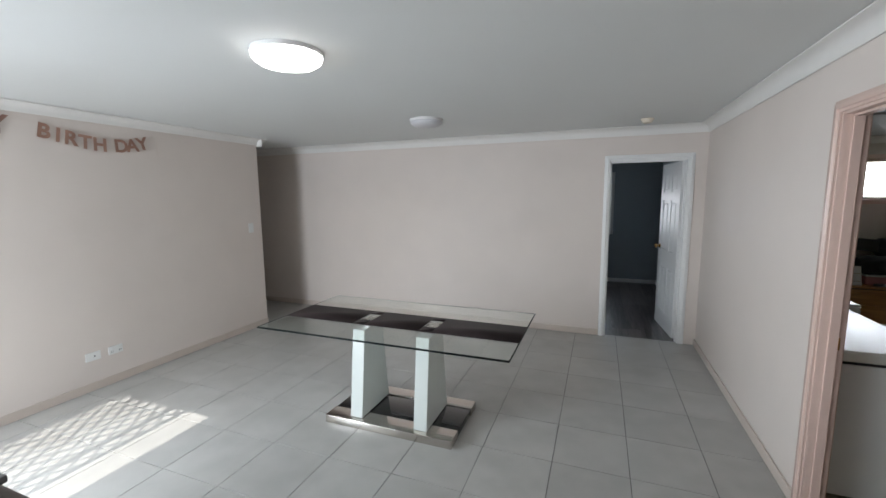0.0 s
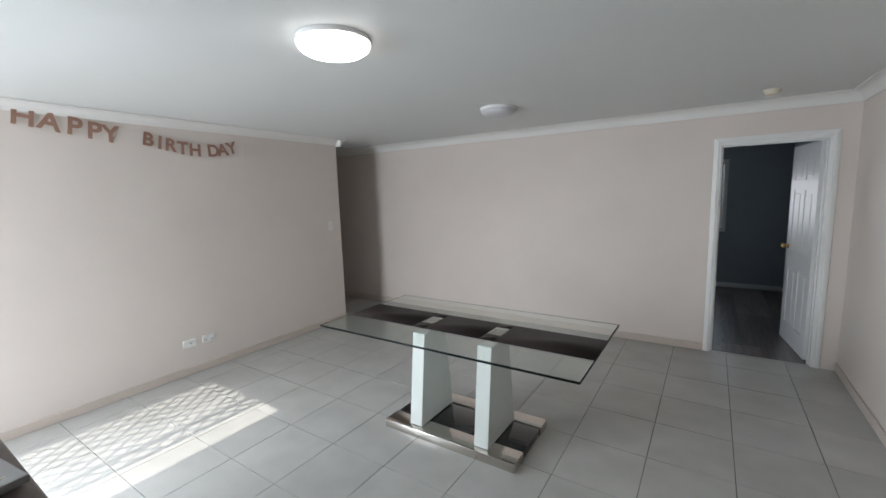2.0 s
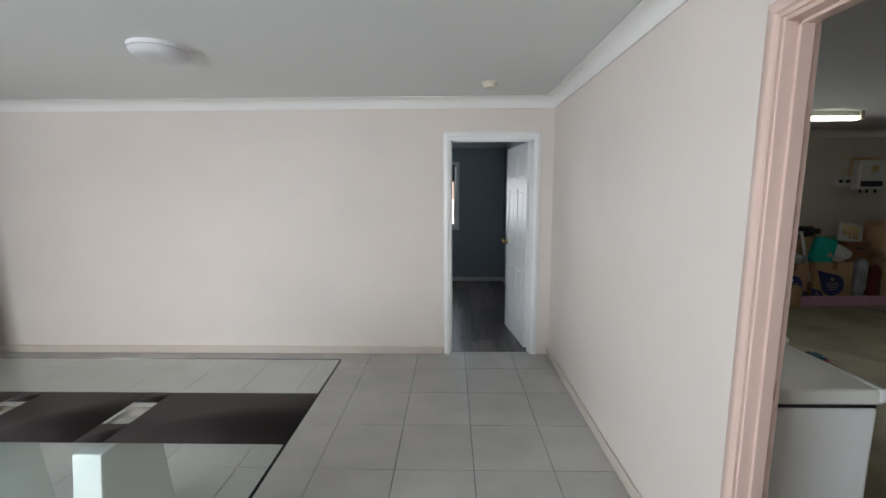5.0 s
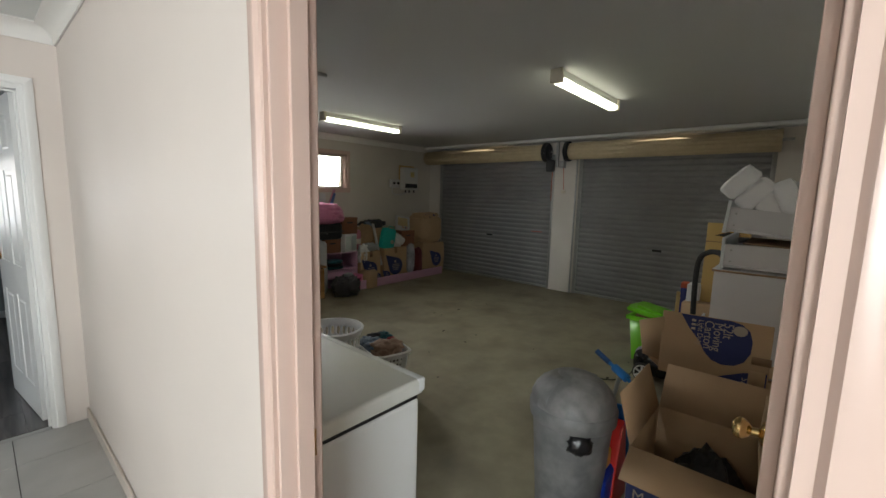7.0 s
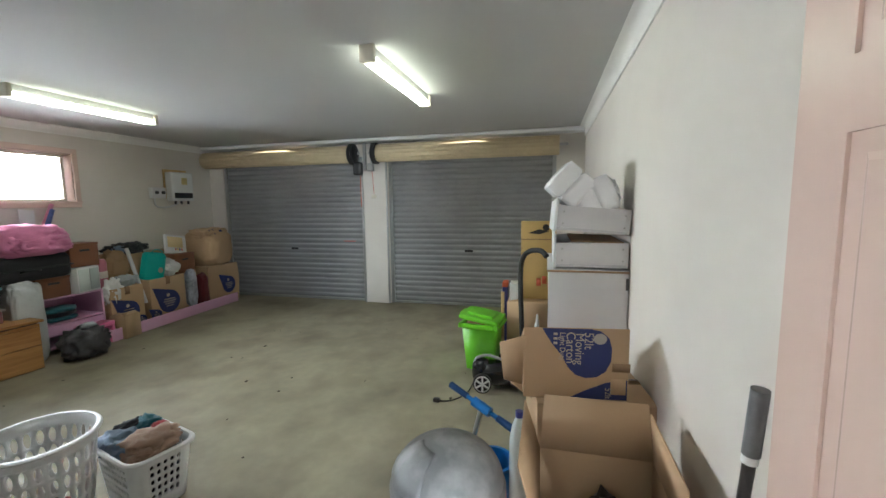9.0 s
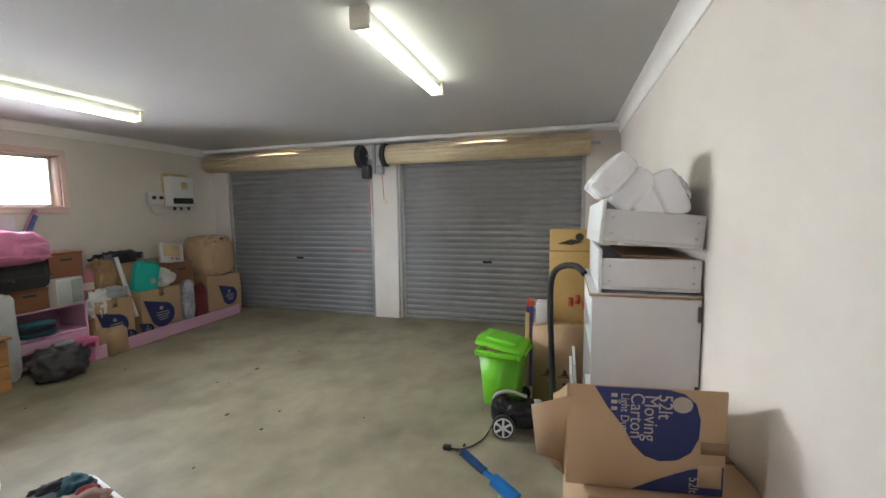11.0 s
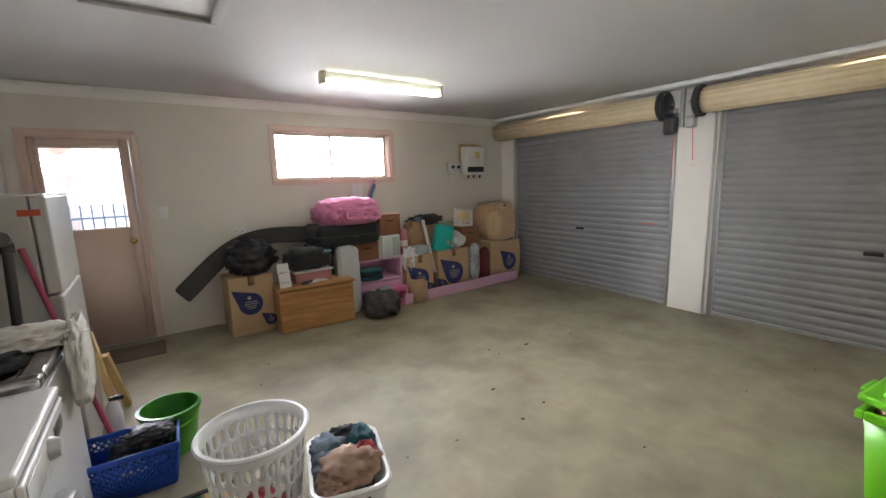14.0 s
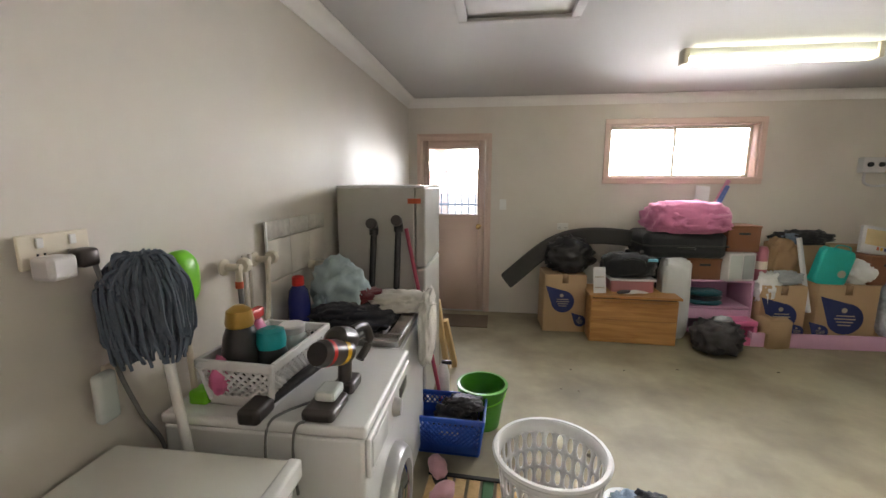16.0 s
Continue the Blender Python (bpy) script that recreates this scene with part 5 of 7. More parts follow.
part("yellow_label", bm_lathe([(0.0515, 0.03), (0.0515, 0.05)], 24, m=pose(0.085, 0.05, 0.16, 68, 0, -20), cap=False), YELTOY, sv, "yellow label band")
part("red_ring", bm_lathe([(0.0512, 0.10), (0.0512, 0.115)], 24, m=pose(0.085, 0.05, 0.16, 68, 0, -20), cap=False), REDTOY, sv)
part("grip", bm_sweep([(0.08, 0.12, 0.22), (0.10, 0.20, 0.20), (0.11, 0.22, 0.12), (0.09, 0.16, 0.06)], 0.017, 10), GREYP, sv)
part("battery", bm_box(0.05, 0.0, 0.0, 0.125, 0.09, 0.05, 0.012, 3), GREYP, sv)
part("neck", bm_rod((0.085, 0.03, 0.04), (0.085, 0.04, 0.15), 0.024), GREYP, sv)
part("floor_head", bm_box(0.02, -0.16, 0.0, 0.125, -0.03, 0.045, 0.015, 3), GREYP, sv, "flat floor head")
part("clear_tool", bm_box(0.04, -0.11, 0.045, 0.11, -0.03, 0.085, 0.012, 2), CLEARP, sv)
cb = thing("charger_cable", "thin grey cable hanging over the washing machine", "cable", pose(1.91, 3.99, 0.86))
part("cable", bm_sweep([(0.06, 0.12, 0.008), (0.0, 0.05, 0.008), (-0.02, -0.008, 0.0), (-0.03, -0.014, -0.10), (-0.01, -0.016, -0.22)], 0.004, 6), CABLE, cb)
part("cable", bm_sweep([(0.10, 0.08, 0.008), (0.08, 0.02, 0.008), (0.06, -0.008, 0.0), (0.05, -0.012, -0.08), (0.06, -0.016, -0.2)], 0.004, 6), CABLE, cb)

# ---- on the floor: baskets, crate, bucket ----


def pierced_wall(own, at, us, vs, hole, n=12):
    """A thin wall over u and v, at(u, v) giving its points; hole(i, j) gives an opening's share of each cell, or None."""
    for i in range(len(us) - 1):
        for j in range(len(vs) - 1):
            u0, u1, v0, v1 = us[i], us[i + 1], vs[j], vs[j + 1]
            share = hole(i, j)
            if not share:
                own.faces.new([own.verts.new(at(u, v)) for u, v in ((u0, v0), (u1, v0), (u1, v1), (u0, v1))])
                continue
            outer, inner = [], []
            for k in range(n):
                c, d = math.cos(2 * math.pi * (k + 0.5) / n), math.sin(2 * math.pi * (k + 0.5) / n)
                m = max(abs(c), abs(d))
                for ring, x, y in ((outer, c / m, d / m), (inner, c * share[0], d * share[1])):
                    ring.append(own.verts.new(at((u0 + u1) / 2 + x * (u1 - u0) / 2, (v0 + v1) / 2 + y * (v1 - v0) / 2)))
            for k in range(n):
                q = (k + 1) % n
                own.faces.new((outer[k], outer[q], inner[q], inner[k]))
            for sx, sy in ((1, 1), (-1, 1), (-1, -1), (1, -1)):
                near = sorted(outer, key=lambda p: (p.co - Vector(at((u0 + u1) / 2 + sx * (u1 - u0) / 2, (v0 + v1) / 2 + sy * (v1 - v0) / 2))).length)[:2]
                own.faces.new((near[0], near[1], own.verts.new(at((u0 + u1) / 2 + sx * (u1 - u0) / 2, (v0 + v1) / 2 + sy * (v1 - v0) / 2))))
    bmesh.ops.remove_doubles(own, verts=own.verts, dist=0.0004)


def slotted_round(root, r0, r1, h, material, cols=28):
    """A round laundry basket with rows of tall oval openings."""
    own = bmesh.new()

    def at(u, v):
        r = r0 + (r1 - r0) * v ** 0.8
        return (r * math.cos(u), r * math.sin(u), v * h)
    us = [2 * math.pi * k / cols for k in range(cols + 1)]
    vs = [0.0, 0.09, 0.25, 0.41, 0.57, 0.73, 0.90, 1.0]
    pierced_wall(own, at, us, vs, lambda i, j: (0.62, 0.86) if 0 < j < 6 else None)
    sides = part("slotted_sides", own, material, root)
    sides.modifiers.new("solidify", 'SOLIDIFY').thickness = 0.004
    n = 60
    part("base", bm_lathe([(r0, 0), (r0, 0.006)], n), material, root)
    part("rim", bm_lathe([(r1 - 0.004, h - 0.012), (r1 + 0.016, h - 0.012), (r1 + 0.018, h - 0.004), (r1 + 0.012, h + 0.004), (r1 - 0.002, h + 0.004), (r1 - 0.004, h - 0.012)], n, cap=False), material, root)


rb = thing("round_laundry_basket", "tall round white plastic laundry basket, nearly empty", "laundry basket", pose(2.735, 4.505, 0.002))
slotted_round(rb, 0.15, 0.21, 0.49, BASKETW)
rc = thing("red_garment", "red garment at the bottom of the round basket", "clothes", pose(2.735, 4.51, 0.009))
heap(rc, "cloth", REDC, 0, 0, 0.06, 0.12, 0.12, 0.075, rough=0.3, seed=41, fold=0.15, flat=0.3)
rq = thing("square_laundry_basket", "rectangular white plastic laundry basket full of clothes", "laundry basket", pose(3.065, 4.325, 0.002, 0, 0, -15))


def square_basket(root, w, d, h, material):
    """A rounded rectangular basket: solid corners, rows of small openings in each side, a rolled rim."""
    r, t = 0.07, 0.03
    line, solid = [], []
    for cx, cy, a0, nn in ((w / 2 - r, -d / 2 + r, -90, 9), (w / 2 - r, d / 2 - r, 0, 5), (-w / 2 + r, d / 2 - r, 90, 9), (-w / 2 + r, -d / 2 + r, 180, 5)):
        for k in range(6):
            a = radians(a0 + 18 * k)
            line.append((cx + r * math.cos(a), cy + r * math.sin(a)))
            solid.append(k < 5)
        nx, ny = {-90: (w / 2, d / 2 - r), 0: (-w / 2 + r, d / 2), 90: (-w / 2, -d / 2 + r), 180: (w / 2 - r, -d / 2)}[a0]
        x, y = line[-1]
        for k in range(1, nn):
            line.append((x + (nx - x) * k / nn, y + (ny - y) * k / nn))
            solid.append(False)
    cnt = len(line)

    def at(u, v):
        i = int(math.floor(u + 1e-6))
        f = u - i
        p, q = line[i % cnt], line[(i + 1) % cnt]
        x, y = p[0] + (q[0] - p[0]) * f, p[1] + (q[1] - p[1]) * f
        s = 1 - 2 * t * (1 - v) / min(w, d)
        return (x * s, y * s, v * h)
    own = bmesh.new()
    vs = [0.0, 0.20, 0.34, 0.48, 0.62, 0.76, 0.88, 1.0]
    pierced_wall(own, at, list(range(cnt + 1)), vs, lambda i, j: (0.6, 0.66) if 0 < j < 6 and not solid[i % cnt] else None, 8)
    sides = part("pierced_sides", own, material, root)
    sides.modifiers.new("solidify", 'SOLIDIFY').thickness = 0.004
    s0 = 1 - 2 * t / min(w, d)
    part("base", bm_poly([(x * s0, y * s0) for x, y in line], 0.006), material, root)
    rim = bmesh.new()
    loops = [[rim.verts.new((x * (1 + o / (w / 2)), y * (1 + o / (d / 2)), h + z)) for x, y in line] for o, z in ((-0.003, -0.014), (0.014, -0.014), (0.017, 0.0), (0.010, 0.008), (-0.003, 0.006))]
    for p, q in zip(loops, loops[1:] + loops[:1]):
        for k in range(cnt):
            rim.faces.new((p[k], p[(k + 1) % cnt], q[(k + 1) % cnt], q[k]))
    part("rim", rim, material, root)


square_basket(rq, 0.30, 0.43, 0.30, BASKETW)
lc = thing("laundry_clothes", "mixed clothes heaped in the rectangular basket", "clothes", pose(3.065, 4.325, 0.03, 0, 0, -15) @ Matrix.Diagonal((1.08, 1.1, 1, 1)))
heap(lc, "filling", DARKCLOTH, 0, 0, 0.14, 0.10, 0.155, 0.135, rough=0.08, seed=50, power=0.5)
for nm, mm, x, y, z, sx, sy, sz, sd in (("jeans", DENIM, -0.05, 0.09, 0.27, 0.09, 0.10, 0.05, 51), ("tan_knit", BROWNC, 0.0, -0.06, 0.28, 0.12, 0.11, 0.055, 52), ("teal_top", TEALC, 0.07, 0.10, 0.28, 0.06, 0.08, 0.06, 53), ("red_top", REDC, 0.075, -0.01, 0.275, 0.05, 0.08, 0.05, 54), ("dark_top", DARKCLOTH, 0.02, 0.14, 0.28, 0.08, 0.05, 0.05, 55), ("pale_top", BROWNC, -0.05, -0.12, 0.265, 0.07, 0.06, 0.045, 56), ("blue_shirt", DENIM, -0.08, 0.0, 0.26, 0.06, 0.09, 0.05, 57)):
    heap(lc, nm, mm, x, y, z, sx, sy, sz, rough=0.26, freq=2.4, seed=sd, fold=0.2)

bc = thing("blue_crate", "blue plastic shopping crate with a black bag in it", "crate", pose(2.25, 5.215, 0.002, 0, 0, -2))
lattice_basket(bc, 0.43, 0.29, 0.24, BLUEP, 0.03, 14, 10, 6)
own = bmesh.new()
for b4 in ((-0.175, -0.125, 0.175, -0.119), (-0.175, 0.119, 0.175, 0.125)):
    bm_box(b4[0], b4[1], 0.02, b4[2], b4[3], 0.17, bm=own)
for b4 in ((-0.178, -0.12, -0.172, 0.12), (0.172, -0.12, 0.178, 0.12)):
    bm_box(b4[0], b4[1], 0.02, b4[2], b4[3], 0.17, bm=own)
part("solid_wall", own, BLUEP, bc)
part("print_bar", bm_box(-0.03, -0.133, 0.13, 0.08, -0.1315, 0.15), PRINT, bc)
bb = thing("black_bag", "crumpled black plastic bag lying in the crate", "bag", pose(2.29, 5.22, 0.04))
heap(bb, "bag", BAGBLACK, 0, 0, 0.11, 0.13, 0.10, 0.11, rough=0.35, seed=61, fold=0.2)
heap(bb, "bag_top", BAGBLACK, 0.06, -0.02, 0.22, 0.10, 0.09, 0.035, rough=0.4, seed=62, fold=0.25)
gb = thing("green_bucket", "green plastic bucket, empty", "bucket", pose(2.44, 5.44, 0.001))
part("shell", bm_lathe([(0.11, 0.0), (0.145, 0.25), (0.158, 0.25), (0.16, 0.27), (0.142, 0.272), (0.138, 0.255), (0.105, 0.012), (0.002, 0.010)], 40), GREENB, gb)
part("bail", bm_sweep([(0.15, 0, 0.25), (0.12, -0.10, 0.21), (0.0, -0.158, 0.19), (-0.12, -0.10, 0.21), (-0.15, 0, 0.25)], 0.004, 6), LIME, gb)
sbd = thing("slatted_board", "slatted wooden board with a green strip, flat on the floor", "board", pose(2.42, 4.76, 0.001, 0, 0, -3))
for k in range(7):
    part("slat", bm_box(-0.24 + k * 0.07, -0.16, 0.004, -0.24 + k * 0.07 + 0.055, 0.16, 0.018, 0.003), RAWPINE if k != 4 else plain("green_strip_paint", (0.03, 0.12, 0.04), 0.7), sbd)
part("batten", bm_box(-0.245, 0.13, 0.018, 0.245, 0.155, 0.028, 0.003), RUBBER, sbd)
for dx, dy, rz in ((2.24, 4.90, 20), (2.26, 4.72, -30)):
    sh = thing("pink_slipper", "pale pink fluffy slipper lying on the floor", "slipper", pose(dx, dy, 0.001, 0, 0, rz), "pink slippers")
    part("sole", bm_lump(0, 0, 0.012, 0.045, 0.12, 0.012, rough=0.02, subs=3), RUBBER, sh)
    part("upper", bm_lump(0, 0.03, 0.05, 0.048, 0.085, 0.04, rough=0.2, freq=5, seed=70, subs=3), cloth("pale_pink_fleece", (0.55, 0.30, 0.33)), sh)

# ---- cartons ----


def facing(x, y, z, right, up):
    """A pose whose local x and y lie along right and up, on a face at (x, y, z)."""
    r, u = Vector(right), Vector(up)
    n = r.cross(u)
    return Matrix(((r.x, u.x, n.x, x), (r.y, u.y, n.y, y), (r.z, u.z, n.z, z), (0, 0, 0, 1)))


def teardrop(r, tail=(-1.5, 1.4), n=26):
    """A round blot drawn out to one corner."""
    a0 = math.atan2(tail[1], tail[0])
    pts = [(tail[0] * r, tail[1] * r)]
    for k in range(n + 1):
        a = a0 + radians(52) + (2 * math.pi - radians(104)) * k / n
        pts.append((r * math.cos(a), r * math.sin(a)))
    return pts


def carton(label, w, d, h, m, flaps=(), marks=(), bulge=0.0, material=CARD, name="carton", tape=True, group="moving cartons"):
    """A cardboard carton standing at m (centre of its base). flaps: side and opening angle; marks: side, blot size, offset."""
    root = thing(name, label, "carton", m, group)
    t = 0.005
    own = bmesh.new()
    if flaps:
        for b6 in ((-w / 2, -d / 2, 0, w / 2, -d / 2 + t, h), (-w / 2, d / 2 - t, 0, w / 2, d / 2, h), (-w / 2, -d / 2 + t, 0, -w / 2 + t, d / 2 - t, h), (w / 2 - t, -d / 2 + t, 0, w / 2, d / 2 - t, h), (-w / 2, -d / 2, 0, w / 2, d / 2, t)):
            part("panel", bm_box(*b6), material, root)
    else:
        bm_box(-w / 2, -d / 2, 0, w / 2, d / 2, h, 0.006, 2, bm=own)
        if bulge:
            bmesh.ops.subdivide_edges(own, edges=own.edges[:], cuts=5, use_grid_fill=True)
            for v in own.verts:
                u = 1 - (2 * v.co.z / h - 1) ** 2
                v.co.x *= 1 + bulge * u + 0.03 * noise.noise(v.co * 5)
                v.co.y *= 1 + bulge * u + 0.03 * noise.noise(v.co * 5 + Vector((3, 1, 2)))
                v.co.z *= 1 + 0.04 * noise.noise(v.co * 4) * (v.co.z > h * 0.5)
    if flaps:
        own.free()
    else:
        part("box_body", own, material, root)
    if not flaps and tape:
        part("tape", bm_box(-0.03, -d / 2 - 0.0008, h - 0.09, 0.03, d / 2 + 0.0008, h + 0.0008), TAPE, root, "brown packing tape")
    for side, ang, ln in flaps:
        wide = (w if side in "ns" else d) - 0.01
        fl = bm_poly([(-wide / 2, 0), (wide / 2, 0), (wide / 2 - 0.012, ln), (-wide / 2 + 0.012, ln)], 0.005)
        base = {"s": pose(0, -d / 2, h, 0, 0, 180), "n": pose(0, d / 2, h, 0, 0, 0), "w": pose(-w / 2, 0, h, 0, 0, 90), "e": pose(w / 2, 0, h, 0, 0, -90)}[side]
        part("flap", fl, material, root, m=base @ Matrix.Rotation(radians(ang), 4, 'X'))
    for side, r, u, v in marks:
        right, up, org = {"s": ((1, 0, 0), (0, 0, 1), (u, -d / 2 - bulge * d * 0.5 - 0.0012, v)), "w": ((0, -1, 0), (0, 0, 1), (-w / 2 - bulge * w * 0.5 - 0.0012, u, v)), "n": ((-1, 0, 0), (0, 0, 1), (u, d / 2 + 0.0012, v))}[side]
        f = facing(*org, right, up)
        blot = part("printed_blot", bm_poly(teardrop(r), 0.001), NAVY, root, "navy printed blot", m=f)
        part("logo_dot", bm_lathe([(r * 0.16, 0.0012), (r * 0.16, 0.0018)], 16), PRINT, blot, m=pose(-r * 0.1, r * 0.55, 0))
        for k, (ww, yy) in enumerate(((1.0, 0.2), (1.15, 0.0), (0.9, -0.2), (0.7, -0.4))):
            part("print_bar", bm_box(-r * ww / 2, r * yy - r * 0.035, 0.0012, r * ww / 2, r * yy + r * 0.035, 0.0018), PRINT, blot)
    return root


def loose_text(root, body, size, f, material=PRINT, bold=0.0):
    return part("lettering", text_mesh(body, size, 0.0004, bold=bold), material, root, m=f)


# south side: carton on its side, carton under it, open carton
under = carton("closed brown moving carton under another carton", 0.50, 0.52, 0.615, pose(3.57, 2.12, 0.001, 0, 0, 8))
c52 = thing("carton", "crushed moving carton lying on its side, navy print", "carton", pose(3.56, 2.205, 0.62, 0, 0, 7) @ Matrix.Diagonal((1, 1.08, 0.95, 1)), "moving cartons")
part("box_body", bm_poly([(-0.21, 0.0), (0.21, 0.0), (0.21, 0.11), (0.02, 0.21), (-0.21, 0.345)], 0.42, m=pose(0, 0.21, 0, 90, 0, 0), bevel=0.004), CARD, c52)
wf52 = -0.21 - 0.0012


# blot outlines in the face plane: u to the south, v upwards
blob = [(-0.135, 0.341), (-0.10, 0.275), (-0.055, 0.21), (-0.03, 0.155), (0.0, 0.12), (0.04, 0.105), (0.085, 0.112), (0.12, 0.14), (0.14, 0.19), (0.142, 0.25), (0.13, 0.30), (0.10, 0.33), (0.06, 0.341)]
blob2 = [(0.205, 0.10), (0.195, 0.105), (0.12, 0.085), (0.04, 0.045), (-0.03, 0.004), (0.205, 0.004)]
fw = facing(wf52, 0, 0, (0, -1, 0), (0, 0, 1))
part("printed_blot", bm_poly(blob, 0.001), NAVY, c52, "navy printed blot", m=fw)
part("printed_blot", bm_poly(blob2, 0.001), NAVY, c52, "navy printed blot", m=fw)
part("logo_dot", bm_lathe([(0.026, 0.0012), (0.026, 0.0018)], 24), PRINT, c52, m=fw @ pose(0.095, 0.295, 0))
tx = lambda u, v: facing(wf52 - 0.0014, -u, v, (0, 0, -1), (0, -1, 0))
loose_text(c52, "52lt", 0.052, tx(0.05, 0.285))
loose_text(c52, "Moving", 0.052, tx(0.014, 0.245))
loose_text(c52, "Carton", 0.052, tx(-0.022, 0.25))
loose_text(c52, "Light Duty", 0.032, tx(-0.054, 0.255))
loose_text(c52, "52lt", 0.035, tx(0.13, 0.035))
for k in range(3):
    part("print_bar", bm_box(-0.008, -0.006, 0.0012, 0.008, 0.006, 0.0018), PRINT, c52, m=fw @ pose(-0.082, 0.315 - k * 0.022, 0))
part("hand_hole", bm_box(-0.03, -0.045, 0.0011, 0.03, 0.03, 0.0017), CARD, c52, m=fw @ pose(0.17, 0.075, 0))
part("tape", bm_box(-0.20, -0.02, 0.0020, -0.13, 0.02, 0.0026), TAPE, c52, m=fw @ pose(0.345, 0.16, 0))
part("torn_flap", bm_poly([(-0.15, 0), (0.15, 0), (0.12, 0.09), (-0.10, 0.11)], 0.005), CARD, c52, m=pose(-0.19, 0.20, 0.17, 0, 90, 0) @ Matrix.Rotation(radians(-18), 4, 'Y'))
part("torn_flap", bm_poly([(-0.18, 0), (0.18, 0), (0.16, 0.07), (-0.15, 0.06)], 0.005), CARD, c52, m=pose(0.0, 0.21, 0.008, 30, 0, 0))

c107 = carton("large brown moving carton standing open, navy print", 0.431, 0.406, 0.56, pose(2.825, 2.125, 0.001), flaps=(("w", -14, 0.17), ("e", 78, 0.20), ("n", 74, 0.20), ("s", 96, 0.19)))
f107 = facing(-0.2155 - 0.0012, 0, 0, (0, -1, 0), (0, 0, 1)) @ pose(0.0, 0.10, 0)
part("printed_blot", bm_poly([(-0.20, 0.10), (-0.20, 0.33), (-0.19, 0.40), (-0.10, 0.42), (0.0, 0.40), (0.06, 0.30), (0.03, 0.2), (-0.05, 0.11)], 0.001), NAVY, c107, "navy printed blot", m=f107)
loose_text(c107, "107lt", 0.07, f107 @ pose(-0.10, 0.35, 0.0014))
loose_text(c107, "Moving", 0.06, f107 @ pose(-0.09, 0.27, 0.0014))
cc = thing("black_gear", "black handbag and cables inside the open carton", "clutter", pose(2.825, 2.125, 0.008))
heap(cc, "black_bag", BAGBLACK, 0.03, -0.03, 0.26, 0.16, 0.14, 0.25, rough=0.15, seed=81, fold=0.15, flat=0.2)
heap(cc, "dark_cloth", DARKCLOTH, -0.09, 0.08, 0.22, 0.10, 0.10, 0.21, rough=0.15, seed=82, fold=0.15)
bt = thing("drink_bottle", "clear plastic drink bottle beside the open carton", "bottle", pose(3.14, 2.41, 0.001))
part("bottle", bm_lathe([(0.035, 0), (0.04, 0.02), (0.04, 0.52), (0.03, 0.58), (0.014, 0.62)], 20), CLEARP, bt)
part("cap", bm_lathe([(0.016, 0.62), (0.016, 0.645)], 16), BLUEL, bt)

# swing bin
sb2 = thing("swing_bin", "grey plastic swing-top bin with scuffed dome and black liner", "bin", pose(2.77, 2.625, 0.001, 0, 0, 35) @ Matrix.Diagonal((1.02, 1.02, 0.88, 1)))
part("body", bm_lathe([(0.135, 0.0), (0.14, 0.01), (0.175, 0.57), (0.18, 0.60)], 44), GREYBIN, sb2)
part("collar", bm_lathe([(0.182, 0.575), (0.190, 0.585), (0.193, 0.64), (0.186, 0.655)], 44), GREYBIN, sb2)
dome = [(0.186 * math.cos(radians(a)), 0.65 + 0.165 * math.sin(radians(a))) for a in range(0, 90, 9)] + [(0.004, 0.815)]
part("dome_lid", bm_lathe(dome, 44), GREYDOME, sb2, "scuffed cloudy dome lid")
own = bmesh.new()
n = 14
rows = []
for a in (12, 26, 40, 54, 66):
    rows.append([own.verts.new((0.1895 * math.cos(radians(a)) * math.cos(radians(60 + 70 * k / n)), 0.1895 * math.cos(radians(a)) * math.sin(radians(60 + 70 * k / n)), 0.65 + 0.1685 * math.sin(radians(a)))) for k in range(n + 1)])
for p, q in zip(rows, rows[1:]):
    for k in range(n):
        own.faces.new((p[k], p[k + 1], q[k + 1], q[k]))
fp = part("swing_flap", own, GREYDOME, sb2)
fp.modifiers.new("solidify", 'SOLIDIFY').thickness = 0.003
heap(sb2, "liner_overhang", BAGBLACK, -0.168, 0.0, 0.525, 0.03, 0.055, 0.055, rough=0.25, seed=85, subs=3, m=pose(0, 0, 0, 0, 0, 0))

# toys beside the bin
ty = thing("ride_on_toy", "red, yellow and blue plastic ride-on toy", "toy", pose(2.96, 2.50, 0.001))
part("red_body", bm_poly([(-0.10, 0.02), (0.14, 0.02), (0.05, 0.42), (0.02, 0.46), (-0.01, 0.42)], 0.05, bevel=0.008), REDTOY, ty, m=pose(0, 0.0, 0, 90, 0, 0))
part("yellow_body", bm_box(-0.12, -0.02, 0.12, -0.04, 0.03, 0.34, 0.012), YELTOY, ty)
part("blue_base", bm_box(-0.19, -0.04, 0.0, -0.02, 0.05, 0.26, 0.03, 3), plain("toy_blue", (0.01, 0.05, 0.45), 0.3), ty)
sc = thing("toy_scooter", "blue child's scooter leaning among the boxes", "scooter", pose(3.47, 2.745, -0.018))
bar = [Vector((-0.012, 0.018, 0.592)).lerp(Vector((-0.168, -0.298, 0.486)), u) for u in (-0.04, 0.0, 0.26, 0.5, 0.76, 1.0, 1.05)]
GRIP = plain("blue_grip_rubber", (0.006, 0.06, 0.20), 0.6)
part("handlebar", bm_rod(bar[1], bar[5], 0.011), BLUETOY, sc)
part("grip", bm_rod(bar[0], bar[2], 0.017, r2=0.015), GRIP, sc)
part("grip", bm_rod(bar[4], bar[6], 0.016, r2=0.018), GRIP, sc)
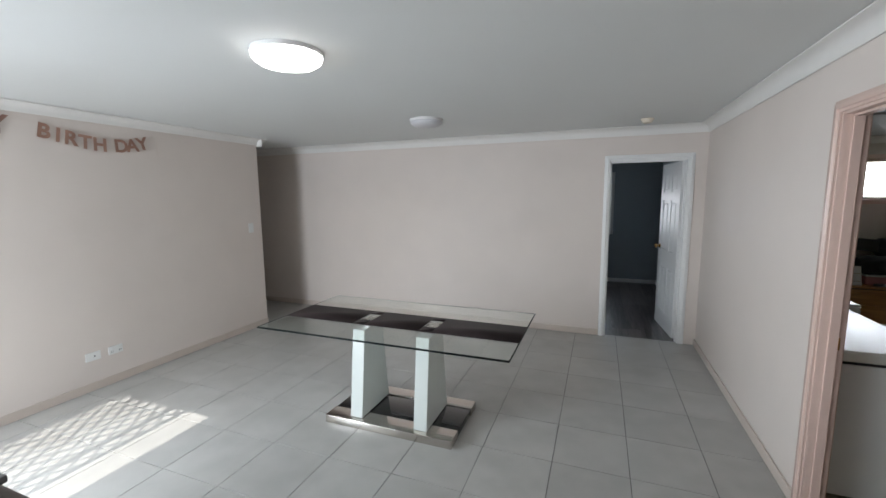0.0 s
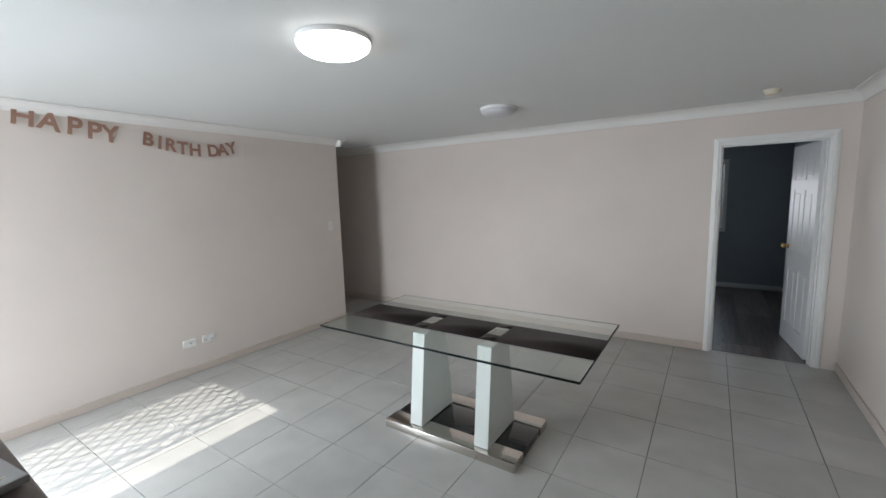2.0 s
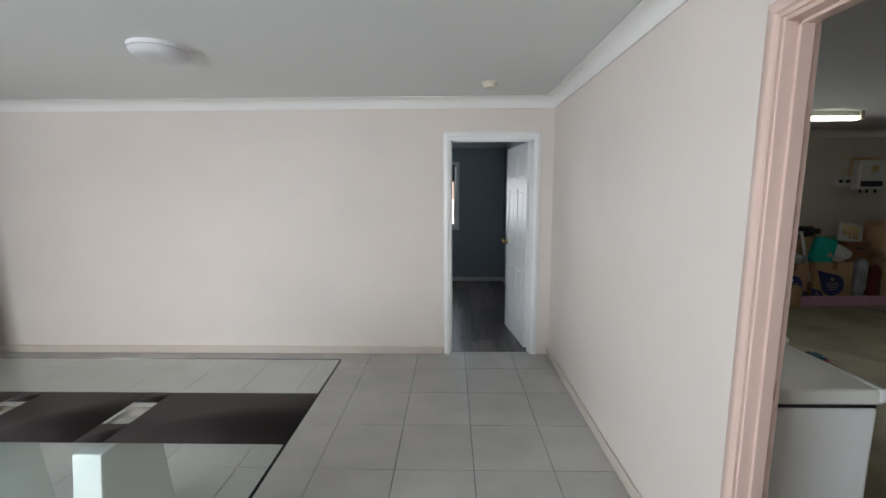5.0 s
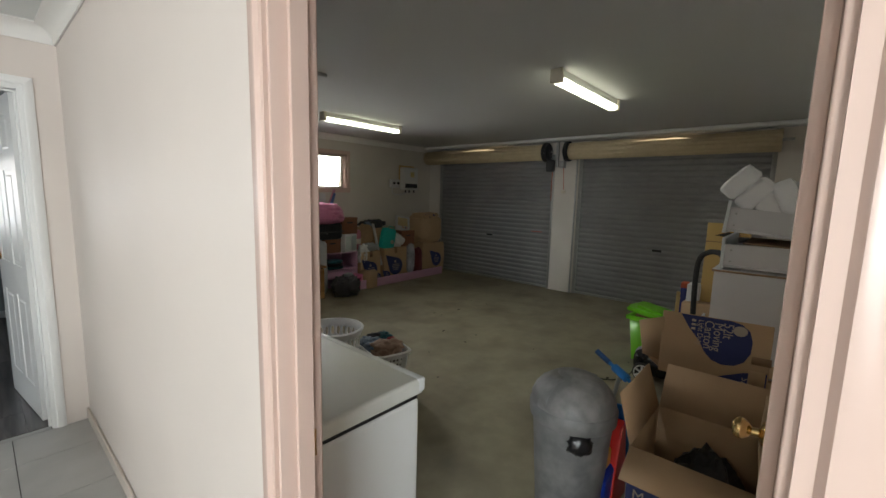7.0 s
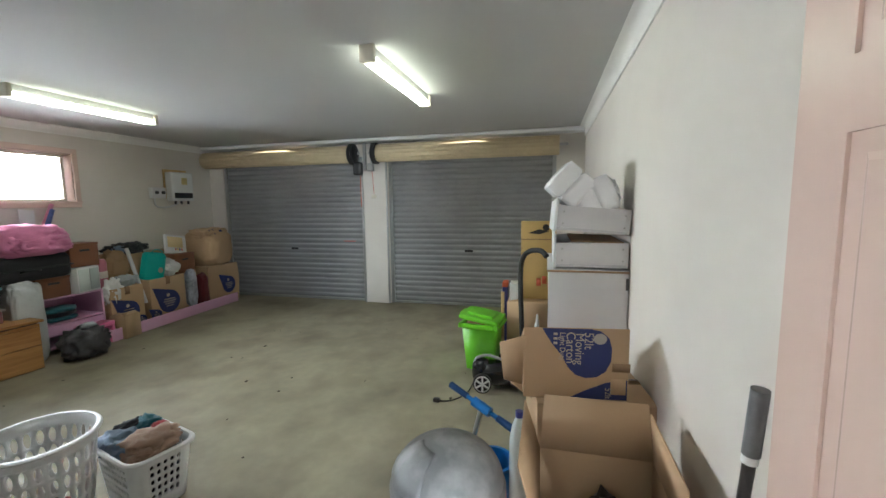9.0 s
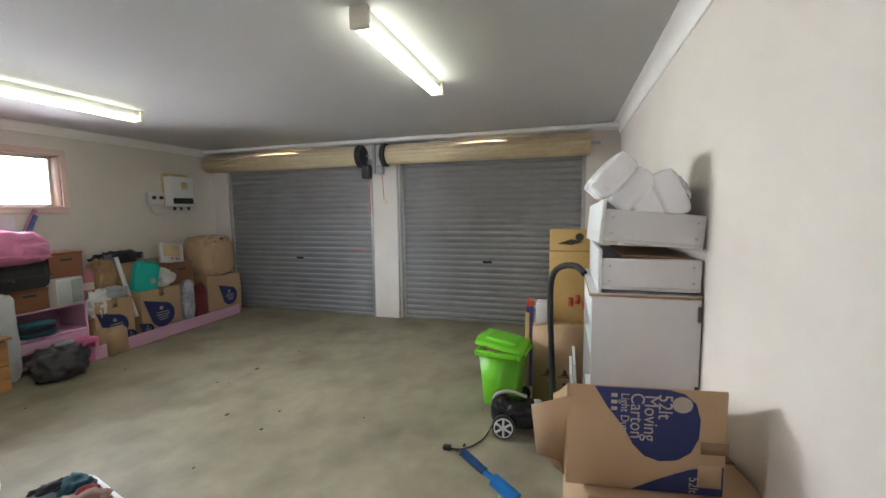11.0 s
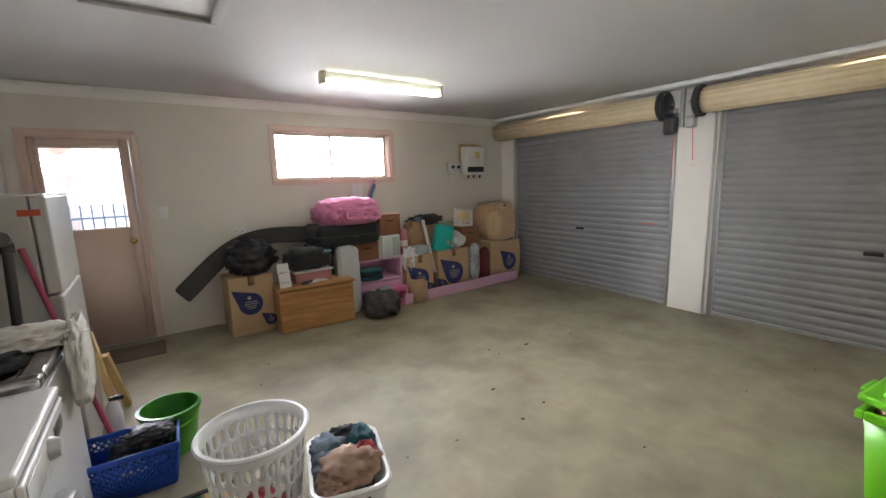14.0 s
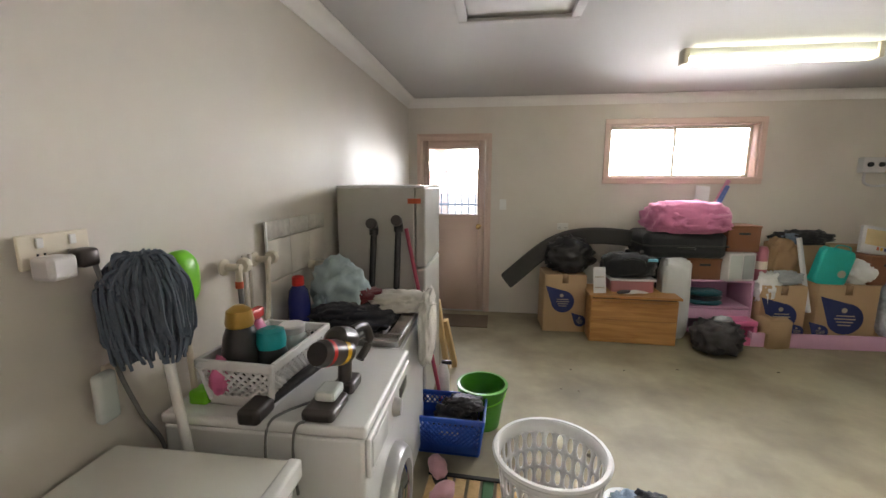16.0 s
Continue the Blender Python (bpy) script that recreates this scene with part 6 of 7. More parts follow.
part("centre_pad", bm_rod(bar[3].lerp(bar[2], 0.55), bar[3].lerp(bar[4], 0.55), 0.024, 14, r2=0.024), BLUETOY, sc)
part("stem", bm_rod(bar[3], (0.09, -0.02, 0.06), 0.012), GALV, sc)
part("deck", bm_box(-0.06, -0.30, 0.03, 0.20, -0.02, 0.07, 0.02, 3), BLUETOY, sc)
part("wheel", bm_lathe([(0.03, -0.012), (0.045, -0.01), (0.045, 0.01), (0.03, 0.012)], 24, m=pose(0.16, 0.03, 0.045, 90)), RUBBER, sc)
part("wheel", bm_lathe([(0.03, -0.012), (0.045, -0.01), (0.045, 0.01), (0.03, 0.012)], 24, m=pose(-0.02, -0.3, 0.045, 90)), RUBBER, sc)
bl = thing("blue_plastic_tub", "small blue plastic toy tub by the cartons", "toy", pose(3.20, 2.53, 0.001))
part("tub", bm_lathe([(0.07, 0), (0.09, 0.36), (0.098, 0.38), (0.085, 0.38), (0.065, 0.01)], 28), BLUETOY, bl)
pl = thing("grey_pole", "grey telescopic pole leaning in the corner behind the door", "pole", pose(2.52, 1.97, 0.0))
part("pole", bm_rod((0.03, -0.06, 0.01), (-0.05, -0.088, 0.97), 0.013), GREYP, pl)
part("grip", bm_rod((-0.05, -0.088, 0.96), (-0.061, -0.092, 1.11), 0.018), GREYBIN, pl)
part("band", bm_rod((-0.048, -0.087, 0.94), (-0.05, -0.088, 0.97), 0.016), PLASTIC, pl)

# white cabinet with drawers and paper packs
cab = thing("white_cabinet", "off-white melamine cabinet with open shelves", "cabinet", pose(4.04, 1.845, 0))
part("side_panel", bm_box(0, 0, 0.02, 0.016, 0.45, 1.075, 0.002), CABW, cab)
part("side_panel", bm_box(0.784, 0, 0.02, 0.80, 0.45, 1.075, 0.002), CABW, cab)
part("top", bm_box(-0.004, 0, 1.076, 0.804, 0.46, 1.094, 0.002), CABW, cab)
part("chipboard_edge", bm_box(-0.006, 0.0, 1.079, -0.0042, 0.46, 1.091), CHIPB, cab, "bare chipboard edge")
part("chipboard_edge", bm_box(-0.004, 0.4604, 1.079, 0.804, 0.462, 1.091), CHIPB, cab)
part("back_panel", bm_box(0.016, 0.0, 0.02, 0.784, 0.006, 1.075), CABW, cab)
for z in (0.05, 0.38, 0.72, 0.90):
    part("shelf", bm_box(0.017, 0.007, z, 0.783, 0.44, z + 0.016, 0.002), CABF, cab)
part("drawer_front", bm_box(0.02, 0.435, 0.93, 0.78, 0.452, 1.06, 0.002), CABF, cab)
for z in (0.30, 0.62, 0.98):
    part("hinge_plate", bm_box(-0.005, 0.002, z, 0.0, 0.016, z + 0.07, 0.001), GREYP, cab)
for k in range(2):
    lw = thing("white_board", "loose white board leaning in the cabinet front", "panel", pose(4.10 + 0.12 * k, 2.31 + 0.02 * k, 0.002, -4, 0, 0), "loose boards")
    part("board", bm_box(0, 0.0, 0, 0.28, 0.014, 0.72 - 0.1 * k, 0.002), CABF, lw)


def drawer(m, label):
    root = thing("drawer", label, "drawer", m, "loose drawers")
    part("front", bm_box(-0.01, 0.405, -0.012, 0.72, 0.421, 0.185, 0.002), CABF, root)
    for x in (0.0, 0.694):
        part("side", bm_box(x, 0.0, 0, x + 0.014, 0.404, 0.145, 0.002), CABW, root)
    part("back", bm_box(0.015, 0.0, 0, 0.693, 0.014, 0.145, 0.002), CABW, root)
    part("bottom", bm_box(0.015, 0.015, 0.004, 0.693, 0.404, 0.012), CABW, root)
    part("runner", bm_box(-0.006, 0.01, 0.004, -0.0005, 0.40, 0.018, 0.001), SILVERP, root)
    for y, z in ((0.37, 0.11), (0.37, 0.04), (0.03, 0.11), (0.03, 0.04)):
        part("screw", bm_lathe([(0.006, 0), (0.004, 0.002)], 10, m=Matrix.Translation((-0.0005, y, z)) @ Matrix.Rotation(radians(-90), 4, 'Y')), GALV, root)
    return root


drawer(pose(4.05, 1.85, 1.108), "white loose drawer lying on the cabinet")
drawer(pose(4.03, 1.855, 1.30, 5, 2, 1.5), "white loose drawer tilted on another drawer")
fl = thing("flat_sheet", "printed board lying in the lower drawer", "board", pose(4.35, 2.02, 1.254, 2, 0, 0))
part("board", bm_box(-0.28, -0.15, 0, 0.28, 0.15, 0.008, 0.002), CHIPB, fl)


def paper_pack(m, rows, label):
    """Rolls of paper in a clear shrink wrap with a blue label."""
    root = thing("paper_roll_pack", label, "toilet paper", m, "paper roll packs")
    nx, ny = rows
    for i in range(nx):
        for j in range(ny):
            part("wrapped_roll", bm_lump((i - (nx - 1) / 2) * 0.104, (j - (ny - 1) / 2) * 0.104, 0.10, 0.057, 0.057, 0.105, rough=0.05, seed=i + 5 * j, subs=4, power=0.42), SHRINK, root)
    part("blue_label", bm_lump((nx - 1) * 0.052 + 0.046, 0.0, 0.10, 0.014, ny * 0.042, 0.06, rough=0.05, subs=3, power=0.5), BLUEL, root)
    heap(root, "wrap_end", SHRINK, 0.0, -ny * 0.052 - 0.012, 0.10, nx * 0.045, 0.02, 0.07, rough=0.35, seed=90, fold=0.2, subs=4)
    return root


paper_pack(pose(4.18, 2.25, 1.52, 42, 0, 4), (3, 2), "white shrink-wrapped toilet rolls on the drawers")
paper_pack(pose(4.19, 1.985, 1.43, -24, 0, -3), (3, 2), "white shrink-wrapped toilet rolls tilted on the drawers")

# boxes beyond the cabinet
bx = carton("big open brown carton with black handling marks", 0.46, 0.42, 0.60, pose(5.38, 2.44, 0.001), flaps=(("w", 172, 0.12), ("n", 168, 0.14)), group="")
fb = facing(-0.23 - 0.0012, 0, 0, (0, -1, 0), (0, 0, 1))
for u, v, kind in ((-0.09, 0.22, 0), (0.03, 0.22, 0), (0.03, 0.12, 0), (0.10, 0.13, 1)):
    if kind == 0:
        part("printed_mark", bm_poly([(-0.05, -0.004), (0.05, -0.004), (0.05, 0.004), (-0.05, 0.004)], 0.001), BLACKPRINT, bx, m=fb @ pose(u, v, 0))
        part("printed_mark", bm_poly([(-0.03, 0.01), (0.03, 0.01), (0.012, 0.03), (0.012, 0.055), (-0.012, 0.055), (-0.012, 0.03)], 0.001), BLACKPRINT, bx, m=fb @ pose(u, v, 0))
    else:
        for a in (0, 60, 120):
            part("printed_mark", bm_poly([(-0.04, -0.004), (0.04, -0.004), (0.04, 0.004), (-0.04, 0.004)], 0.001), BLACKPRINT, bx, m=fb @ pose(u, v, 0, 0, 0, a))
tall = thing("tall_box", "tall yellow-brown product box standing in the big carton", "box", pose(5.39, 2.38, 0.01, 0, 3, 2))
part("box", bm_box(-0.15, -0.15, 0, 0.15, 0.16, 1.31, 0.005), CARDTAN, tall)
part("seam", bm_box(-0.1512, -0.15, 1.14, -0.1498, 0.16, 1.148), CHIPB, tall)
ft = facing(-0.1512, 0, 0, (0, -1, 0), (0, 0, 1))
part("printed_picture", bm_poly([(-0.10, 1.20), (0.0, 1.19), (0.09, 1.215), (0.0, 1.235)], 0.001), BLACKPRINT, tall, m=ft)
part("printed_dot", bm_lathe([(0.03, 0), (0.03, 0.001)], 20), BLACKPRINT, tall, m=ft @ pose(0.06, 1.25, 0))
for a, b in ((0.0, 0.72), (0.05, 0.74), (0.10, 0.70)):
    part("red_stamp", bm_box(a - 0.02, b, 0, a + 0.02, b + 0.07, 0.001), REDPRINT, tall, m=ft)
pb2 = thing("small_white_carton", "small white carton in the big carton", "box", pose(5.29, 2.58, 0.012))
part("box", bm_box(-0.08, -0.05, 0, 0.08, 0.05, 0.75, 0.004), CABW, pb2)
pb3 = thing("blue_box", "blue and red printed packet standing among the boxes", "box", pose(5.49, 2.69, 0.001))
part("box", bm_box(-0.06, -0.02, 0, 0.06, 0.03, 0.72, 0.004), BLUEL, pb3)
part("red_top", bm_box(-0.061, -0.021, 0.68, 0.061, 0.031, 0.73, 0.004), REDPRINT, pb3)
pk2 = thing("timber_plank", "raw timber plank leaning by the big carton", "timber", pose(5.20, 2.71, 0.002, 0, 2, 0))
part("plank", bm_box(-0.01, -0.03, 0, 0.01, 0.0, 0.68, 0.002), RAWPINE, pk2)

# small green wheelie bin
wb = thing("wheelie_bin", "small lime green wheelie bin with lid ajar", "bin", pose(5.09, 2.86, 0.001, 0, 0, -8))
own = bmesh.new()
lo = [(-0.10, -0.12), (0.11, -0.12), (0.11, 0.12), (-0.10, 0.12)]
hi = [(-0.145, -0.15), (0.15, -0.15), (0.15, 0.15), (-0.145, 0.15)]
va = [own.verts.new((x, y, 0.012)) for x, y in lo]
vb = [own.verts.new((x, y, 0.43)) for x, y in hi]
own.faces.new(list(reversed(va)))
for k in range(4):
    own.faces.new((va[k], va[(k + 1) % 4], vb[(k + 1) % 4], vb[k]))
bd2 = part("body", own, LIME, wb)
bd2.modifiers.new("solidify", 'SOLIDIFY').thickness = 0.006
rim = bmesh.new()
for b4 in ((-0.17, -0.175, 0.17, -0.145), (-0.17, 0.145, 0.17, 0.175), (-0.17, -0.145, -0.14, 0.145), (0.145, -0.145, 0.17, 0.145)):
    bm_box(b4[0], b4[1], 0.405, b4[2], b4[3], 0.445, 0.006, bm=rim)
part("rim", rim, LIME, wb)
lidb = bm_box(-0.17, -0.175, 0.0, 0.17, 0.18, 0.04, 0.018, 3)
bm_box(-0.11, -0.12, 0.03, 0.11, 0.12, 0.062, 0.015, 3, bm=lidb)
lm = part("lid", lidb, LIME, wb, m=pose(0.0, -0.0, 0.462, 8, 0, 0))
part("lid_handle", bm_box(-0.07, 0.165, 0.005, 0.07, 0.20, 0.03, 0.008), LIME, lm)
part("hinge_bar", bm_rod((-0.12, -0.185, 0.43), (0.12, -0.185, 0.43), 0.012), LIME, wb)
for x in (-0.11, 0.11):
    part("wheel", bm_lathe([(0.03, -0.015), (0.05, -0.012), (0.05, 0.012), (0.03, 0.015)], 24, m=pose(x, -0.135, 0.05, 0, 90, 0)), RUBBER, wb)
heap(wb, "rubbish", KRAFT, 0, 0.03, 0.42, 0.12, 0.12, 0.045, rough=0.4, seed=95, subs=3)

# cylinder vacuum cleaner
vc = thing("vacuum_cleaner", "black cylinder vacuum cleaner with silver wheels and upright hose", "vacuum cleaner", pose(4.72, 2.72, 0.001, 0, 0, 8) @ Matrix.Diagonal((0.88, 0.86, 0.92, 1)))
part("body", bm_lump(0, -0.02, 0.13, 0.13, 0.19, 0.10, rough=0.03, subs=4, power=0.75), BLACKGLOSS, vc)
part("rear_cap", bm_lump(0, 0.11, 0.15, 0.11, 0.09, 0.11, rough=0.02, subs=3, power=0.8), BLACKGLOSS, vc)
part("nose", bm_box(-0.06, -0.27, 0.05, 0.06, -0.14, 0.15, 0.03, 3), BLACK, vc)
part("carry_handle", bm_sweep([(0, 0.18, 0.20), (0, 0.15, 0.26), (0, 0.05, 0.285), (0, -0.08, 0.25)], 0.013, 10), SILVERP, vc, "silver carry handle")
for s in (-1, 1):
    wm_ = Matrix.Translation((s * 0.125, 0.10, 0.085)) @ Matrix.Rotation(radians(90 * s), 4, 'Y')
    tyre = part("wheel", bm_lathe([(0.06, 0), (0.085, 0.004), (0.085, 0.03), (0.072, 0.036)], 32, m=wm_), RUBBER, vc)
    own = bmesh.new()
    bm_lathe([(0.062, 0.034), (0.072, 0.037), (0.072, 0.041), (0.062, 0.043)], 32, own, cap=False)
    for k in range(6):
        a = k * math.pi / 3
        bm_rod((0.0, 0.0, 0.041), (0.066 * math.cos(a), 0.066 * math.sin(a), 0.041), 0.009, 6, own)
    bm_lathe([(0.018, 0.036), (0.018, 0.046)], 16, own)
    bmesh.ops.transform(own, matrix=wm_, verts=own.verts)
    part("hub", own, PLASTIC, tyre, "silver six-spoke hub")
part("bag_flap", bm_box(-0.05, -0.20, 0.15, 0.06, -0.12, 0.22, 0.02, 2), CLEARP, vc)
hz = thing("vacuum_hose", "black ribbed vacuum hose standing up beside the cabinet", "hose", pose(4.79, 2.48, 0.0))
part("hose", bm_sweep([(-0.04, -0.06, 0.12), (0.03, -0.02, 0.09), (0.02, 0.0, 0.2), (0.02, 0.02, 0.55), (0.02, 0.03, 0.92), (0.0, 0.01, 1.06), (-0.05, -0.05, 1.12), (-0.13, -0.13, 1.13), (-0.20, -0.17, 1.10)], 0.020, 12), RUBBER, hz)
part("hose", bm_sweep([(0.0, -0.01, 0.08), (0.10, -0.06, 0.05), (0.22, -0.14, 0.07), (0.26, -0.18, 0.16)], 0.020, 12), RUBBER, hz)
part("floor_nozzle", bm_box(-0.08, -0.04, 0.001, 0.0, 0.10, 0.09, 0.02, 3), BLACK, hz)
cv = new("power_cord")
cv.parent = vc
cv.matrix_basis = vc.matrix_basis.inverted() @ pose(4.57, 2.87, 0.0)
part("cord", bm_sweep([(0.06, 0.0, 0.05), (0.0, 0.03, 0.006), (-0.10, 0.07, 0.006), (-0.18, 0.14, 0.006), (-0.20, 0.22, 0.008)], 0.004, 6), RUBBER, cv)
part("plug", bm_box(-0.225, 0.21, 0.002, -0.185, 0.26, 0.03, 0.008), BLACK, cv)

# ---- pile along the north wall ----
mt = thing("rolled_foam_mat", "long charcoal foam mat draped over bags", "foam mat", pose(2.640, 7.365, 0.5))
own = bmesh.new()
path = [(-0.02, -0.06, -0.02), (0.15, 0.0, 0.12), (0.38, 0.08, 0.32), (0.62, 0.12, 0.44), (0.9, 0.14, 0.47), (1.25, 0.14, 0.45), (1.5, 0.14, 0.40)]
rings = []
for i, p in enumerate(path):
    q = Vector(path[min(i + 1, len(path) - 1)]) - Vector(path[max(i - 1, 0)])
    up = Vector((-q.z, 0, q.x)).normalized()
    c = Vector(p)
    rings.append([own.verts.new(c + up * a + Vector((0, b, 0))) for a, b in ((-0.085, -0.07), (0.085, -0.05), (0.085, 0.05), (-0.085, 0.07))])
for a, b in zip(rings, rings[1:]):
    for k in range(4):
        own.faces.new((a[k], b[k], b[(k + 1) % 4], a[(k + 1) % 4]))
own.faces.new(rings[0])
own.faces.new(list(reversed(rings[-1])))
pm = part("mat", own, FOAM, mt)
bv = pm.modifiers.new("bevel", 'BEVEL')
bv.width, bv.segments = 0.02, 3
pm.modifiers.new("subdivide", 'SUBSURF').levels = 1

carton("brown moving carton with navy print under a black bag", 0.42, 0.38, 0.60, pose(3.210, 7.355, 0.001, 0, 0, 2), marks=(("s", 0.115, -0.02, 0.32), ("s", 0.06, 0.16, 0.12)))
g = thing("black_bin_bag", "stuffed black bin bag on a carton", "bag", pose(3.260, 7.315, 0.602))
heap(g, "bag", BAGBLACK, 0, 0, 0.17, 0.24, 0.17, 0.19, rough=0.25, seed=101, fold=0.15, flat=0.12)

ch = thing("pine_chest", "orange pine chest with a drawer front", "chest", pose(3.42, 6.93, 0.001, 0, 0, -2.5))
part("carcass", bm_box(0.0, 0.012, 0, 0.78, 0.42, 0.43, 0.004), PINE, ch)
part("lower_front", bm_box(0.006, 0.0, 0.01, 0.774, 0.012, 0.225, 0.003), PINE, ch)
part("upper_front", bm_box(0.006, 0.0, 0.235, 0.774, 0.012, 0.405, 0.003), PINE, ch)
part("lid", bm_box(-0.02, -0.02, 0.445, 0.80, 0.43, 0.468, 0.004), PINE, ch)
# black slab puts the shade under the lid into colour
part("lid_gap_shade", bm_box(0.02, 0.014, 0.43, 0.76, 0.40, 0.446), BLACK, ch)
pt = thing("pink_storage_tub", "clear pink storage tub on the pine chest", "tub", pose(3.820, 7.165, 0.471))
part("tub", bm_box(-0.20, -0.13, 0, 0.20, 0.13, 0.13, 0.02, 3), mat("dusty_pink_plastic", (0.40, 0.16, 0.17), 0.35), pt)
part("rim", bm_box(-0.215, -0.145, 0.115, 0.215, 0.145, 0.135, 0.008), CABW, pt)
g = thing("black_duffel_bag", "black duffel bag on the pink tub", "bag", pose(3.800, 7.165, 0.606))
heap(g, "bag", BLACKBAG, 0, 0, 0.11, 0.25, 0.16, 0.125, rough=0.12, seed=103, fold=0.08, flat=0.1, power=0.75)
part("strap", bm_sweep([(-0.12, -0.13, 0.12), (-0.05, -0.16, 0.20), (0.08, -0.16, 0.19), (0.14, -0.13, 0.10)], 0.010, 6), BLACK, g)
part("blue_tag", bm_box(0.14, -0.12, 0.17, 0.24, -0.08, 0.195, 0.006), plain("pale_blue_tag", (0.15, 0.40, 0.50), 0.5), g)
g = thing("white_card", "white printed card leaning on the tub", "card", pose(3.510, 6.985, 0.471, -12, 0, 8))
part("card", bm_box(-0.06, 0, 0, 0.06, 0.004, 0.25, 0.001), CABW, g)
part("print_bar", bm_box(-0.045, -0.0012, 0.05, 0.045, -0.0004, 0.06), PRINT, g)
part("print_bar", bm_box(-0.045, -0.0012, 0.15, 0.045, -0.0004, 0.16), PRINT, g)
for k, (dx, dy, rz) in enumerate(((3.78, 7.0, 10), (3.86, 7.02, -25), (3.72, 6.97, 40))):
    g = thing("loose_paper", "crumpled white paper on the pine chest", "paper", pose(dx, dy, 0.471 + 0.006 * k, 0, 0, rz), "loose papers")
    part("sheet", bm_lump(0, 0, 0.012, 0.09, 0.04, 0.012, rough=0.3, seed=110 + k, subs=3), PLASTIC if k != 2 else DARKCLOTH, g)
g = thing("white_sack", "tall silvery white woven sack standing", "sack", pose(4.240, 7.165, 0.001))
heap(g, "sack", mat("white_woven_sack", (0.56, 0.57, 0.58), 0.4, vary=0.06, bump=0.4, bscale=25), 0, 0, 0.40, 0.135, 0.09, 0.40, rough=0.07, seed=121, fold=0.06, power=0.38, flat=0.02)
sup = thing("dark_storage_box", "dark storage box behind the sack under the suitcase", "box", pose(4.140, 7.465, 0.001))
part("box", bm_box(-0.22, -0.20, 0, 0.20, 0.22, 0.795, 0.01), BLACKBAG, sup)
su = thing("suitcase", "black fabric suitcase lying flat on the pile", "suitcase", pose(4.290, 7.345, 0.80, 0, 0, 2))
part("shell", bm_box(-0.38, -0.24, 0.0, 0.38, 0.26, 0.25, 0.06, 4), BLACKBAG, su)
part("zip", bm_box(-0.384, -0.244, 0.115, 0.384, 0.264, 0.130, 0.004), BLACK, su)
part("handle", bm_sweep([(-0.08, -0.24, 0.10), (-0.05, -0.275, 0.11), (0.05, -0.275, 0.11), (0.08, -0.24, 0.10)], 0.010, 8), BLACK, su)
part("wheel", bm_lathe([(0.025, -0.015), (0.025, 0.015)], 16, m=pose(-0.39, -0.2, 0.05, 0, 90, 0)), RUBBER, su)
bq = thing("pink_quilt", "folded bright pink quilt on the suitcase", "quilt", pose(4.340, 7.315, 1.05))
heap(bq, "quilt", PINKCLOTH, 0, 0, 0.13, 0.36, 0.24, 0.16, rough=0.14, freq=2.2, seed=131, fold=0.17, power=0.62, flat=0.12)
heap(bq, "quilt_fold", PINKCLOTH, 0.05, -0.10, 0.10, 0.30, 0.16, 0.10, rough=0.2, freq=3.0, seed=133, fold=0.24, power=0.7)

sh = thing("pink_shelf_unit", "pale pink wooden toy shelf unit", "shelf", pose(4.350, 7.165, 0.001))
for b6 in ((0, 0, 0, 0.02, 0.42, 0.57), (0.60, 0, 0, 0.62, 0.42, 0.57)):
    part("side", bm_box(*b6, 0.002), LILAC, sh)
for z in (0.06, 0.31, 0.572):
    part("shelf", bm_box(0.0 if z > 0.5 else 0.021, 0, z, 0.62 if z > 0.5 else 0.599, 0.42, z + 0.018, 0.002), LILAC, sh)
part("back", bm_box(0.021, 0.41, 0.08, 0.599, 0.418, 0.57), LILAC, sh)
part("front_rail", bm_box(0.021, 0.0, 0.20, 0.599, 0.014, 0.30, 0.002), LILAC, sh)
g = thing("folded_teal_clothes", "folded dark teal clothes on the pink shelf", "clothes", pose(4.570, 7.255, 0.33))
for k in range(3):
    heap(g, "folded_garment", (TEALC, DARKCLOTH, TEALC)[k], 0.0, 0, 0.03 + 0.045 * k, 0.15, 0.11, 0.028, rough=0.15, seed=140 + k, fold=0.1, power=0.7)


def fabric_box(m, w, d, h, label):
    root = thing("fabric_storage_box", label, "storage box", m, "brown fabric boxes")
    part("box", bm_box(-w / 2, -d / 2, 0, w / 2, d / 2, h, 0.008, 2), FABRIC, root)
    part("rim", bm_box(-w / 2 - 0.003, -d / 2 - 0.003, h - 0.02, w / 2 + 0.003, d / 2 + 0.003, h + 0.004, 0.003), FABRIC, root)
    part("handle_slot", bm_box(-0.05, -d / 2 - 0.004, h * 0.66, 0.05, -d / 2 - 0.0005, h * 0.66 + 0.022, 0.001), BLACK, root)
    return root


fabric_box(pose(4.510, 7.295, 0.592), 0.30, 0.26, 0.205, "brown fabric storage box under the suitcase")
dw = thing("plastic_drawer_tower", "small white plastic drawer unit tilted on the shelf", "drawer unit", pose(4.800, 7.235, 0.592, 0, 0, 14))
part("case", bm_box(-0.14, -0.10, 0, 0.14, 0.12, 0.27, 0.006), CABW, dw)
part("drawer_front", bm_box(-0.125, -0.106, 0.02, 0.0, -0.1, 0.25, 0.004), CLEARP, dw)
part("drawer_front", bm_box(0.01, -0.106, 0.02, 0.125, -0.1, 0.25, 0.004), mat("grey_green_panel", (0.36, 0.40, 0.40), 0.4), dw)
fabric_box(pose(4.840, 7.315, 0.866), 0.29, 0.26, 0.25, "brown fabric storage box on the drawer unit")

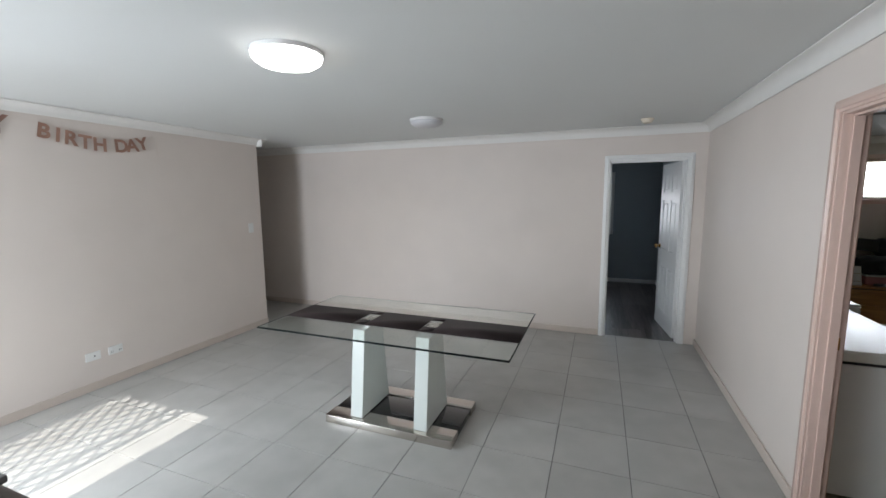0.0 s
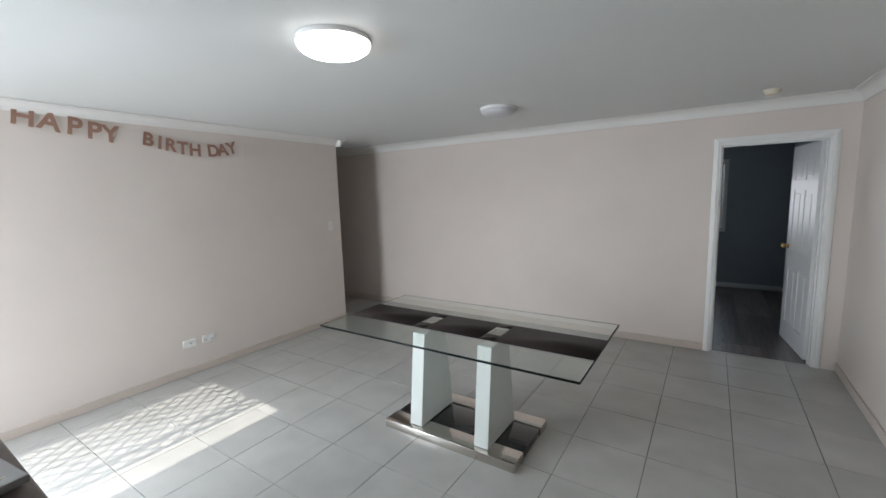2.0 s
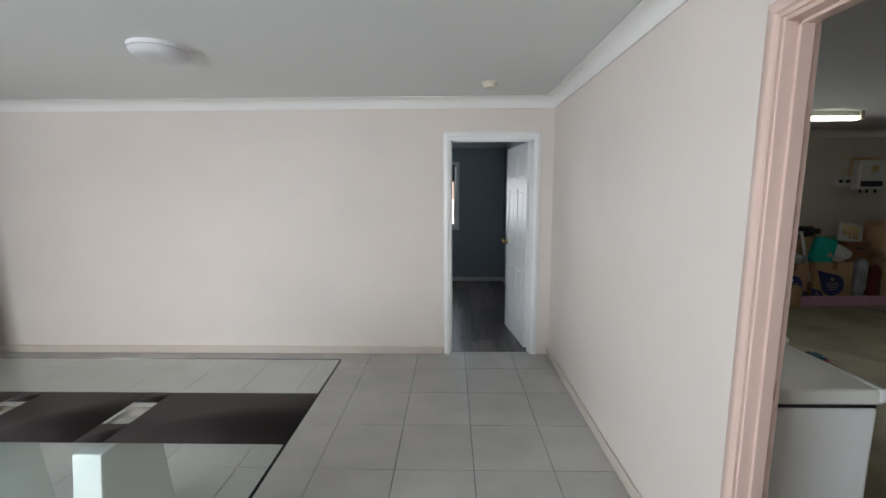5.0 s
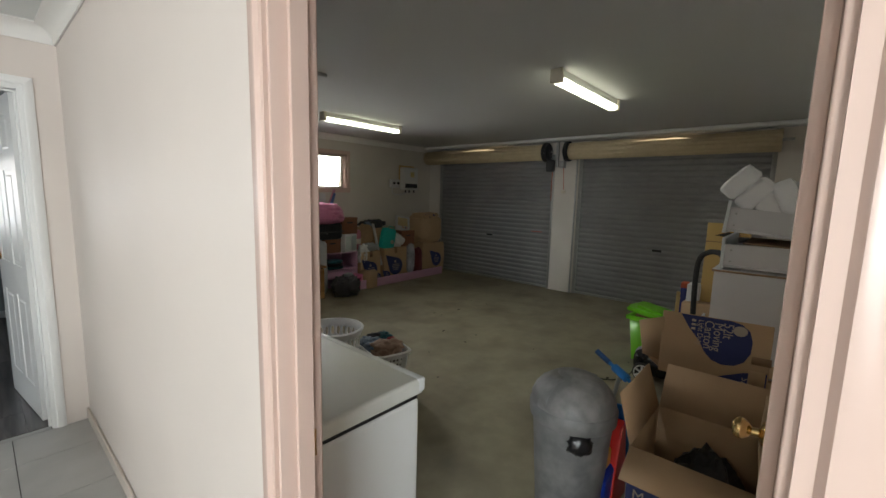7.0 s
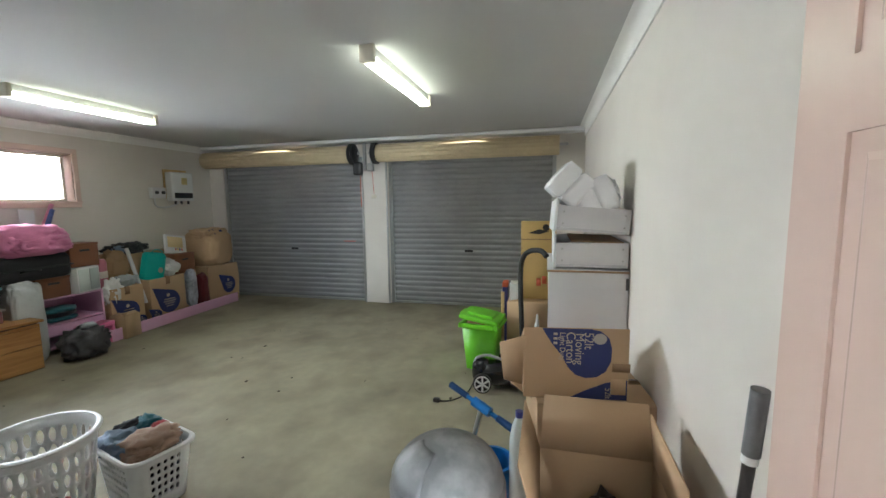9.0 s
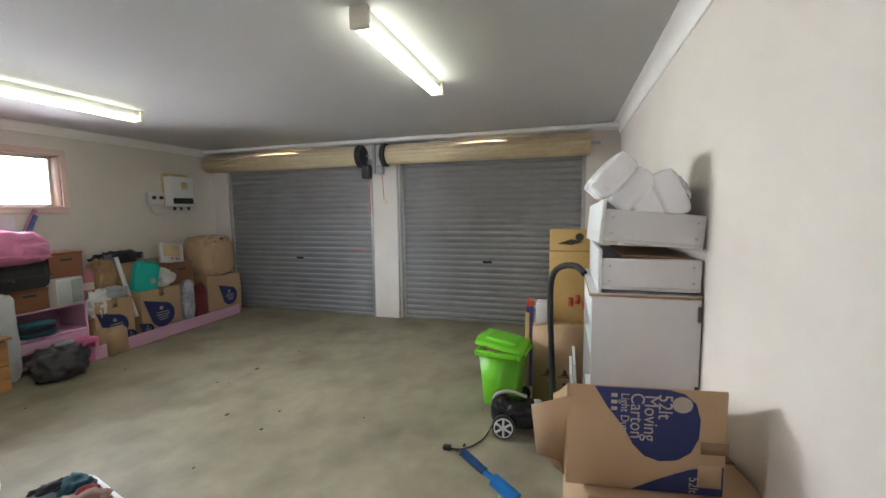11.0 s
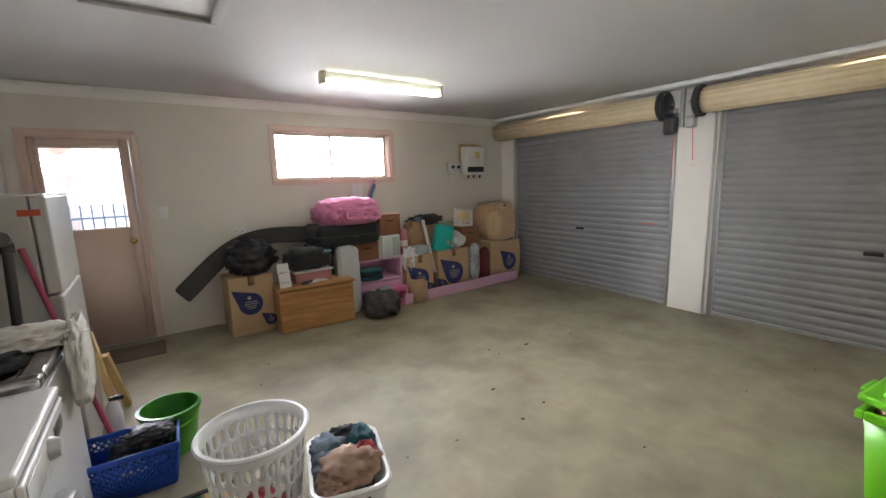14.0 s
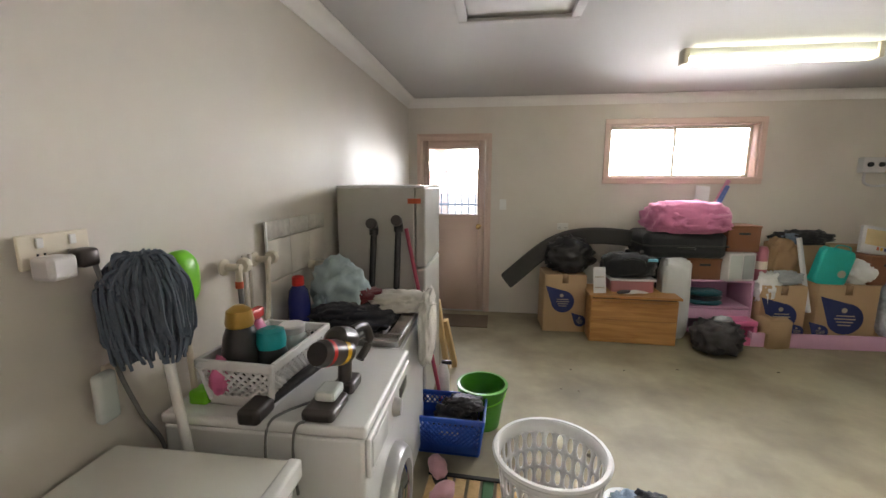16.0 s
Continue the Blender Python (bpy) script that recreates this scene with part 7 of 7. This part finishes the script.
pk3 = thing("pink_bed_rail", "long pale pink painted bed rail on edge on the floor", "bed rail", pose(4.900, 6.995, 0.001, 0, 0, 1.6))
part("rail", bm_box(0, 0, 0, 1.99, 0.022, 0.135, 0.003), LILAC, pk3)
part("end_block", bm_box(-0.004, 0.022, 0, 0.05, 0.06, 0.135, 0.003), LILAC, pk3)
g = thing("grey_bin_bag", "knotted dark grey rubbish bag on the floor", "bag", pose(4.500, 6.815, 0.001))
heap(g, "bag", BAGGREY, 0, 0, 0.145, 0.20, 0.16, 0.16, rough=0.22, seed=151, fold=0.14, flat=0.12, power=0.85)
heap(g, "knot", mat("pale_bag_tie", (0.38, 0.42, 0.44), 0.4), 0.03, -0.02, 0.32, 0.07, 0.04, 0.03, rough=0.4, seed=152, subs=3)
pt2 = thing("pink_toy_stool", "bright pink plastic toy step with openings", "toy", pose(4.780, 7.075, 0.001, 0, 0, 4))
for b6 in ((-0.15, -0.08, 0.19, 0.17, 0.09, 0.24), (-0.15, -0.08, 0, -0.11, 0.09, 0.19), (0.13, -0.08, 0, 0.17, 0.09, 0.19), (-0.11, 0.05, 0, 0.13, 0.08, 0.19), (-0.11, -0.08, 0, 0.13, -0.05, 0.08)):
    part("moulding", bm_box(*b6, 0.012, 3), PINKP, pt2)

carton("brown moving carton with navy print by the bed rail", 0.40, 0.40, 0.56, pose(5.220, 7.335, 0.001), marks=(("s", 0.13, -0.0, 0.26), ("s", 0.06, 0.15, 0.12)))
carton("brown moving carton with navy print by the bed rail", 0.50, 0.42, 0.58, pose(5.770, 7.345, 0.001, 0, 0, -2), marks=(("s", 0.15, 0.0, 0.26), ("s", 0.07, -0.19, 0.12)))
carton("bulging brown moving carton with navy print, lower of two", 0.58, 0.48, 0.60, pose(6.720, 7.375, 0.001), marks=(("s", 0.13, 0.08, 0.28),), bulge=0.05)
uc = thing("carton", "bulging brown moving carton, upper of two, torn top", "carton", pose(6.70, 7.36, 0.605, 0, 0, 10), "moving cartons")
heap(uc, "box_body", CARD, 0, 0, 0.25, 0.31, 0.27, 0.27, rough=0.10, freq=1.7, seed=191, power=0.55, flat=0.08, fold=0.05)
heap(uc, "torn_top", CARD, -0.03, -0.02, 0.47, 0.25, 0.2, 0.09, rough=0.22, freq=2.4, seed=192, power=0.6, fold=0.12)
heap(uc, "printed_patch", NAVY, -0.06, -0.13, 0.50, 0.14, 0.09, 0.045, rough=0.15, seed=193, power=0.7, fold=0.08)
carton("brown carton against the wall behind the pile", 0.86, 0.20, 0.90, pose(5.790, 7.610, 0.001))
small = carton("small open brown carton beside the pink toy", 0.20, 0.20, 0.26, pose(5.020, 7.105, 0.245, 0, 0, 6), flaps=(("w", 165, 0.08), ("s", 150, 0.06)))
small.matrix_basis = pose(5.110, 7.065, 0.001, 0, 0, 6)
g = thing("white_plastic_bag", "white plastic bag hanging over a carton", "bag", pose(5.100, 7.185, 0.40))
heap(g, "bag", BAGWHITE, 0, 0, 0.12, 0.12, 0.055, 0.15, rough=0.3, seed=161, fold=0.2)
g = thing("pink_bottle", "pink cylinder tin standing on a carton", "bottle", pose(5.100, 7.355, 0.562))
part("body", bm_lathe([(0.06, 0), (0.065, 0.02), (0.065, 0.30), (0.05, 0.34)], 24), mat("dusty_pink_tin", (0.48, 0.16, 0.22), 0.4), g)
part("label", bm_lathe([(0.0665, 0.12), (0.0665, 0.20)], 24, cap=False), CREAMCARD, g)
g = thing("kraft_paper_bag", "crumpled brown paper bag on a carton", "bag", pose(5.280, 7.375, 0.562))
heap(g, "bag", KRAFT, 0, 0, 0.20, 0.13, 0.10, 0.21, rough=0.2, seed=165, fold=0.15, power=0.7, flat=0.05)
g = thing("grey_plastic_bag", "grey-white plastic bag on a carton", "bag", pose(5.260, 7.215, 0.562))
heap(g, "bag", mat("grey_film", (0.36, 0.38, 0.40), 0.35), 0, 0, 0.06, 0.14, 0.07, 0.07, rough=0.3, seed=167, fold=0.2)
g = thing("grey_tube", "pale grey cardboard tube leaning on the pile", "tube", pose(5.440, 7.185, 0.3))
part("tube", bm_rod((0.04, 0, 0.0), (-0.05, 0.12, 0.70), 0.022), CABW, g)
g = thing("teal_shopping_bag", "teal reusable shopping bag on a carton", "bag", pose(5.600, 7.215, 0.582, 0, 14, 0))
part("bag", bm_lump(0, 0, 0.16, 0.14, 0.05, 0.18, rough=0.05, seed=171, power=0.28, subs=4), TEALBAG, g)
part("handle", bm_sweep([(-0.07, -0.03, 0.32), (-0.05, -0.05, 0.37), (0.05, -0.05, 0.37), (0.07, -0.03, 0.32)], 0.006, 6), TEALBAG, g)
part("print_patch", bm_lathe([(0.035, 0), (0.035, 0.001)], 16), PRINT, g, m=facing(0.06, -0.064, 0.12, (1, 0, 0), (0, 0, 1)))
g = thing("white_plastic_bag", "knotted white plastic bag on a carton", "bag", pose(5.900, 7.255, 0.582))
heap(g, "bag", BAGWHITE, 0, 0, 0.10, 0.14, 0.10, 0.12, rough=0.25, seed=173, fold=0.18, flat=0.1)
g = thing("dark_clothes_pile", "black and navy clothes on the back carton", "clothes", pose(5.600, 7.580, 0.903))
heap(g, "clothes", BLACKBAG, 0, 0, 0.06, 0.27, 0.10, 0.08, rough=0.35, seed=175, fold=0.2, flat=0.2)
heap(g, "blue_cloth", DENIM, -0.14, -0.05, 0.05, 0.08, 0.06, 0.06, rough=0.3, seed=177, fold=0.2, flat=0.2)
fabric_box(pose(6.100, 7.315, 0.582), 0.32, 0.26, 0.27, "reddish-brown fabric box in the pile")
sup2 = carton("brown carton under the reddish-brown box", 0.30, 0.30, 0.578, pose(6.160, 7.375, 0.001))
g = thing("picture_box", "white boxed board game leaning on top of the pile", "box", pose(6.060, 7.275, 0.856, -14, 10, -6))
part("box", bm_box(-0.15, 0, 0, 0.15, 0.04, 0.26, 0.004), CABW, g)
part("printed_panel", bm_box(-0.12, -0.0012, 0.08, 0.10, -0.0004, 0.23), mat("cream_print", (0.62, 0.48, 0.26), 0.5), g)
for k in range(4):
    part("print_spot", bm_box(-0.02 + k * 0.03, -0.002, 0.04, -0.002 + k * 0.03, -0.0013, 0.07), (REDPRINT, YELTOY, BLUEL, REDPRINT)[k], g)
g = thing("patterned_bag", "white and blue patterned bag hanging in the pile", "bag", pose(6.140, 7.165, 0.10))
heap(g, "bag", mat("blue_check_print", (0.38, 0.40, 0.46), 0.6, vary=0.5, scale=30), 0, 0, 0.26, 0.085, 0.05, 0.26, rough=0.1, seed=181, power=0.6)
g = thing("maroon_bag", "dark maroon bag standing behind the bed rail", "bag", pose(6.330, 7.175, 0.001))
heap(g, "bag", MAROON, 0, 0, 0.26, 0.085, 0.07, 0.27, rough=0.15, seed=183, power=0.6, flat=0.03)
g = thing("gift_wrap_roll", "pink and blue gift wrap roll leaning on the wall", "gift wrap", pose(4.760, 7.600, 1.12))
part("roll", bm_rod((-0.10, -0.02, 0.0), (0.15, 0.10, 0.42), 0.022), mat("pink_gift_wrap", (0.62, 0.25, 0.36), 0.4, vary=0.3, scale=20), g)
part("blue_roll", bm_rod((-0.02, -0.02, 0.10), (0.13, 0.075, 0.36), 0.026), mat("blue_gift_wrap", (0.10, 0.16, 0.42), 0.4, vary=0.4, scale=30), g)
g = thing("white_card", "white card sheet leaning on the wall", "card", pose(4.620, 7.620, 1.15, -8, 6, 0))
part("panel", bm_box(-0.07, 0, 0, 0.07, 0.006, 0.34, 0.001), CABW, g)

# inverter on the wall
iv = thing("solar_inverter", "white wall-mounted inverter with a black display", "inverter", pose(6.55, GY1, 1.58))
part("backing_board", bm_box(-0.20, -0.02, 0.04, 0.19, -0.001, 0.46, 0.003), RAWPINE, iv)
part("case", bm_box(-0.19, -0.15, 0.0, 0.18, -0.02, 0.42, 0.02, 3), APPL, iv)
part("display", bm_box(-0.16, -0.153, 0.04, 0.15, -0.149, 0.12, 0.006), BLACKGLASS, iv)
part("yellow_label", bm_box(-0.03, -0.1515, 0.24, 0.07, -0.1495, 0.34), mat("pale_yellow_label", (0.60, 0.50, 0.22), 0.5), iv)
for x in (-0.10, 0.0, 0.12):
    part("cable_gland", bm_rod((x, -0.09, -0.05), (x, -0.09, 0.0), 0.016), BLACK, iv)
ib = thing("isolator_box", "grey isolator switch box beside the inverter", "switch box", pose(6.22, GY1, 1.62))
part("case", bm_box(-0.11, -0.075, 0, 0.10, -0.001, 0.15, 0.008), CABW, ib)
for x in (-0.05, 0.05):
    part("rotary_switch", bm_lathe([(0.025, 0), (0.022, 0.02)], 20, m=pose(x, -0.075, 0.08, 90)), BLACK, ib)
part("conduit", bm_sweep([(-0.06, -0.04, 0.0), (-0.05, -0.04, -0.10), (0.05, -0.04, -0.13), (0.20, -0.06, -0.11), (0.30, -0.08, -0.06)], 0.012, 8), CABW, ib)

# ---- lounge by the dining room ----
so = thing("leather_sofa", "dark brown leather sofa seen from behind", "sofa", pose(-2.22, -0.13, 0))
part("back", bm_box(0.0, 0.66, 0.06, 1.55, 0.90, 0.92, 0.09, 5), LEATHER, so)
part("seat", bm_box(0.15, 0.0, 0.10, 1.40, 0.68, 0.42, 0.05, 4), LEATHER, so)
for x in (0.0, 1.33):
    part("arm", bm_box(x, 0.0, 0.06, x + 0.22, 0.70, 0.60, 0.07, 4), LEATHER, so)
for x in (0.08, 1.46):
    for y in (0.08, 0.80):
        part("foot", bm_rod((x, y, 0), (x, y, 0.07), 0.025), BLACK, so)
rm = thing("grey_board", "flat grey board lying on the sofa back", "board", pose(-1.17, 0.67, 0.922, 0, 0, 8))
part("board", bm_box(-0.10, -0.07, 0.0, 0.08, 0.06, 0.022, 0.004), mat("grey_card", (0.14, 0.135, 0.13), 0.5), rm)
part("thread", bm_sweep([(-0.1, -0.12, 0.01), (0.0, -0.08, 0.034), (0.06, 0.02, 0.034)], 0.002, 5), IVORY, rm)

# small dry leaves and grit on the concrete
deb = tagged(new("floor_debris", None), "dry leaf bits and grit scattered on the concrete", "debris", kind="stuff")
rd = random.Random(12)
own = bmesh.new()
for k in range(34):
    x, y = 2.9 + 4.0 * rd.random(), 2.9 + 3.7 * rd.random()
    s = 0.005 + 0.012 * rd.random() ** 2
    bm_lump(x, y, s * 0.25, s * (1 + rd.random()), s, s * 0.3, rough=0.3, seed=k, subs=1, bm=own)
part("grit", own, mat("dark_leaf_bits", (0.06, 0.045, 0.03), 0.9), deb)["kind"] = "stuff"

# ---- outside ----
fence = thing("picket_fence", "grey steel picket fence outside the windows", "fence", pose(-6, 9.9, -0.12))
pick = bm_box(-0.012, -0.012, 0.02, 0.012, 0.012, 1.45, 0.003)
pme = bpy.data.meshes.new("picket")
pick.to_mesh(pme)
pick.free()
FENCEW = mat("grey_fence_paint", (0.30, 0.32, 0.34), 0.5)
pme.materials.append(FENCEW)
for k in range(110):
    part("picket", pme, FENCEW, fence, m=Matrix.Translation((k * 0.115, 0, 0)))
for z in (0.25, 1.25):
    part("rail", bm_box(-0.05, -0.018, z, 12.65, 0.018, z + 0.035, 0.003), FENCEW, fence)
hb = thing("neighbour_house", "neighbouring brick house with a pale roof", "house", pose(-9, 13.5, -0.12))
BRICK = mat("orange_red_brick", (0.42, 0.30, 0.26), 0.85, vary=0.2, scale=9)
part("wall", bm_box(0, 0, 0, 9.6, 6, 2.6), BRICK, hb)
own = bmesh.new()
ptsr = [(-0.5, -0.5, 2.6), (10.1, -0.5, 2.6), (10.1, 6.5, 2.6), (-0.5, 6.5, 2.6), (2.0, 3, 4.3), (7.6, 3, 4.3)]
vs = [own.verts.new(p) for p in ptsr]
for f in ((0, 1, 5, 4), (2, 3, 4, 5), (1, 2, 5), (3, 0, 4), (3, 2, 1, 0)):
    own.faces.new([vs[i] for i in f])
part("roof", own, mat("pale_roof_tiles", (0.48, 0.44, 0.42), 0.8, vary=0.15), hb, soft=False)
part("window", bm_box(3.0, -0.03, 0.9, 4.6, 0.02, 2.0, 0.01), mat("dark_house_window", (0.08, 0.10, 0.12), 0.1), hb)
sd2 = thing("blue_shed", "blue-grey garden shed beyond the fence", "shed", pose(1.9, 11.2, -0.12))
part("wall", bm_box(0.35, 0, 0, 1.9, 1.2, 1.95), mat("blue_grey_steel", (0.16, 0.28, 0.42), 0.5), sd2)
part("roof", bm_box(0.25, -0.1, 1.95, 2.0, 1.3, 2.02, 0.01), FENCEW, sd2)

# ---- floor tiles and planks, last ----
P, GR = 0.4525, 0.0042
tx0, ty0 = 0.592, 4.50


def tile_mesh(w, d):
    bm = bm_box(-w / 2, -d / 2, -0.0055, w / 2, d / 2, 0.0, 0.0005, 1)
    me = bpy.data.meshes.new("tile")
    bm.to_mesh(me)
    bm.free()
    me.materials.append(TILE)
    return me


meshes = {}


def lay(x0, y0, x1, y1):
    w, d = round(x1 - x0 - GR, 4), round(y1 - y0 - GR, 4)
    if w < 0.02 or d < 0.02:
        return
    if (w, d) not in meshes:
        meshes[(w, d)] = tile_mesh(w, d)
    part("tile", meshes[(w, d)], TILE, floor, m=Matrix.Translation(((x0 + x1) / 2, (y0 + y1) / 2, 0.0)))


for i in range(-17, 3):
    for j in range(-14, 3):
        xa, xb = max(tx0 + i * P, -6.6), min(tx0 + (i + 1) * P, RX)
        ya, yb = max(ty0 + j * P, SY), min(ty0 + (j + 1) * P, FY)
        if xb - xa < 0.03 or yb - ya < 0.03:
            continue
        if xb < LX + 0.05 and yb < 4.35:
            continue
        if xa < LX < xb and yb < 4.35:
            xa = LX
        lay(xa, ya, xb, yb)
lay(0.463, FY, 1.217, FY + 0.05)

plank_meshes = {}
rnd = random.Random(4)
k = 0
x = -2.4
while x < RX - 0.02:
    w = min(0.185, RX - 0.014 - x)
    y = FY + 0.05 - rnd.random() * 1.1
    while y < 8.6:
        ya, yb = max(y, FY + 0.055), min(y + 1.22, 8.6)
        if yb - ya > 0.03:
            bm = bm_box(0, 0, -0.006, w - 0.0015, yb - ya - 0.0015, 0.0, 0.001, 1)
            part("plank", bm, PLANK, bfloor, m=Matrix.Translation((x, ya, 0)), soft=False)
        y += 1.22
    x += w
